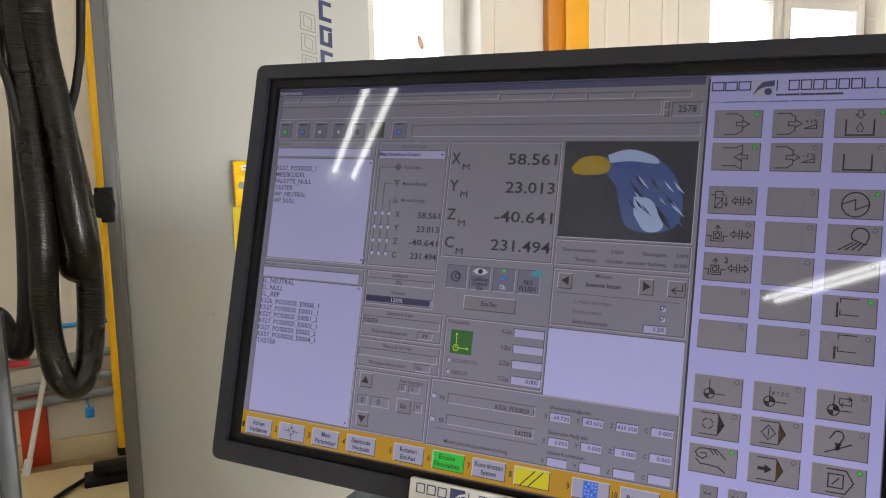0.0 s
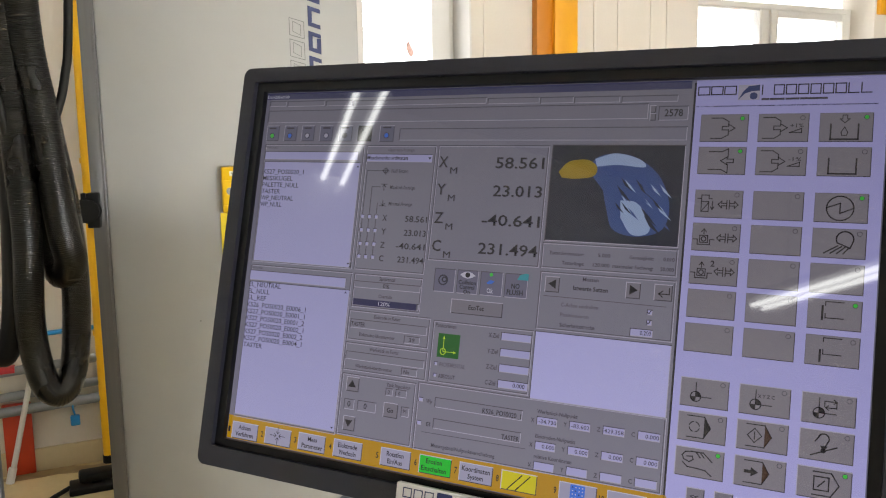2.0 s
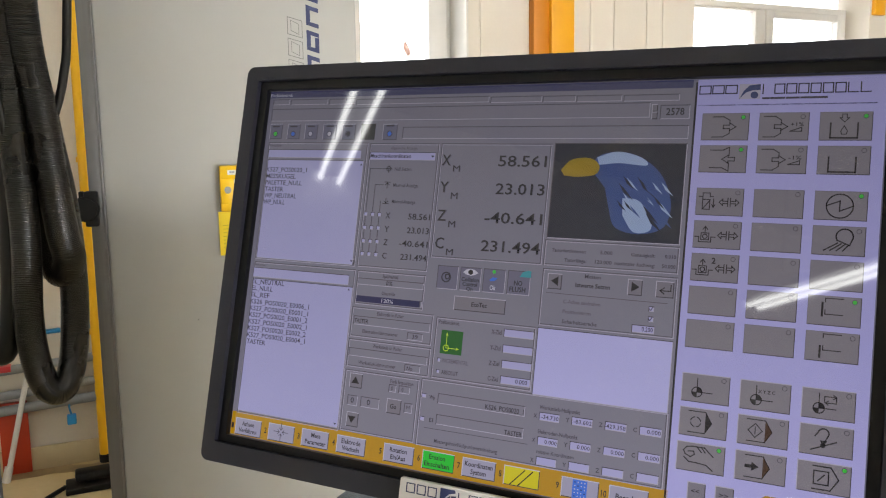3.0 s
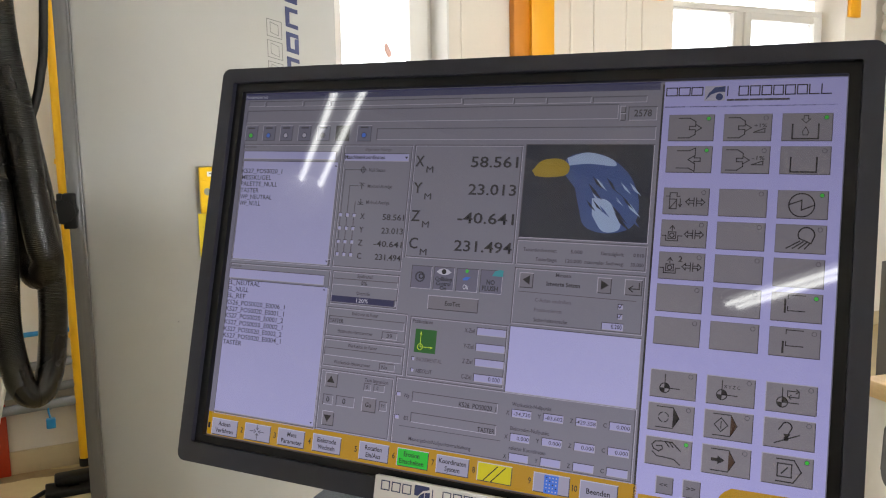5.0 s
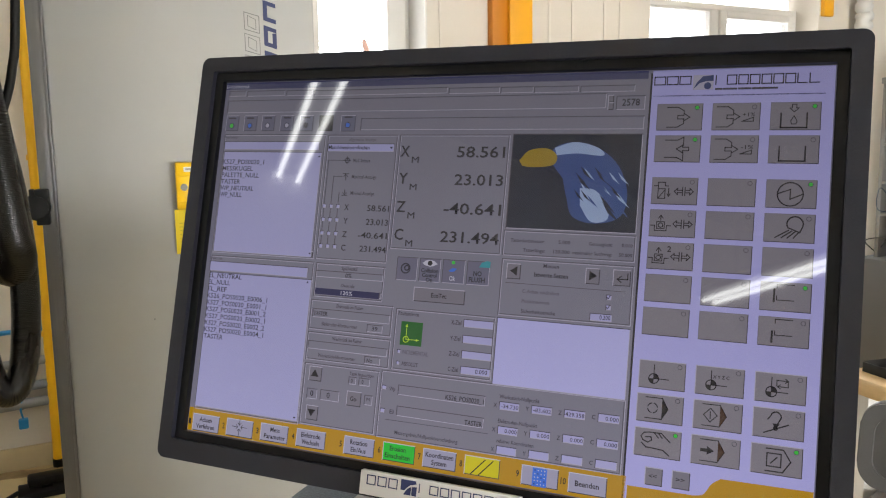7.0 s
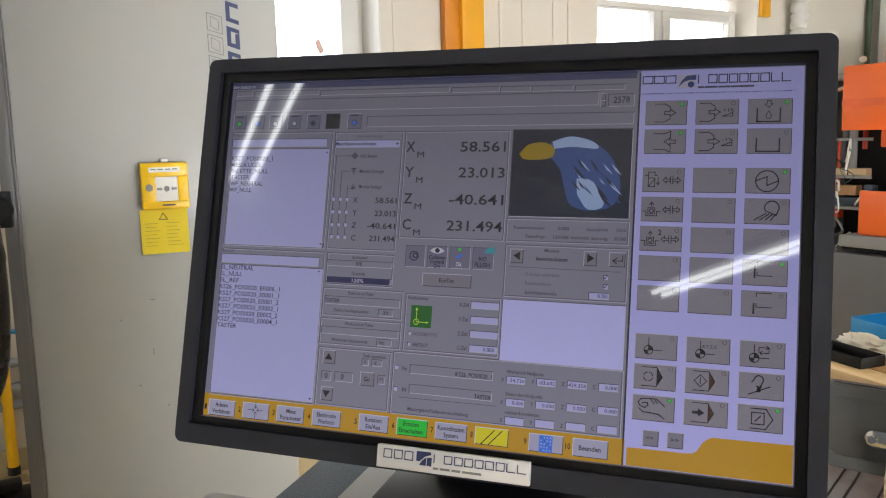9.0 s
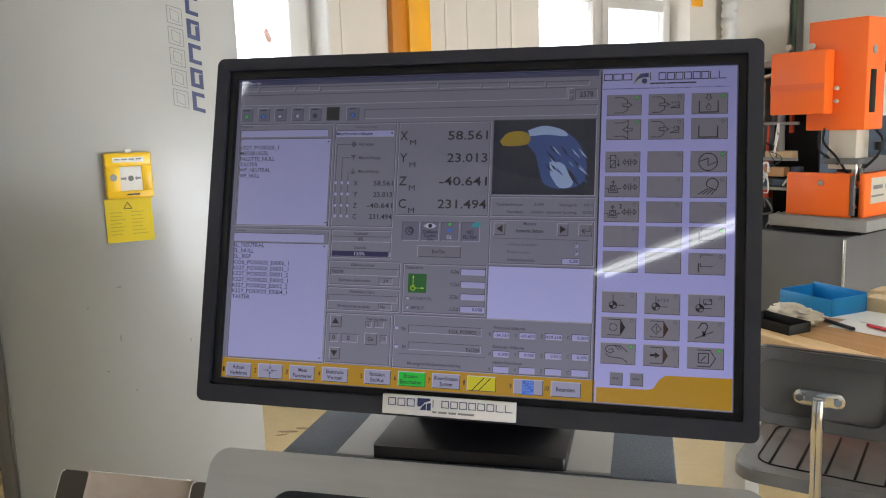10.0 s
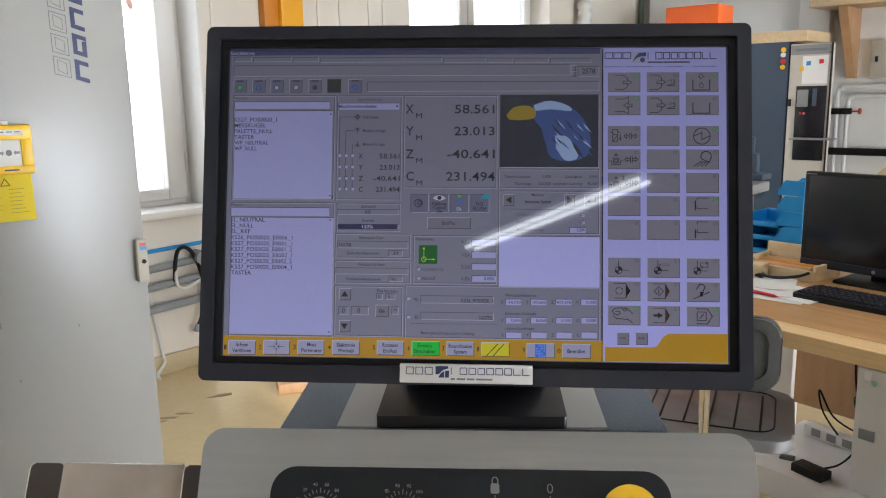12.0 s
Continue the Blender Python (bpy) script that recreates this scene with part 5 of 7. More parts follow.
for k in range(4):
    part("print_bar", B(((0.014, 0.0006, 0.003), (0.034 + 0.019 * k, -0.0408, 0.105))), GREYPRINT, call)
part("print_bar", B(((0.035, 0.0006, 0.004), (0.070, -0.0398, 0.0115))), DARKPRINT, call)
part("gland", B(((0.018, 0.016, 0.010), (0.067, -0.016, 0.1265), 0.003)), WHITEM, call)

tag = thing("instruction_card", on_cabinet(0.268, -0.002, 1.094), "yellow hanging instruction card with a warning triangle under the call point", "sign")
bm = bmesh.new()
box(bm, (0.116, 0.001, 0.113), (0.058, -0.001, 0.0565))
for v in bm.verts:
    v.co.y -= 0.006 * max(0, (0.06 - v.co.z) / 0.06)
part("card", bm, TAGY, tag)
bm = bmesh.new()
for a, b in (((0.046, 0.087), (0.056, 0.104)), ((0.056, 0.104), (0.066, 0.087)), ((0.066, 0.087), (0.046, 0.087))):
    rod(bm, (a[0], -0.0035, a[1]), (b[0], -0.0035, b[1]), 0.0009, 6)
part("warning_triangle", bm, DARKPRINT, tag)
rnd = random.Random(7)
for col in range(2):
    for k in range(7):
        w = rnd.uniform(0.026, 0.042)
        part("print_bar", B(((w, 0.0006, 0.0016), (0.010 + col * 0.052 + w / 2, -0.0052 - 0.0004 * k, 0.078 - 0.0095 * k))), TAGPRINT, tag)

# lettering up the cabinet front, kept to plain leaning shapes: an outlined row and a solid row
for row, (x0, wide, solid_row) in enumerate(((0.464, 0.037, False), (0.512, 0.032, True))):
    n, pitch = (5, 0.0535) if not solid_row else (8, 0.063)
    z0 = (1.446 if not solid_row else 1.432) - FLOOR
    for k in range(n):
        za, zb = z0 + k * pitch, z0 + k * pitch + pitch * 0.80
        lean = 0.010
        pts = [(x0, zb), (x0, za), (x0 + wide, za - lean), (x0 + wide, zb - lean)]
        bm = bmesh.new()
        if solid_row:
            t = 0.0105
            mid = (za + zb) / 2
            for q in ([(x0, za + t), (x0, za), (x0 + wide, za - lean), (x0 + wide, za - lean + t)], [(x0, zb), (x0, zb - t), (x0 + wide, zb - t - lean), (x0 + wide, zb - lean)],
                      [(x0, zb - t), (x0, za + t), (x0 + t, za + t - 0.003), (x0 + t, zb - t - 0.003)], [(x0 + wide - t, zb - t - lean), (x0 + wide - t, za + t - lean), (x0 + wide, za + t - lean), (x0 + wide, zb - t - lean)])[: 4 if k % 2 else 3]:
                slab(bm, q, 0, 0.0006)
        else:
            for a, b in zip(pts, pts[1:] + pts[:1]):
                d = Vector((b[0] - a[0], b[1] - a[1])).normalized() * 0.0009
                slab(bm, [(a[0] - d.x - d.y, a[1] - d.y + d.x), (b[0] + d.x - d.y, b[1] + d.y + d.x), (b[0] + d.x + d.y, b[1] + d.y - d.x), (a[0] - d.x + d.y, a[1] - d.y - d.x)], 0, 0.0005)
            i = 0.0085
            inner = [(x0 + i, zb - i), (x0 + i, za + i), (x0 + wide - i, za + i - lean), (x0 + wide - i, zb - i - lean)]
            for a, b in zip(inner, inner[1:] + inner[:1]):
                d = Vector((b[0] - a[0], b[1] - a[1])).normalized() * 0.0007
                slab(bm, [(a[0] - d.x - d.y, a[1] - d.y + d.x), (b[0] + d.x - d.y, b[1] + d.y + d.x), (b[0] + d.x + d.y, b[1] + d.y - d.x), (a[0] - d.x + d.y, a[1] - d.y - d.x)], 0, 0.0005)
        bmesh.ops.rotate(bm, cent=(0, 0, 0), matrix=Matrix.Rotation(radians(90), 3, "X"), verts=bm.verts)
        bmesh.ops.translate(bm, vec=(0, -0.0003, 0), verts=bm.verts)
        part("printed_shape", bm, NAVY if solid_row else GREYPRINT, cabinet)

KZ = 1.228 - FLOOR
bm = bmesh.new()
rod(bm, (-0.042, -0.006, KZ), (-0.042, -0.022, KZ), 0.016, 16)
rod(bm, (-0.042, -0.022, KZ), (-0.042, -0.040, KZ), 0.032, 12)
bmesh.ops.bevel(bm, geom=[e for e in bm.edges if e.calc_length() < 0.02 and abs(e.verts[0].co.y + 0.040) < 1e-4 and abs(e.verts[1].co.y + 0.040) < 1e-4], offset=0.005, segments=3, affect="EDGES")
part("knob", bm, BLACK, cabinet, "black plastic clamping knob")
part("hinge_block", B(((0.03, 0.03, 0.086), (-0.030, -0.020, KZ), 0.004), ((0.012, 0.02, 0.030), (-0.052, -0.014, KZ + 0.028), 0.003)), BLACK, cabinet)

# small scuffs on the cabinet's paint
for x, z, w, h in ((0.277, 0.837, 0.003, 0.016), (0.238, 0.751, 0.008, 0.003), (0.456, 0.805, 0.003, 0.008), (0.305, 0.688, 0.004, 0.006), (0.284, 0.975, 0.012, 0.003), (0.204, 0.928, 0.004, 0.004)):
    part("scuff", B(((w, 0.0004, h), (x, -0.0003, z - FLOOR))), LGREY, cabinet)

# small wireless keypad hanging at the cabinet's edge
pad = thing("wall_remote", on_cabinet(0.640, -0.0005, 0.897), "small beige remote control hung on the cabinet edge", "remote control")
part("case", B(((0.028, 0.020, 0.116), (-0.012, -0.011, 0.058), 0.003)), CREAMC, pad)
part("label_field", B(((0.016, 0.001, 0.009), (-0.010, -0.0215, 0.102))), REDPL, pad, "small red label")
part("label_field", B(((0.016, 0.001, 0.010), (-0.010, -0.0215, 0.092))), BLUEP, pad, "small blue label")
bm = bmesh.new()
rod(bm, (-0.010, -0.0205, 0.056), (-0.010, -0.024, 0.056), 0.006, 12)
part("knob", bm, BLACK, pad)

# ---------------------------------------------------------------- hoses by the cabinet
HM = Matrix.Translation((-1.177, 0.524, 1.2747)) @ pose(0, 0, 0, 0, 0, 50.6)      # x across the view, z up


def hose(name, pts, r, material, label, ribs=0, rib=0.0, n=260):
    bm = bmesh.new()
    pts = [(x + 0.075 * z, y, 1.1 * z) for x, y, z in pts]
    tube(bm, curve(pts, n), r, 14, True, ribs, rib)
    return solo(name, bm, material, HM, label, "hose", "hanging machine hoses", smooth=50)


hose("corrugated_hose", ((-0.03, 0.02, 1.02), (-0.028, 0.0, 0.40), (0.012, 0, 0.14), (0.046, 0, -0.05), (0.060, 0.01, -0.105), (0.050, 0.03, -0.135), (0.030, 0.05, -0.10), (0.0, 0.06, 0.1), (-0.035, 0.06, 0.4), (-0.05, 0.06, 1.02)), 0.030, HOSEG,
     "dark grey corrugated cable hose in a hanging loop", 290, 0.0013, 3000)
hose("corrugated_hose", ((-0.060, 0.02, 1.02), (-0.055, 0.015, 0.4), (-0.040, 0, 0.15), (-0.018, -0.01, -0.05), (-0.012, -0.01, -0.22), (0.012, -0.01, -0.325), (0.044, 0, -0.348), (0.066, 0.02, -0.30), (0.069, 0.03, -0.17), (0.052, 0.04, -0.02), (0.018, 0.05, 0.14), (-0.03, 0.06, 0.4), (-0.04, 0.08, 1.02)), 0.0265, HOSEG,
     "dark grey corrugated cable hose hanging in a long loop", 290, 0.0012, 3300)
hose("rubber_hose", ((-0.085, 0.05, 1.02), (-0.075, 0.04, 0.36), (-0.052, 0.03, 0.15), (-0.044, 0.03, -0.05), (-0.044, 0.03, -0.20), (-0.055, 0.03, -0.27), (-0.075, 0.04, -0.27), (-0.10, 0.06, -0.22), (-0.16, 0.10, -0.20)), 0.0215, HOSE,
     "black rubber hose hanging in a loop")
hose("rubber_hose", ((0.056, 0.03, 1.02), (0.057, 0.03, 0.36), (0.050, 0.02, 0.22), (0.030, 0.01, 0.14), (0.0, 0.0, 0.06)), 0.0085, HOSE, "thin black rubber hose in a loop")
hose("rubber_hose", ((-0.10, 0.05, 1.02), (-0.094, 0.03, 0.36), (-0.088, 0.0, 0.26), (-0.066, -0.02, 0.19), (-0.045, -0.01, 0.09), (-0.038, 0.02, -0.02)), 0.0085, HOSE, "thin black rubber hose in a loop")
solo("overhead_beam", B(((1.2, 0.14, 0.06), (-0.15, 0.05, 1.15), 0.005), ((0.06, 0.06, 2.37), (-0.72, 0.05, -0.03), 0.004)), ALU, HM, "grey aluminium beam that carries the hanging hoses", "beam")

# machine enclosure edge beside the hoses
enc = thing("machine_enclosure", Matrix.Translation((-1.165, 0.388, FLOOR)) @ pose(0, 0, 0, 0, 0, 50), "steel-edged dark blue machine enclosure beside the hoses", "machine")
part("edge_post", B(((0.030, 0.04, 1.01), (-0.014, 0.02, 0.505), 0.003)), DULLST, enc, "bare steel edge post")
part("side_panel", B(((0.40, 0.03, 0.96), (-0.23, 0.03, 0.48), 0.003)), BLUEC, enc)

# ---------------------------------------------------------------- window wall: column, pipes, oddments
column = thing("steel_column", rm(0, FACE, 0), "orange-yellow painted steel column at the window wall", "column", kind="structure")
# The web's shade is painted as a darker orange than the flange.
part("web", B(((0.092, 0.05, HIGH), (0.556, -0.025, HIGH / 2), 0.003)), COLY2, column, "web of the column, shade put into its darker orange")
part("flange", B(((0.137, 0.075, HIGH), (0.668, -0.0375, HIGH / 2), 0.004)), COLY, column)
for a, w in ((0.235, 0.010), (0.89, 0.016), (1.04, 0.008), (1.26, 0.014), (1.37, 0.014)):
    solo("wall_seam", B(((w, 0.007, HIGH - 0.2), (0, -0.003, (HIGH - 0.2) / 2 + 0.16), 0.002)), WALL, rm(a, FACE, 0), "vertical cover strip on the cream wall", "trim", kind="structure")
solo("reveal_board", B(((0.012, FACE + 0.005, 1.68), (0, -FACE / 2, 1.695), 0.003)), FRAMEW, rm(0.151, 0.0, 0) @ pose(0, -0.018, 0), "white window reveal lining", "trim", kind="structure")
solo("skirting", B(((L - 0.1, 0.02, 0.095), (L / 2, -0.01, 0.0475), 0.004)), SKIRT, rm(A0, FACE, FLOOR), "beige painted skirting band", "baseboard", kind="structure")
solo("skirting", B(((B1 - 0.2, 0.02, 0.10), (B1 / 2, -0.01, 0.05), 0.004)), SKIRT, rb(A1, 0.1, 0, -90), "beige painted skirting band", "baseboard", kind="structure")
pipe_y = thing("yellow_pipe", rm(-1.600, FACE, 0), "yellow painted pipe clipped to the wall", "pipe")
bm = bmesh.new()
rod(bm, (0, -0.045, FLOOR + 0.03), (0, -0.045, HIGH), 0.021, 14)
part("tube", bm, PIPEY, pipe_y)
for z in (0.62, 1.33, 2.4):
    part("clip", B(((0.052, 0.045, 0.022), (0, -0.022, z), 0.003)), PIPEY, pipe_y)
bm = bmesh.new()
rod(bm, (0, -0.045, FLOOR), (0, -0.045, FLOOR + 0.035), 0.024, 14)
part("foot", bm, BLACK, pipe_y, "black rubber foot")
for za, zb, r in ((0.515, 0.600, 0.019), (0.415, 0.512, 0.019), (0.345, 0.402, 0.021)):
    run = thing("conduit", rm(0, FACE, 0), "grey electrical conduit along the wall", "pipe", "wall conduits")
    at = lambda a: za + (zb - za) * (a + 1.62) / 1.55
    bm = bmesh.new()
    rod(bm, (-2.9, -0.035, at(-2.9)), (0.5, -0.035, at(0.5)), r, 12)
    part("tube", bm, PIPEG, run)
    for a in (-2.6, -1.72, -1.2, -0.52, 0.16):
        part("clip", B(((0.02, 0.036, 0.050), (a, -0.018, at(a)), 0.003)), PIPEG, run)
bm = bmesh.new()
tube(bm, curve([(-2.9, -0.015, 0.60), (-1.62, -0.015, 0.640), (-0.2, -0.015, 0.675), (0.6, -0.015, 0.690)], 60), 0.010, 8)
solo("blue_cable", bm, BLUEP, rm(0, FACE, 0), "blue cable run along the wall", "cable")
bm = bmesh.new()
tube(bm, curve([(-0.092, -0.05, 0.52), (-0.092, -0.06, 0.588), (-0.075, -0.06, 0.66), (-0.048, -0.07, 0.683), (-0.015, -0.07, 0.665), (0.013, -0.07, 0.618), (0.040, -0.06, 0.55), (0.053, -0.06, 0.482), (0.055, -0.06, 0.385), (0.030, -0.05, 0.31), (0.006, -0.05, 0.268)], 80), 0.010, 8)
solo("black_cable", bm, BLACK, rm(0, FACE, 0), "black cable drooping over the wall conduits", "cable")
bm = bmesh.new()
rod(bm, (0.012, -0.05, 0.282), (-0.004, -0.05, 0.245), 0.014, 10)
solo("cable_plug", bm, PIPEG, rm(0, FACE, 0), "grey plug at the end of the black cable", "plug")
bm = bmesh.new()
rod(bm, (0.035, -0.03, 0.625), (0.035, -0.10, 0.622), 0.032, 12)
solo("conduit_gland", bm, PIPEG, rm(0, FACE, 0), "grey cable gland beside the conduits", "gland")
bm = bmesh.new()
tube(bm, curve([(-0.092, -0.06, 0.58), (-0.088, -0.065, 0.50), (-0.05, -0.06, 0.475), (0.0, -0.06, 0.49), (0.08, -0.055, 0.52), (0.20, -0.05, 0.52)], 40), 0.008, 8)
solo("white_cable", bm, PIPEW, rm(0, FACE, 0), "white cable draped along the conduits", "cable")
bm = bmesh.new()
tube(bm, curve([(-0.235, -0.10, FLOOR + 0.012), (-0.225, -0.06, 0.085), (-0.172, -0.03, 0.125), (-0.172, -0.02, 0.16), (-0.188, -0.02, 0.30), (-0.214, -0.02, 0.47), (-0.22, -0.02, 0.60)], 40), 0.008, 8)
solo("white_rod", bm, PIPEW, rm(0, FACE, 0), "thin bent white cable rising from the floor along the wall", "cable")
solo("red_board", B(((0.105, 0.02, 0.30), (0.0525, -0.02, 0.15), 0.003)), REDP, rm(-1.981, FACE, FLOOR), "red painted board standing against the wall", "board")
bm = bmesh.new()
rod(bm, (-1.965, -0.10, FLOOR), (-1.858, -0.05, 0.50), 0.011, 10)
rod(bm, (-1.968, -0.102, FLOOR), (-1.953, -0.094, FLOOR + 0.06), 0.016, 10)
solo("white_stick", bm, PIPEW, rm(0, FACE, 0), "white stick leaning against the wall", "stick")
bm = bmesh.new()
tube(bm, curve([(-1.716, -0.05, 0.36), (-1.722, -0.05, 0.32), (-1.716, -0.05, 0.285)], 10), 0.004, 6)
box(bm, (0.036, 0.03, 0.042), (-1.716, -0.05, 0.265), 0.006)
solo("blue_plug", bm, BLUEP, rm(0, FACE, 0), "small blue plug hanging from the conduit", "plug")
solo("red_strip", B(((0.30, 0.05, 0.024), (0, -0.03, 0), 0.003)), REDPL, rm(-2.07, FACE, 0.506), "red strip on the wall", "strip")
foot = thing("foot_switch", Matrix.Translation((-2.30, 1.48, FLOOR)) @ pose(0, 0, 0, 0, 0, 50), "black foot switch with a coiled cable on the floor", "foot switch")
part("base_plate", B(((0.20, 0.12, 0.025), (0.05, 0.06, 0.0125), 0.006)), BLACK, foot)
part("pedal", B(((0.13, 0.07, 0.035), (0.05, 0.06, 0.055), 0.010), ((0.04, 0.03, 0.03), (0.05, 0.06, 0.03), 0.004)), BLACK, foot)
bm = bmesh.new()
tube(bm, curve([(-0.05, 0.05, 0.02), (-0.12, -0.02, 0.012), (-0.16, -0.10, 0.011), (-0.10, -0.20, 0.011), (0.02, -0.25, 0.011)], 40), 0.009, 8)
part("cable", bm, BLACK, foot)
for x, y in ((0.12, 0.20), (0.06, 0.26)):
    bm = bmesh.new()
    rod(bm, (x, y, 0.022), (x + 0.07, y + 0.05, 0.028), 0.020, 10)
    rod(bm, (x + 0.07, y + 0.05, 0.028), (x + 0.12, y + 0.09, 0.022), 0.010, 10)
    solo("cable_coupling", bm, BLACK, Matrix.Translation((-2.30, 1.48, FLOOR)) @ pose(0, 0, 0, 0, 0, 20), "black round cable coupling lying on the floor", "plug", "couplings on the floor")
solo("offcut", B(((0.22, 0.14, 0.05), (0, 0, 0.025), 0.008)), BENCHD, Matrix.Translation((-0.86, 2.70, FLOOR)) @ pose(0, 0, 0, 0, 0, 20), "brown wooden offcut lying on the floor", "offcut")

# orange brackets and white duct by the second window
for a, z in ((3.09, 2.135), (1.46, 2.145)):
    solo("orange_bracket", B(((0.092, 0.03, 0.30), (0, -0.015, 0.15), 0.003)), COLY, rm(a, FACE, z), "orange steel bracket on the cream wall", "bracket", "orange brackets")
bm = bmesh.new()
rings = [(3.36 + 0.006 * math.sin(k * 1.3), -0.09, 1.55 + k * 0.02) for k in range(84)]
tube(bm, rings, 0.046, 14, True, 16, 0.012)
solo("flexible_duct", bm, PIPEW, rm(0, FACE, 0), "white flexible air duct hanging at the wall", "duct", smooth=60)
bm = bmesh.new()
rod(bm, (0, 0, FLOOR), (0, 0, HIGH), 0.022, 10)
solo("green_pipe", bm, mat("dark_green_paint", (0.05, 0.085, 0.045), 0.5), rm(4.29, FACE + 0.035, 0), "dark green pipe in the corner of the hall", "pipe")

# worn spots and stains on the floor
rnd = random.Random(21)
for x, y, r in ((-1.345, 2.34, 0.022), (-1.297, 2.387, 0.016), (-2.2, 1.75, 0.10), (-2.45, 1.70, 0.08), (-1.36, 2.30, 0.012), (-1.2, 2.6, 0.03), (-2.63, 1.56, 0.09)):
    bm = bmesh.new()
    pts = [(r * (1 + rnd.uniform(-0.4, 0.5)) * math.cos(radians(24 * k)) * 1.8, r * (0.5 + rnd.uniform(-0.2, 0.2)) * math.sin(radians(24 * k))) for k in range(15)]
    slab(bm, pts, 0.0, 0.0012)
    solo("floor_stain", bm, STAIN, Matrix.Translation((x, y, FLOOR)) @ pose(0, 0, 0, 0, 0, rnd.uniform(0, 60)), "dark stain on the ochre floor", "stain", kind="structure")


# ---------------------------------------------------------------- workbench and what stands on it
BM = pose(0.702, 1.208, FLOOR, 0, 0, -49) @ Matrix.Scale(0.94, 4)     # x along the front edge, y into the depth
TOP = 0.78


def on_bench(x, y, turn=0, z=TOP):
    return BM @ pose(x, y, z, 0, 0, turn)


bench = thing("workbench", BM, "worn beech workbench with a thick top and white legs", "workbench")
part("worktop", B(((2.5, 1.02, 0.045), (0.72, 0.592, TOP - 0.0225), 0.003)), BENCHW, bench, "thick beech worktop")
# The sunlit front strip of the top, painted paler than the rest.
part("front_sun_strip", B(((2.5, 0.08, 0.045), (0.72, 0.040, TOP - 0.0225), 0.005)), SUNSTRIPW, bench, "front strip of the worktop, sunlight put into its pale colour")
for x in (-0.485, 1.9):
    for y in (0.05, 1.03):
        part("leg", B(((0.085, 0.06, TOP - 0.045), (x, y, (TOP - 0.045) / 2), 0.003)), WHITEM, bench, "white lacquered leg")
part("back_panel", B(((1.6, 0.02, 0.55), (0.38, 0.99, 0.46), 0.002)), BENCHD, bench, "brown wooden back panel")
part("apron", B(((2.2, 0.02, 0.06), (0.72, 1.06, 0.70), 0.002)), BENCHD, bench)
bm = bmesh.new()
box(bm, (0.05, 0.006, 0.09), (-0.30, 0.80, TOP - 0.09), 0.002)
box(bm, (0.012, 0.05, 0.09), (-0.272, 0.82, TOP - 0.09), 0.002)
part("corner_bracket", bm, LGREY, bench, "grey steel corner bracket")
lowshelf = solo("floor_shelf", B(((1.9, 0.50, 0.10), (0.55, 0.79, 0.05), 0.003)), WHITEM, BM, "low white shelf on the floor under the bench", "shelf")

pc = thing("desktop_computer", on_bench(-0.015, 0.60, 0, 0.10), "pale grey desktop computer standing under the bench", "computer")
part("case", B(((0.19, 0.38, 0.43), (0.095, 0.19, 0.215), 0.006)), LIGHTGREY, pc)
part("front_cover", B(((0.186, 0.008, 0.425), (0.095, -0.004, 0.215), 0.004)), WHITEM, pc)
part("socket_plate", B(((0.05, 0.004, 0.035), (0.045, -0.010, 0.21), 0.002)), LGREY, pc, "grey latch")
part("sticker", B(((0.022, 0.001, 0.03), (0.035, -0.0086, 0.405))), PAPER, pc)
bm = bmesh.new()
rod(bm, (0.055, -0.0085, 0.385), (0.055, -0.0095, 0.385), 0.009, 14)
part("status_light", bm, mat("mint_plastic", (0.25, 0.62, 0.50), 0.4), pc, "mint green round mark")

adapter = thing("power_adapter", on_bench(-0.20, 0.585, -8, 0.10), "black mains adapter lying on the low shelf", "adapter")
part("case", B(((0.115, 0.062, 0.030), (0.05, 0.03, 0.015), 0.004)), BLACK, adapter)
bm = bmesh.new()
tube(bm, curve([(0.06, 0.062, 0.015), (0.09, 0.13, 0.03), (0.10, 0.20, 0.08), (0.07, 0.25, 0.16), (0.11, 0.27, 0.20), (0.17, 0.24, 0.21), (0.20, 0.20, 0.21)], 60), 0.0035, 6)
part("cable", bm, BLACK, adapter)
for q in ([(0.02, 0.30, 0.02), (-0.05, 0.28, 0.12), (-0.06, 0.26, 0.21), (0.0, 0.25, 0.13), (0.09, 0.24, 0.10), (0.18, 0.2, 0.11)], [(0.19, 0.02, 0.42), (0.165, 0.03, 0.43), (0.155, 0.06, 0.35), (0.16, 0.1, 0.2), (0.165, 0.15, 0.05)], [(0.17, 0.12, 0.34), (0.10, 0.2, 0.25), (0.06, 0.28, 0.19), (0.09, 0.30, 0.05), (0.1, 0.32, 0.01)]):
    bm = bmesh.new()
    tube(bm, curve(q, 50), 0.0035, 6)
    solo("computer_cable", bm, BLACK, on_bench(-0.20, 0.60, 0, 0.10), "black computer cable hanging in a loop", "cable", "cables under the bench")
strip = thing("socket_strip", on_bench(-0.33, 0.90, -4, 0.10), "white mains socket strip on the low shelf", "socket strip")
part("body", B(((0.36, 0.05, 0.045), (0.18, 0.025, 0.0225), 0.005)), WHITEM, strip)
for k in range(5):
    part("socket", B(((0.036, 0.004, 0.030), (0.05 + k * 0.06, -0.001, 0.024), 0.002)), LGREY, strip)
part("plug", B(((0.04, 0.05, 0.02), (0.25, -0.02, 0.03), 0.004)), BLUEP, strip, "blue network plug")
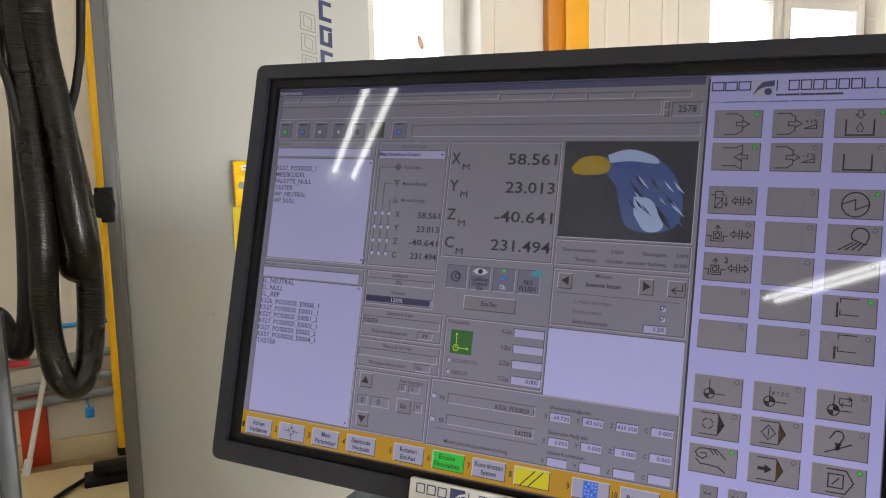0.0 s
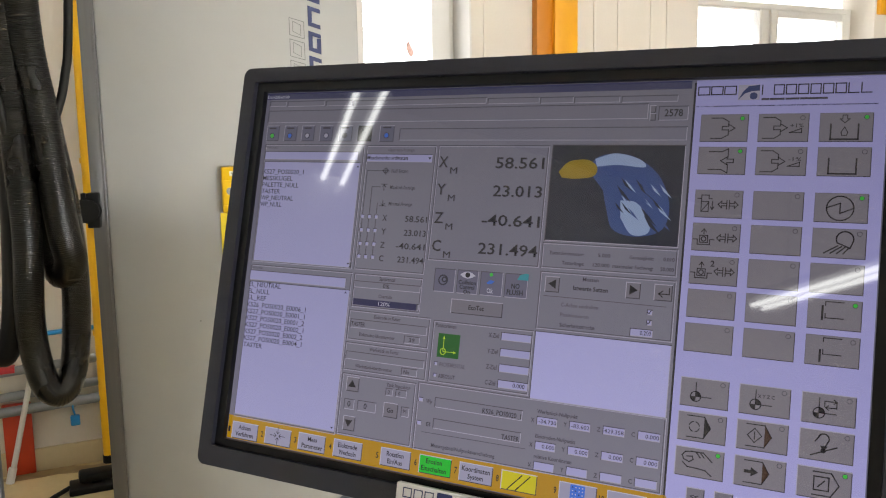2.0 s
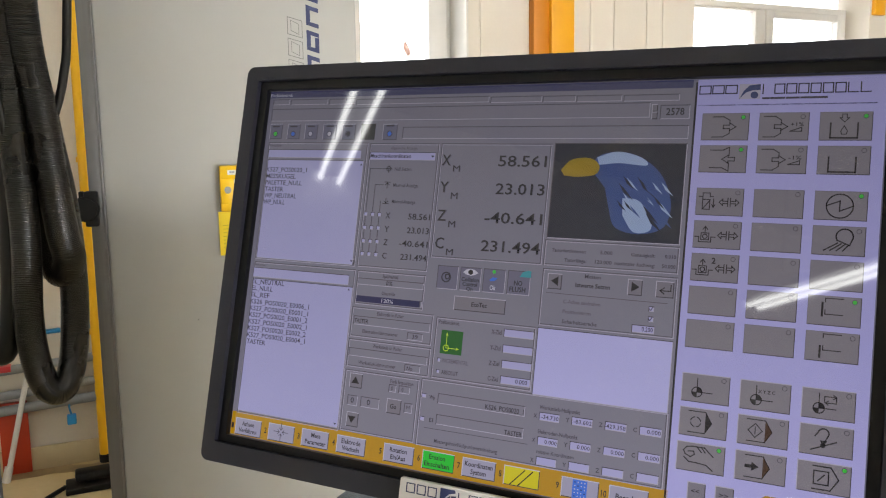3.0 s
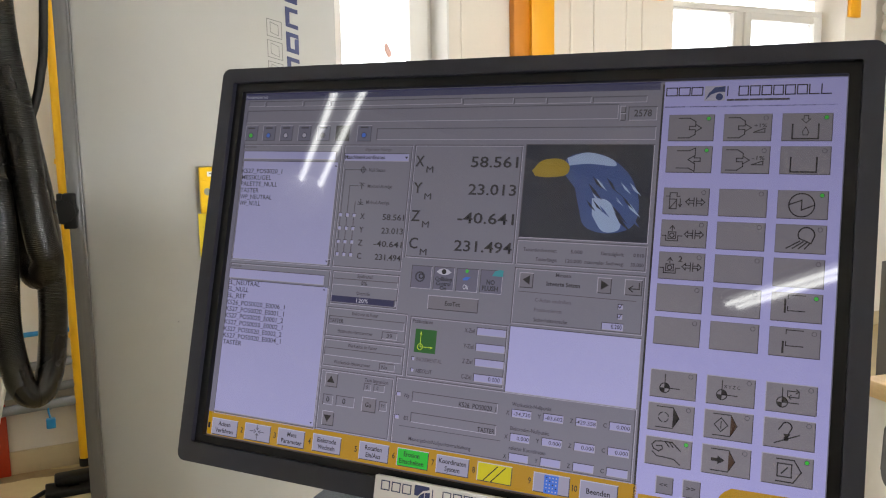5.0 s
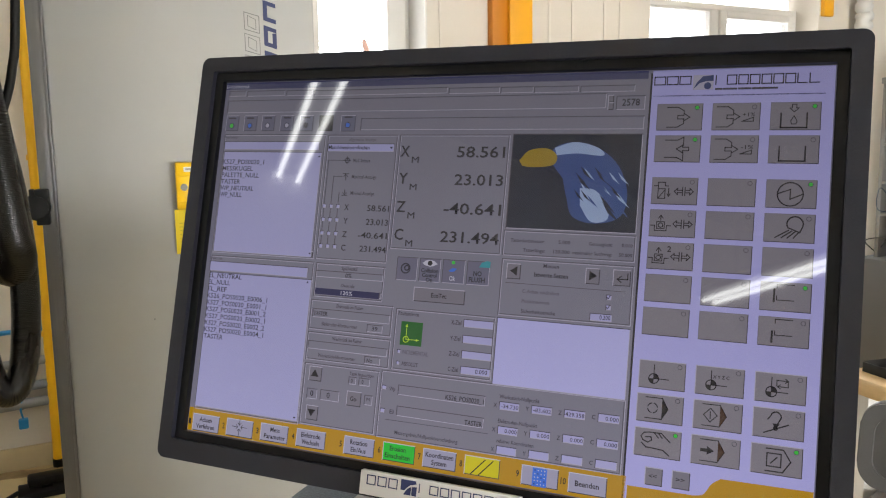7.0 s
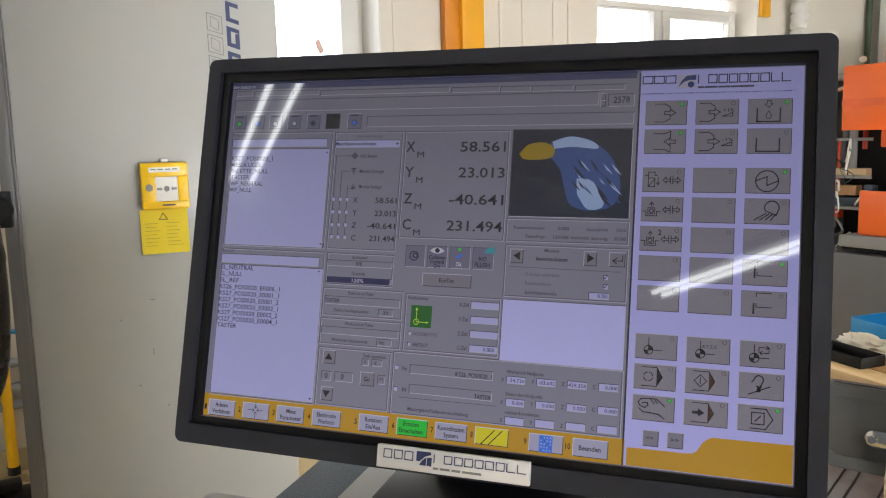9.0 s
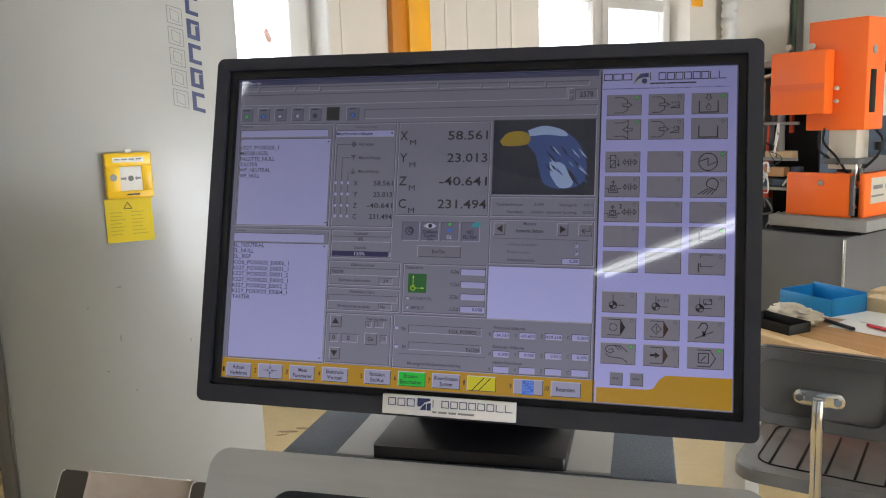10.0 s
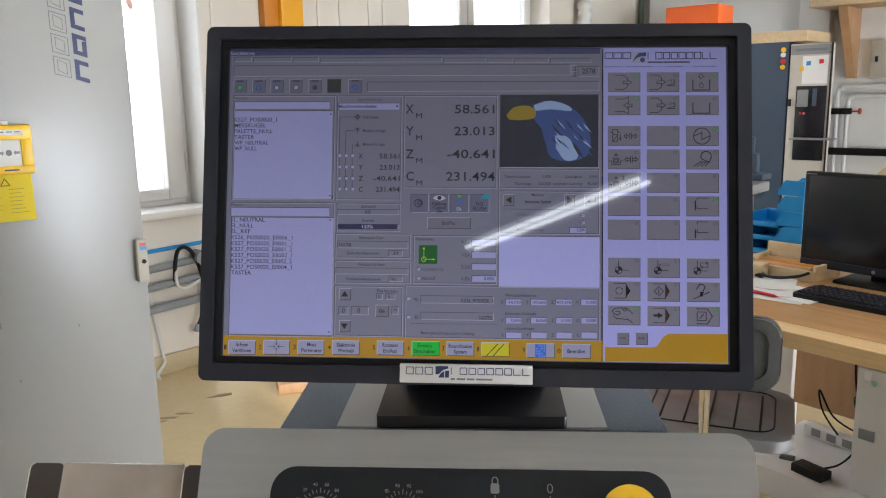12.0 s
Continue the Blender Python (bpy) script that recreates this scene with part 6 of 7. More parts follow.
solo("red_folder", B(((0.16, 0.05, 0.010), (0.08, 0.025, 0.005), 0.002)), REDPL, on_bench(-0.47, 0.66, 6, 0.10), "red folder lying on the low shelf", "folder")
solo("steel_part", B(((0.05, 0.03, 0.012), (0, 0, 0.006), 0.003)), MGREY, on_bench(-0.26, 0.66, 20, 0.10), "small grey metal part on the shelf", "metal part")

lcd = thing("desktop_monitor", on_bench(-0.285, 0.66, 0), "black desktop monitor, switched off, on the bench", "monitor")
part("case", B(((0.51, 0.03, 0.318), (0.285, 0.0, 0.192), 0.004)), BLACK, lcd)
part("screen", B(((0.478, 0.003, 0.275), (0.285, -0.0155, 0.202), 0.001)), SCREENOFF, lcd, "dark glossy screen")
part("chin", B(((0.505, 0.004, 0.026), (0.285, -0.0165, 0.047), 0.001)), BEZEL, lcd)
bm = bmesh.new()
rod(bm, (0.272, -0.0185, 0.047), (0.272, -0.0195, 0.047), 0.006, 14)
part("maker_dot", bm, LGREY, lcd, "pale round maker's mark")
part("name_bars", B(((0.04, 0.0008, 0.0022), (0.05, -0.0160, 0.3435))), LGREY, lcd)
part("foot", B(((0.24, 0.18, 0.012), (0.285, 0.03, 0.006), 0.004)), BLACK, lcd)
part("neck", B(((0.07, 0.04, 0.16), (0.285, 0.035, 0.08), 0.006)), BLACK, lcd)

kb = thing("keyboard", on_bench(-0.112, 0.335, 0), "black computer keyboard on the bench", "keyboard")
bm = bmesh.new()
slab(bm, rounded(0, 0, 0.44, 0.15, 0.012), 0.0, 0.016, 0.003)
part("case", bm, BLACK, kb)
cap = bmesh.new()
box(cap, (0.0155, 0.0155, 0.007), (0, 0, 0.0035), 0.0022, 1)
capmesh = finish(cap, "key", BEZEL)
for r in range(6):
    for k in range(22):
        ob = new("key", capmesh)
        ob.parent = kb
        ob.location = (0.018 + k * 0.0192 + (0.005 * (r % 3)), 0.022 + r * 0.0205 + (0.004 if r == 5 else 0), 0.0155)


def sheet(name, x, y, w, d, turn, label, z=0.0005):
    return solo(name, B(((w, d, 0.0006), (w / 2, d / 2, 0.0003))), PAPER, on_bench(x, y, turn, TOP + z), label, "paper", "papers on the bench")


sheet("paper_sheet", -0.34, 0.22, 0.297, 0.21, 10, "white printed sheet of paper on the bench")
sheet("paper_sheet", -0.42, 0.30, 0.297, 0.21, 25, "white sheet of paper with small drawings", 0.0014)
sheet("paper_sheet", -0.24, 0.30, 0.21, 0.18, -4, "white sheet of paper with red marks", 0.0024)
for x, y, w, tn, mt in ((-0.20, 0.37, 0.10, 14, REDPL), (-0.13, 0.31, 0.05, 20, REDPL), (-0.16, 0.40, 0.12, 40, GREYPRINT), (-0.27, 0.33, 0.09, 0, GREYPRINT)):
    solo("printed_line", B(((w, 0.003, 0.0003), (0, 0, 0))), mt, on_bench(x, y, tn, TOP + 0.0036), "printed line on the paper", "print")
bm = bmesh.new()
rod(bm, (0, 0, 0.006), (0.13, 0, 0.006), 0.005, 10)
rod(bm, (0.13, 0, 0.006), (0.145, 0, 0.006), 0.005, 10, 0.001)
solo("pen", bm, REDPL, on_bench(-0.27, 0.30, -6, TOP + 0.002), "red ballpoint pen lying on the papers", "pen")
bm = bmesh.new()
rod(bm, (0, 0, 0.006), (0.12, 0, 0.006), 0.0055, 10)
solo("pen", bm, BEZEL, on_bench(-0.38, 0.255, -12, TOP + 0.002), "dark grey pen lying on the papers", "pen")
bm = bmesh.new()
tube(bm, curve([(0, 0, 0.011), (0.07, 0.0, 0.011), (0.14, 0.0, 0.012)], 20), 0.010, 10)
tube(bm, curve([(0.14, 0, 0.012), (0.19, 0.01, 0.012), (0.24, 0.04, 0.02), (0.26, 0.07, 0.03)], 24), 0.005, 8)
solo("pencil_grinder", bm, BEZEL, on_bench(-0.44, 0.50, -2), "dark pen-shaped grinder with a grey hose", "hand tool")

wbox = thing("wooden_box", on_bench(-0.42, 0.56, 0), "open pale wooden box with rolled parts inside", "box")
part("back_side", B(((0.26, 0.012, 0.085), (0.13, 0.17, 0.0425), 0.002)), PALEW, wbox)
part("front_side", B(((0.26, 0.012, 0.035), (0.13, 0.006, 0.0175), 0.002)), PALEW, wbox)
for x in (0.006, 0.254):
    part("end_side", B(((0.012, 0.152, 0.05), (x, 0.088, 0.025), 0.002)), PALEW, wbox)
part("bottom", B(((0.236, 0.152, 0.006), (0.13, 0.088, 0.003))), PALEW, wbox)
for k, mt in enumerate((BENCHD, COLY2, BENCHD)):
    bm = bmesh.new()
    rod(bm, (0.02, 0.04 + 0.045 * k, 0.024), (0.235, 0.035 + 0.047 * k, 0.026), 0.016, 14)
    solo("wooden_roll", bm, mt, on_bench(-0.42, 0.56, 0), "brown round bar lying in the wooden box", "bar")

# blue storage bins
def storage_bin(m, w, d, h, label):
    """A blue open-fronted stacking bin; its opening looks along -y."""
    b = thing("storage_bin", m, label, "storage bin", "blue storage bins on the bench")
    t = 0.004
    part("bottom", B(((w, d, t), (w / 2, d / 2, t / 2), 0.001)), BLUEP, b)
    part("rear_side", B(((w, t, h), (w / 2, d - t / 2, h / 2), 0.001)), BLUEP, b)
    part("front_lip", B(((w, t, h * 0.38), (w / 2, t / 2, h * 0.19), 0.001)), BLUEP, b)
    for x in (t / 2, w - t / 2):
        bm = bmesh.new()
        slab(bm, [(0, 0), (d, 0), (d, h), (d * 0.28, h), (d * 0.12, h * 0.72), (d * 0.12, h * 0.55), (0, h * 0.38)], -t / 2, t / 2)
        bmesh.ops.rotate(bm, cent=(0, 0, 0), matrix=Matrix.Rotation(radians(90), 3, "X"), verts=bm.verts)
        bmesh.ops.rotate(bm, cent=(0, 0, 0), matrix=Matrix.Rotation(radians(90), 3, "Z"), verts=bm.verts)
        bmesh.ops.translate(bm, vec=(x, 0, 0), verts=bm.verts)
        part("side", bm, BLUEP, b)
    for z in (h * 0.5, h * 0.98):
        part("rim", B(((w + 0.004, 0.006, 0.006), (w / 2, d, z), 0.001)), BLUEP, b)
    return b


for k in range(3):
    storage_bin(on_bench(-0.60, 0.88, 0, TOP + 0.001 + k * 0.052), 0.13, 0.14, 0.05, "blue plastic stacking bin on the bench")
for k in range(5):
    storage_bin(on_bench(-0.475, 0.99, -90, TOP + 0.001 + k * 0.058), 0.12, 0.10, 0.056, "blue plastic stacking bin in a tall stack")
bt = thing("blue_tray", on_bench(-0.60, 0.33, -4), "blue open plastic tray with rags on the bench", "tray")
for sz, at in (((0.20, 0.15, 0.004), (0.10, 0.075, 0.002)), ((0.20, 0.004, 0.052), (0.10, 0.002, 0.026)), ((0.20, 0.004, 0.062), (0.10, 0.148, 0.031)), ((0.004, 0.142, 0.056), (0.002, 0.075, 0.028)), ((0.004, 0.142, 0.056), (0.198, 0.075, 0.028))):
    part("tray_side", B((sz, at, 0.0012)), BLUEP, bt)
solo("wood_block", B(((0.10, 0.07, 0.045), (0.05, 0.035, 0.0225), 0.003)), PALEW, on_bench(-0.40, 0.47, 12), "small pale wooden block on the bench", "block")
solo("wood_board", B(((0.22, 0.10, 0.018), (0.11, 0.05, 0.009), 0.002), ((0.21, 0.09, 0.014), (0.11, 0.05, 0.025), 0.002)), PALEW, on_bench(-0.80 + 0.30, 0.62, 8), "two pale plywood offcuts, one upon the other", "board")
rag = bmesh.new()
bmesh.ops.create_icosphere(rag, subdivisions=4, radius=1.0)
for v in rag.verts:
    n1 = noise.noise(v.co * 2.3) * 0.35 + noise.noise(v.co * 5.1) * 0.22
    v.co = Vector((v.co.x * 0.085, v.co.y * 0.05, max(v.co.z, -0.5) * 0.032)) * (1 + n1)
    v.co.z = max(v.co.z + 0.016, 0.0)
solo("cleaning_rag", rag, mat("unbleached_cotton", (0.62, 0.56, 0.45), 0.9, vary=0.12, grain=120, bump=0.6), on_bench(-0.44, 0.20, -8), "crumpled off-white cotton rag on the bench", "rag", smooth=80)
bx = thing("black_tray", on_bench(-0.50, 0.055, -2), "shallow black plastic tray near the bench edge", "tray")
for sz, at in (((0.17, 0.085, 0.004), (0.085, 0.0425, 0.002)), ((0.17, 0.004, 0.026), (0.085, 0.002, 0.013)), ((0.17, 0.004, 0.030), (0.085, 0.083, 0.015)), ((0.004, 0.077, 0.028), (0.002, 0.0425, 0.014)), ((0.004, 0.077, 0.028), (0.168, 0.0425, 0.014))):
    part("tray_side", B((sz, at, 0.001)), BLACK, bx)

# chair back of a wooden chair behind the bench
wch = thing("wooden_chair", on_bench(-0.33, 1.26, 8, 0.0), "light wooden chair standing behind the bench", "chair")
bm = bmesh.new()
slab(bm, [(p.x, p.y) for p in curve([(0.0, 0.80, 0), (0.0, 0.98, 0), (0.05, 1.09, 0), (0.15, 1.13, 0), (0.45, 1.14, 0), (0.50, 1.06, 0), (0.50, 0.80, 0)], 30)], 0, 0.02, 0.004)
bmesh.ops.rotate(bm, cent=(0, 0, 0), matrix=Matrix.Rotation(radians(90), 3, "X"), verts=bm.verts)
part("backrest", bm, PALEW, wch)
part("seat", B(((0.46, 0.42, 0.03), (0.25, 0.21, 0.45), 0.006)), PALEW, wch)
for x in (0.04, 0.46):
    part("leg", B(((0.03, 0.03, 0.80), (x, 0.012, 0.40), 0.004)), PALEW, wch)
    part("leg", B(((0.03, 0.03, 0.44), (x, 0.40, 0.22), 0.004)), PALEW, wch)

# ---------------------------------------------------------------- work chair
chair = thing("work_chair", pose(0.638, 1.395, 0.011, 0, 0, -20) @ Matrix.Scale(0.98, 4), "black moulded work chair with a chrome back bar", "chair")
seat = bmesh.new()
slab(seat, rounded(-0.215, -0.20, 0.215, 0.20, 0.07, 8), 0.472, 0.506, 0.012)
bmesh.ops.subdivide_edges(seat, edges=[e for e in seat.edges if e.calc_length() > 0.12], cuts=6, use_grid_fill=True)
seat_ob = part("seat", seat, PUBLK, chair, "black polyurethane seat with pressed grooves, sunlight put into its greyer colour")
# Pressed grooves as black strips on top; their shade is put into the colour.
for k in range(5):
    x = -0.13 + 0.065 * k
    part("groove", B(((0.006, 0.26, 0.003), (x, -0.01, 0.5068), 0.001)), BLACK, seat_ob)
bm = bmesh.new()
tube(bm, [(p[0], p[1], 0.507) for p in rounded(-0.165, -0.15, 0.165, 0.15, 0.05, 6)] + [(-0.165, -0.10, 0.507)], 0.0025, 6)
part("groove", bm, BLACK, seat_ob)
back = bmesh.new()
slab(back, rounded(-0.170, -0.092, 0.170, 0.092, 0.05, 8), -0.018, 0.018, 0.012)
bmesh.ops.rotate(back, cent=(0, 0, 0), matrix=Matrix.Rotation(radians(90), 3, "X"), verts=back.verts)
bmesh.ops.bevel(back, geom=[e for e in back.edges if e.calc_length() > 0.02 and abs(e.verts[0].co.y - e.verts[1].co.y) < 1e-5], offset=0.004, segments=2, affect="EDGES")
bmesh.ops.rotate(back, cent=(0, 0, 0), matrix=Matrix.Rotation(radians(-8), 3, "X"), verts=back.verts)
bmesh.ops.translate(back, vec=(0, -0.255, 0.755), verts=back.verts)
back_ob = part("backrest", back, PUBACK, chair, "black polyurethane backrest")
bm = bmesh.new()
frame_ring(bm, rounded(-0.166, -0.088, 0.166, 0.088, 0.048, 8), rounded(-0.140, -0.063, 0.140, 0.063, 0.036, 8), -0.027, -0.015, 0.004)
bmesh.ops.rotate(bm, cent=(0, 0, 0), matrix=Matrix.Rotation(radians(-8), 3, "X"), verts=bm.verts)
bmesh.ops.translate(bm, vec=(0, -0.255, 0.755), verts=bm.verts)
part("rim", bm, PUBACK, back_ob, "raised rounded rim")
bm = bmesh.new()
slab(bm, rounded(-0.055, -0.018, 0.055, 0.018, 0.016, 6), 0.0, 0.016, 0.004)
bmesh.ops.rotate(bm, cent=(0, 0, 0), matrix=Matrix.Rotation(radians(90), 3, "X"), verts=bm.verts)
bmesh.ops.translate(bm, vec=(0, -0.272, 0.745), verts=bm.verts)
clamp = part("clamp", bm, CHROME, chair, "chrome clamp plate with two bolts")
for x in (-0.04, 0.04):
    bm = bmesh.new()
    rod(bm, (x, -0.286, 0.745), (x, -0.296, 0.745), 0.009, 6)
    part("bolt", bm, CHROME, clamp)
bm = bmesh.new()
pth = curve([(0.0, -0.295, 0.745), (0.0, -0.300, 0.70), (0.0, -0.290, 0.62), (0.0, -0.285, 0.50), (0.0, -0.285, 0.40)], 24)
tube(bm, pth, 0.0135, 14)
part("back_bar", bm, CHROME, chair, "bent chrome bar")
part("slide_block", B(((0.05, 0.045, 0.09), (0.0, -0.285, 0.42), 0.005)), BLACK, chair)
for x in (-0.055, 0.05):
    bm = bmesh.new()
    rod(bm, (x, -0.30, 0.435), (x - 0.03, -0.30, 0.435), 0.018, 10)
    part("hand_knob", bm, STEEL_DARK, chair)
part("seat_rail", B(((0.045, 0.30, 0.025), (0.0, -0.14, 0.44), 0.004)), BLACK, chair)
part("seat_plate", B(((0.24, 0.24, 0.02), (0.0, 0.0, 0.463), 0.004)), BLACK, chair)
bm = bmesh.new()
rod(bm, (0, 0, 0.13), (0, 0, 0.455), 0.025, 18)
part("gas_spring", bm, CHROME, chair)
for k in range(5):
    a = radians(72 * k + 20)
    c, d = math.cos(a), math.sin(a)
    bm = bmesh.new()
    rod(bm, (0.02 * c, 0.02 * d, 0.15), (0.29 * c, 0.29 * d, 0.125), 0.022, 10, 0.014)
    arm = part("base_arm", bm, BLACK, chair)
    bm = bmesh.new()
    rod(bm, (0.285 * c - 0.01 * d, 0.285 * d + 0.01 * c, 0.078), (0.285 * c + 0.01 * d, 0.285 * d - 0.01 * c, 0.078), 0.028, 16)
    rod(bm, (0.285 * c, 0.285 * d, 0.08), (0.285 * c, 0.285 * d, 0.125), 0.006, 8)
    part("castor", bm, BLACK, arm)

# ---------------------------------------------------------------- orange spark erosion machine
OM = rk(2.21, 1.744, 0)            # x away along the hall, y towards the window wall
om = thing("erosion_machine", OM, "orange and grey spark erosion machine with open wiring", "machine")
part("head", B(((0.19, 0.30, 0.545), (0.095, 0.15, 1.583), 0.006)), ORANGE, om, "orange machine head")
part("head_cover", B(((0.09, 0.29, 0.315), (-0.045, 0.305, 1.5525), 0.005)), ORANGE, om, "lighter orange front cover")
part("cover_band", B(((0.002, 0.29, 0.035), (-0.0915, 0.305, 1.530))), ORANGED, om)
for z in (1.455, 1.52):
    bm = bmesh.new()
    rod(bm, (-0.002, 0.14, z), (-0.02, 0.14, z), 0.010, 12)
    part("screw_knob", bm, CREAMC, om, "pale round knob")
for y, z in ((0.275, 1.735), (0.40, 1.74)):
    bm = bmesh.new()
    rod(bm, (-0.004, y, z), (-0.02, y, z), 0.016, 14)
    part("screw_knob", bm, CREAMC, om)
bm = bmesh.new()
rod(bm, (0.07, 0.001, 1.70), (0.07, -0.004, 1.70), 0.022, 20)
part("round_badge", bm, LGREY, om, "round badge, worn")
part("side_slot", B(((0.055, 0.006, 0.21), (0.065, -0.001, 1.50), 0.002)), BLACK, om, "dark slot in the head's side")
part("quill", B(((0.13, 0.14, 0.20), (0.075, 0.11, 1.215), 0.004)), CREAMC, om, "cream quill housing")
part("spindle_foot", B(((0.16, 0.18, 0.03), (0.075, 0.11, 1.155), 0.004)), MGREY, om)
bm = bmesh.new()
rod(bm, (0.03, 0.05, 1.06), (0.03, 0.05, 1.15), 0.018, 12)
rod(bm, (0.03, 0.02, 1.06), (0.03, 0.02, 1.12), 0.010, 10)
part("electrode_chuck", bm, STEEL_DARK, om)
for k, q in enumerate(([(0.0, 0.20, 1.32), (-0.02, 0.19, 1.25), (-0.01, 0.13, 1.18), (0.02, 0.08, 1.09)], [(-0.01, 0.22, 1.30), (-0.03, 0.21, 1.22), (0.0, 0.17, 1.17), (0.0, 0.12, 1.14)], [(0.12, 0.0, 1.31), (0.13, -0.03, 1.26), (0.10, -0.03, 1.19), (0.07, 0.02, 1.12)])):
    bm = bmesh.new()
    tube(bm, curve(q, 30), 0.006, 6)
    part("cable", bm, BLACK, om)
bm = bmesh.new()
rod(bm, (0.09, -0.035, 1.21), (0.09, -0.035, 1.25), 0.022, 14)
part("hose_coupling", bm, BLACK, om)
part("tank_front", B(((0.03, 0.335, 0.222), (-0.005, 0.215, 0.984), 0.004)), ORANGE, om, "orange tank front")
part("tank_side", B(((0.46, 0.03, 0.222), (0.24, 0.002, 0.984), 0.004)), ORANGE, om, "orange tank side")
part("tank_inside", B(((0.42, 0.33, 0.10), (0.24, 0.19, 0.93), 0.004)), BLACK, om)
part("tank_rear", B(((0.03, 0.335, 0.222), (0.465, 0.19, 0.984), 0.004)), ORANGED, om)
part("gap_post", B(((0.02, 0.02, 0.20), (-0.012, 0.035, 0.984), 0.002)), MGREY, om)
bm = bmesh.new()
rod(bm, (-0.02, 0.19, 1.045), (-0.035, 0.19, 1.045), 0.014, 14)
part("tank_lock", bm, CHROME, om, "round chrome lock")
lab = part("label_plate", B(((0.20, 0.002, 0.13), (0.17, -0.0145, 1.005), 0.001)), CREAMC, om, "cream plate with grey print bars")
for z, w in ((1.022, 0.10), (0.978, 0.13)):
    part("print_bar", B(((w, 0.001, 0.020 if z > 1 else 0.010), (0.14, -0.016, z))), GREYPRINT, lab)
part("print_bar", B(((0.03, 0.001, 0.022), (0.235, -0.016, 1.022))), GREYPRINT, lab)
for z in (0.93, 1.03):
    bm = bmesh.new()
    rod(bm, (-0.005, 0.025, z), (-0.02, 0.025, z), 0.009, 10)
    part("screw_knob", bm, STEEL_DARK, om)
bm = bmesh.new()
slab(bm, [(p.x, p.y) for p in curve([(0.06, 1.096, 0), (0.10, 1.15, 0), (0.22, 1.175, 0), (0.36, 1.16, 0), (0.47, 1.096, 0)], 24)], -0.16, -0.02, 0.006)
bmesh.ops.rotate(bm, cent=(0, 0, 0), matrix=Matrix.Rotation(radians(90), 3, "X"), verts=bm.verts)
part("grey_hood", bm, MGREY, om, "dark grey rounded hood")
part("table_slab", B(((0.75, 0.52, 0.058), (0.30, 0.19, 0.842), 0.006)), LGREY, om, "grey machine table")
part("table_recess", B(((0.70, 0.48, 0.02), (0.31, 0.21, 0.803), 0.002)), BLACK, om)
part("base_body", B(((0.78, 0.66, 0.77), (0.32, 0.36, 0.395), 0.008)), MGREY, om, "grey machine base")
part("base_edge", B(((0.012, 0.012, 0.74), (-0.072, 0.034, 0.40), 0.002)), CHROME, om)
# open wiring rack at its side
rack = thing("wiring_rack", rk(2.24, 1.40, 0), "open machine rack with black interior, hoses and wiring", "machine rack")
part("back_plate", B(((0.02, 0.26, 0.92), (0.22, 0.14, 1.22))), BLACK, rack)
part("top_plate", B(((0.26, 0.30, 0.03), (0.10, 0.15, 1.665), 0.003)), LGREY, rack)
part("side_plate", B(((0.24, 0.02, 0.92), (0.10, 0.285, 1.20), 0.002)), LGREY, rack)
for z in (1.60, 1.35, 1.16, 1.00):
    part("shelf_rail", B(((0.02, 0.27, 0.016), (-0.01, 0.14, z), 0.002)), LGREY if z != 1.60 else REDP, rack)
for y, z0, z1, r, mt in ((0.235, 1.37, 1.58, 0.014, PIPEW), (0.235, 1.18, 1.33, 0.012, PIPEW), (0.215, 1.02, 1.14, 0.010, PIPEW), (0.12, 1.20, 1.55, 0.020, LGREY), (0.06, 1.30, 1.58, 0.012, REDP), (0.195, 0.95, 1.34, 0.008, REDP), (0.16, 1.36, 1.57, 0.014, MGREY)):
    bm = bmesh.new()
    rod(bm, (0.02, y, z0), (0.02, y, z1), r, 12)
    part("upright_pipe", bm, mt, rack)
for sz, at, mt in (((0.06, 0.16, 0.045), (0.03, 0.12, 1.18), PALEW), ((0.06, 0.13, 0.05), (0.03, 0.15, 1.09), BENCHD), ((0.05, 0.17, 0.045), (0.03, 0.13, 1.03), BLUEC), ((0.05, 0.05, 0.05), (0.02, 0.03, 0.97), PALEW), ((0.05, 0.06, 0.05), (0.02, 0.20, 0.97), REDP), ((0.05, 0.05, 0.12), (0.02, 0.02, 1.06), BLUEC)):
    part("rack_module", B((sz, at, 0.005)), mt, rack)
rnd = random.Random(11)
for k in range(12):
    y, z = rnd.uniform(0.02, 0.26), rnd.uniform(0.82, 1.5)
    bm = bmesh.new()
    tube(bm, curve([(-0.02, y, z), (-0.04, y + rnd.uniform(-0.05, 0.05), z + 0.05), (-0.03, y + rnd.uniform(-0.08, 0.08), z + rnd.uniform(-0.06, 0.08)), (0.02, y + rnd.uniform(-0.08, 0.08), z - 0.06)], 24), rnd.choice((0.0025, 0.004, 0.006)), 6)
    part("wire", bm, rnd.choice((PIPEW, BLACK, MGREY, BLUEC, BLACK)), rack)
bm = bmesh.new()
tube(bm, curve([(-0.03, 0.25, 1.585), (-0.03, 0.15, 1.61), (-0.02, 0.04, 1.63), (0.0, -0.03, 1.64)], 24), 0.009, 8)
part("wire", bm, PIPEW, rack, "thick white hose")
part("rack_foot", B(((0.24, 0.28, 0.74), (0.10, 0.15, 0.37), 0.004)), MGREY, rack)
lampb = solo("signal_lamp", B(((0.03, 0.03, 0.05), (0, 0, 0.025), 0.004)), PIPEW, rk(2.20, 1.40, 1.665), "small white signal lamp on the machine", "lamp")

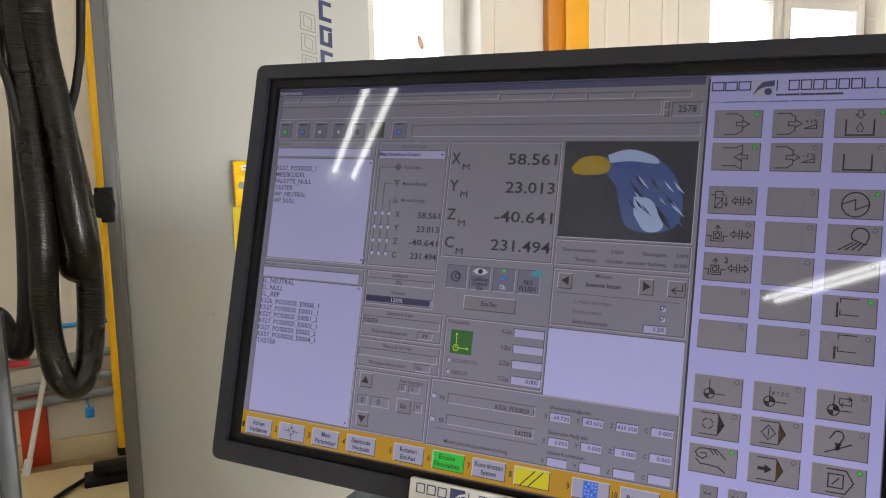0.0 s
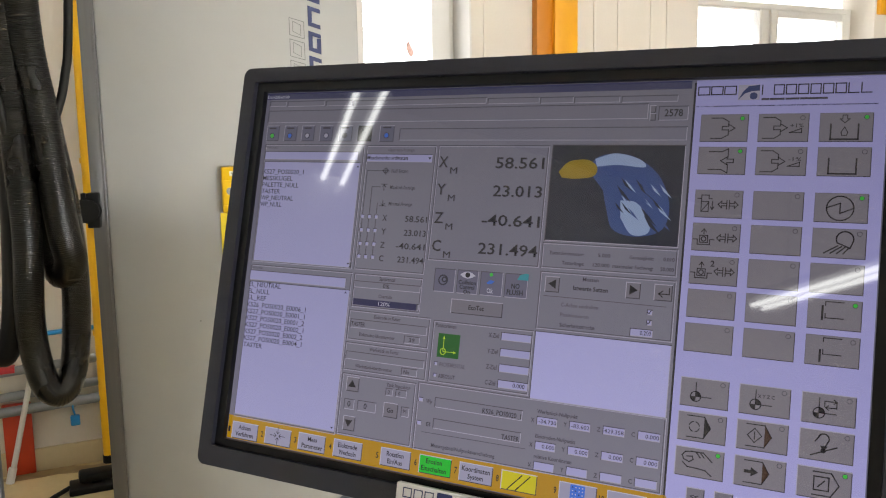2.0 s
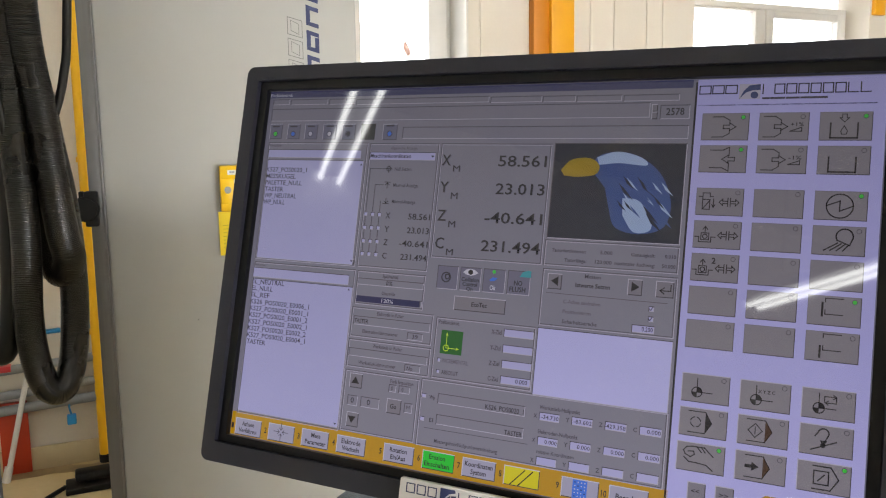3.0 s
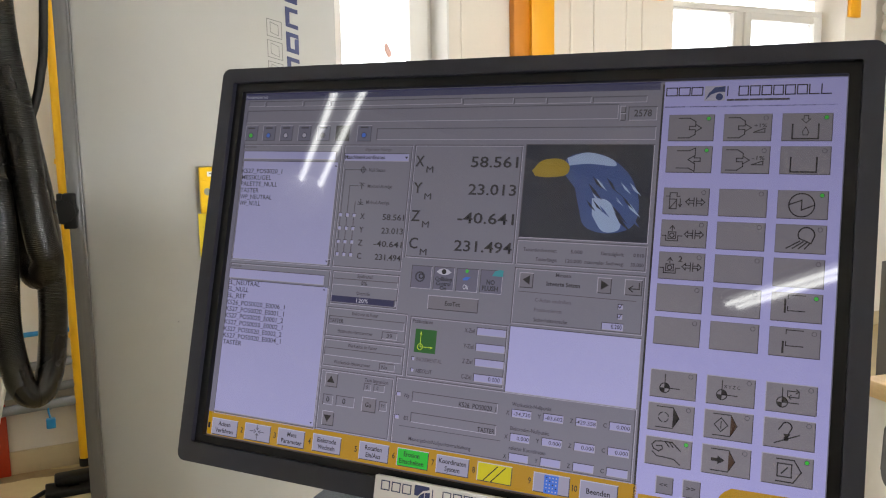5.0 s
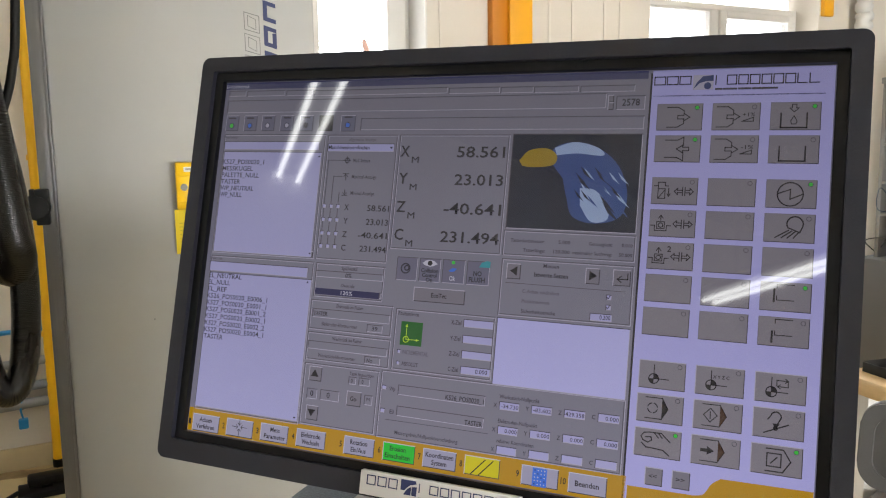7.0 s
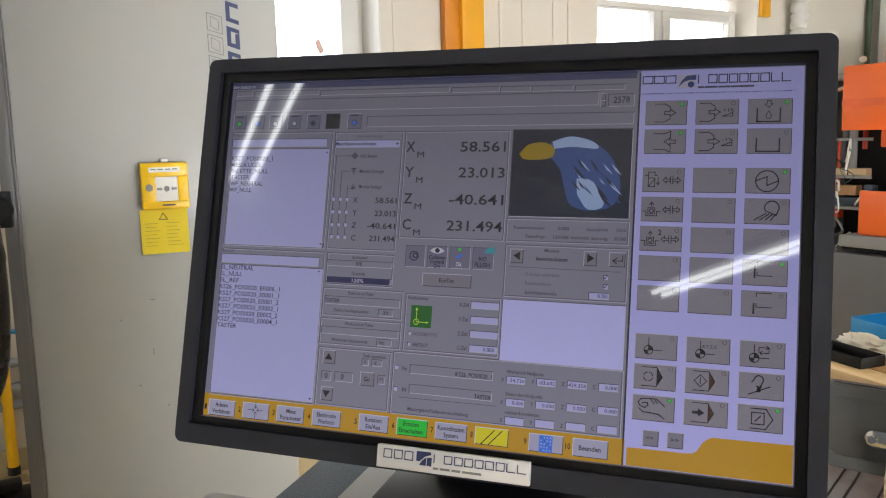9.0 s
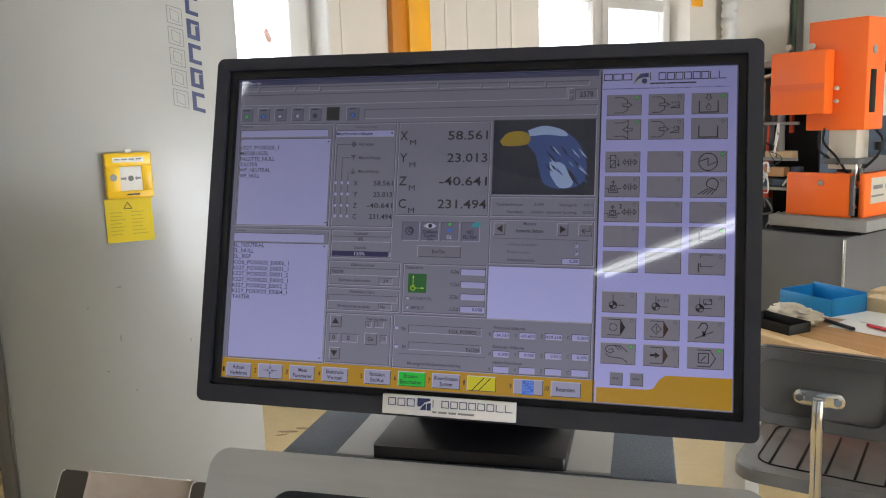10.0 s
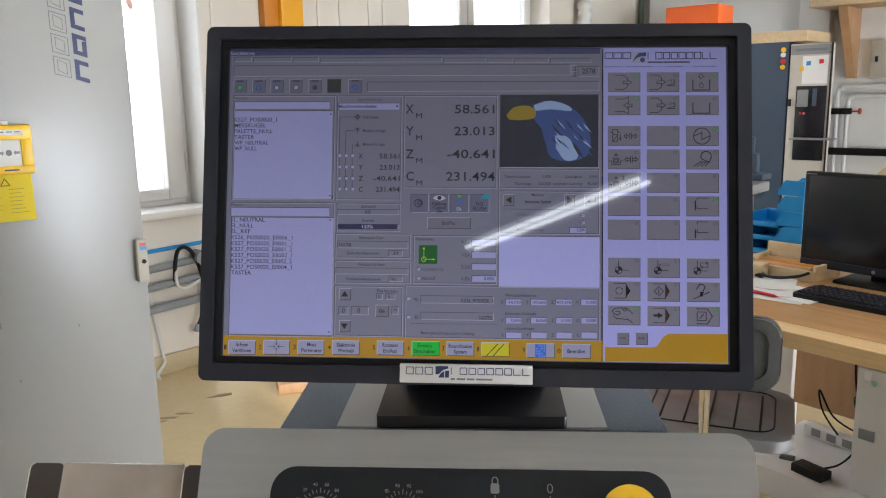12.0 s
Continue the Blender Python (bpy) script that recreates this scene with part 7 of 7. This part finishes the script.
# ---------------------------------------------------------------- back wall: cabinets, pipes, shelf
blue = thing("control_cabinet", rc(4.0, 1.49, 0), "slate blue steel cabinet with a printed notice", "cabinet")
part("body", B(((0.55, 0.95, 1.78), (0.275, 0.475, 0.90), 0.005)), BLUEC, blue)
notice = part("notice", B(((0.001, 0.19, 0.297), (-0.004, 0.372, 1.565))), PAPER, blue, "white printed notice")
for z in (1.60, 1.50):
    part("picture_field", B(((0.0006, 0.035, 0.04), (-0.0052, 0.375, z))), GREYPRINT, notice)
part("print_bar", B(((0.0006, 0.03, 0.016), (-0.0052, 0.345, 1.69))), GREYPRINT, notice)
solo("plank", B(((0.5, 1.1, 0.075), (0.25, 0.47, 0.0375), 0.004)), PALEW, rc(4.0, 1.53, 1.79), "pale wooden plank lying on the cabinet", "plank")
wc = thing("electrical_cabinet", rc(4.0, 1.785, 0), "cream electrical cabinet with a dark recessed panel", "cabinet")
part("front", B(((0.05, 0.283, 1.77), (0.025, 0.1415, 0.885), 0.004)), CREAMC, wc)
part("body", B(((0.50, 0.10, 1.75), (0.30, 0.225, 0.875), 0.004)), CREAMC, wc)
part("header", B(((0.006, 0.275, 0.065), (-0.003, 0.1415, 1.728), 0.002)), LGREY, wc, "grey header strip with print")
part("print_bar", B(((0.001, 0.21, 0.018), (-0.0068, 0.14, 1.728))), GREYPRINT, wc)
part("edge_strip", B(((0.012, 0.010, 1.77), (-0.004, 0.003, 0.885), 0.002)), BLACK, wc)
rec = part("dark_panel", B(((0.006, 0.205, 0.52), (-0.003, 0.125, 1.22), 0.002)), SCREENOFF, wc, "dark recessed operating panel")
part("screen", B(((0.004, 0.075, 0.12), (-0.008, 0.180, 1.395), 0.006)), LGREY, rec, "small grey tube screen")
part("meter", B(((0.004, 0.03, 0.12), (-0.008, 0.10, 1.40), 0.003)), BLUEC, rec)
for y in (0.19, 0.165):
    part("push_button", B(((0.006, 0.014, 0.014), (-0.008, y, 1.29), 0.003)), REDPL, rec)
part("folding_shelf", B(((0.10, 0.30, 0.012), (-0.055, 0.075, 1.115), 0.003)), LGREY, wc)
for y, z, mt in ((0.07, 1.645, REDPL), (0.155, 1.635, BLUEP), (0.20, 1.60, CALLY)):
    part("sticker", B(((0.002, 0.03, 0.03), (-0.004, y, z), 0.0008)), mt, wc)
part("paper_label", B(((0.002, 0.17, 0.19), (-0.002, 0.11, 1.59))), PAPER, wc)
part("door_lock", B(((0.02, 0.02, 0.05), (-0.01, 0.268, 1.365), 0.004)), BLACK, wc)
for k, (z, mt) in enumerate(((1.735, CALLY), (1.70, PAPER), (1.655, REDPL), (1.615, CALLY))):
    bm = bmesh.new()
    rod(bm, (-0.002, 0.035, z), (-0.014, 0.035, z), 0.017, 14)
    part("signal_light", bm, mt, blue, "round signal light")
spray = solo("spray_gun", B(((0.05, 0.05, 0.16), (0, 0, 0.08), 0.012), ((0.03, 0.05, 0.12), (0, 0.03, 0.20), 0.01), ((0.16, 0.16, 0.04), (0, 0, 0.02), 0.01)), BLUEC, rk(2.93, 1.70, 0.872 - 0.001), "blue-grey hand device on the machine table", "device")

for k, (b, top) in enumerate(((1.66, 1.465), (1.735, 1.395))):
    bm = bmesh.new()
    tube(bm, curve([(0, 0, 0.4), (0, 0, 1.0), (0, 0, top - 0.06), (0, -0.02, top - 0.015), (0, -0.06, top), (0, -0.3, top), (0, -1.6, top)], 60), 0.016, 12)
    solo("wall_pipe", bm, PIPEW, rb(A1 - 0.05, b, 0), "white painted heating pipe on the wall", "pipe", "heating pipes")
    v = thing("pipe_valve", rb(A1 - 0.075, b, 1.285), "small black shut-off valve on the pipe", "valve", "pipe valves")
    part("body", B(((0.05, 0.07, 0.045), (0, 0, 0), 0.006)), BLACK, v)
    bm = bmesh.new()
    rod(bm, (0, -0.03, 0), (0, -0.09, 0), 0.006, 8)
    rod(bm, (0, -0.085, 0), (0, -0.10, 0), 0.022, 12)
    part("hand_wheel", bm, REDP if k else BLACK, v)
bm = bmesh.new()
rod(bm, (0, 0.2, 0), (0, -1.8, 0), 0.028, 12)
solo("dark_pipe", bm, BLACK, rb(A1 - 0.07, 1.62, 0.985), "dark insulated pipe along the wall", "pipe")
eb = thing("meter_box", rb(A1, 1.87, 1.52), "beige wall box with a keyhole", "box")
part("case", B(((0.06, 0.40, 0.27), (-0.03, -0.20, 0.135), 0.005)), CREAMC, eb)
part("door", B(((0.004, 0.37, 0.24), (-0.062, -0.20, 0.135), 0.002)), CREAMC, eb)
part("lock", B(((0.006, 0.02, 0.04), (-0.066, -0.04, 0.14), 0.002)), BLACK, eb)
ws = thing("wall_shelf", rb(A1, 1.60, 2.03), "brown wall shelf on wooden brackets with dark boxes", "shelf")
part("board", B(((0.40, 1.6, 0.05), (-0.20, -0.72, 0.025), 0.004)), PALEW, ws)
bm = bmesh.new()
slab(bm, [(0, 0), (0, -0.50), (-0.05, -0.50), (-0.36, 0)], -0.03, 0.03)
bmesh.ops.rotate(bm, cent=(0, 0, 0), matrix=Matrix.Rotation(radians(90), 3, "X"), verts=bm.verts)
bmesh.ops.translate(bm, vec=(-0.002, -0.14, -0.002), verts=bm.verts)
part("bracket", bm, BENCHD, ws, "brown wooden bracket")
bm = bmesh.new()
slab(bm, [(0, 0), (0, -0.50), (-0.05, -0.50), (-0.36, 0)], -0.03, 0.03)
bmesh.ops.rotate(bm, cent=(0, 0, 0), matrix=Matrix.Rotation(radians(90), 3, "X"), verts=bm.verts)
bmesh.ops.translate(bm, vec=(-0.002, -1.2, -0.002), verts=bm.verts)
part("bracket", bm, BENCHD, ws, "brown wooden bracket")
for k in range(4):
    solo("storage_box", B(((0.25, 0.22, 0.16), (-0.18, -0.11, 0.08), 0.004)), BLACK, rb(A1, 1.64 + 0.26 * k, 2.081), "dark storage box on the wall shelf", "box", "boxes on the wall shelf")
solo("wall_pilaster", B(((0.10, 0.22, HIGH), (-0.05, -0.11, HIGH / 2), 0.003)), WALLW, rb(A1, 1.36, 0), "white plastered wall pier", "trim", kind="structure")
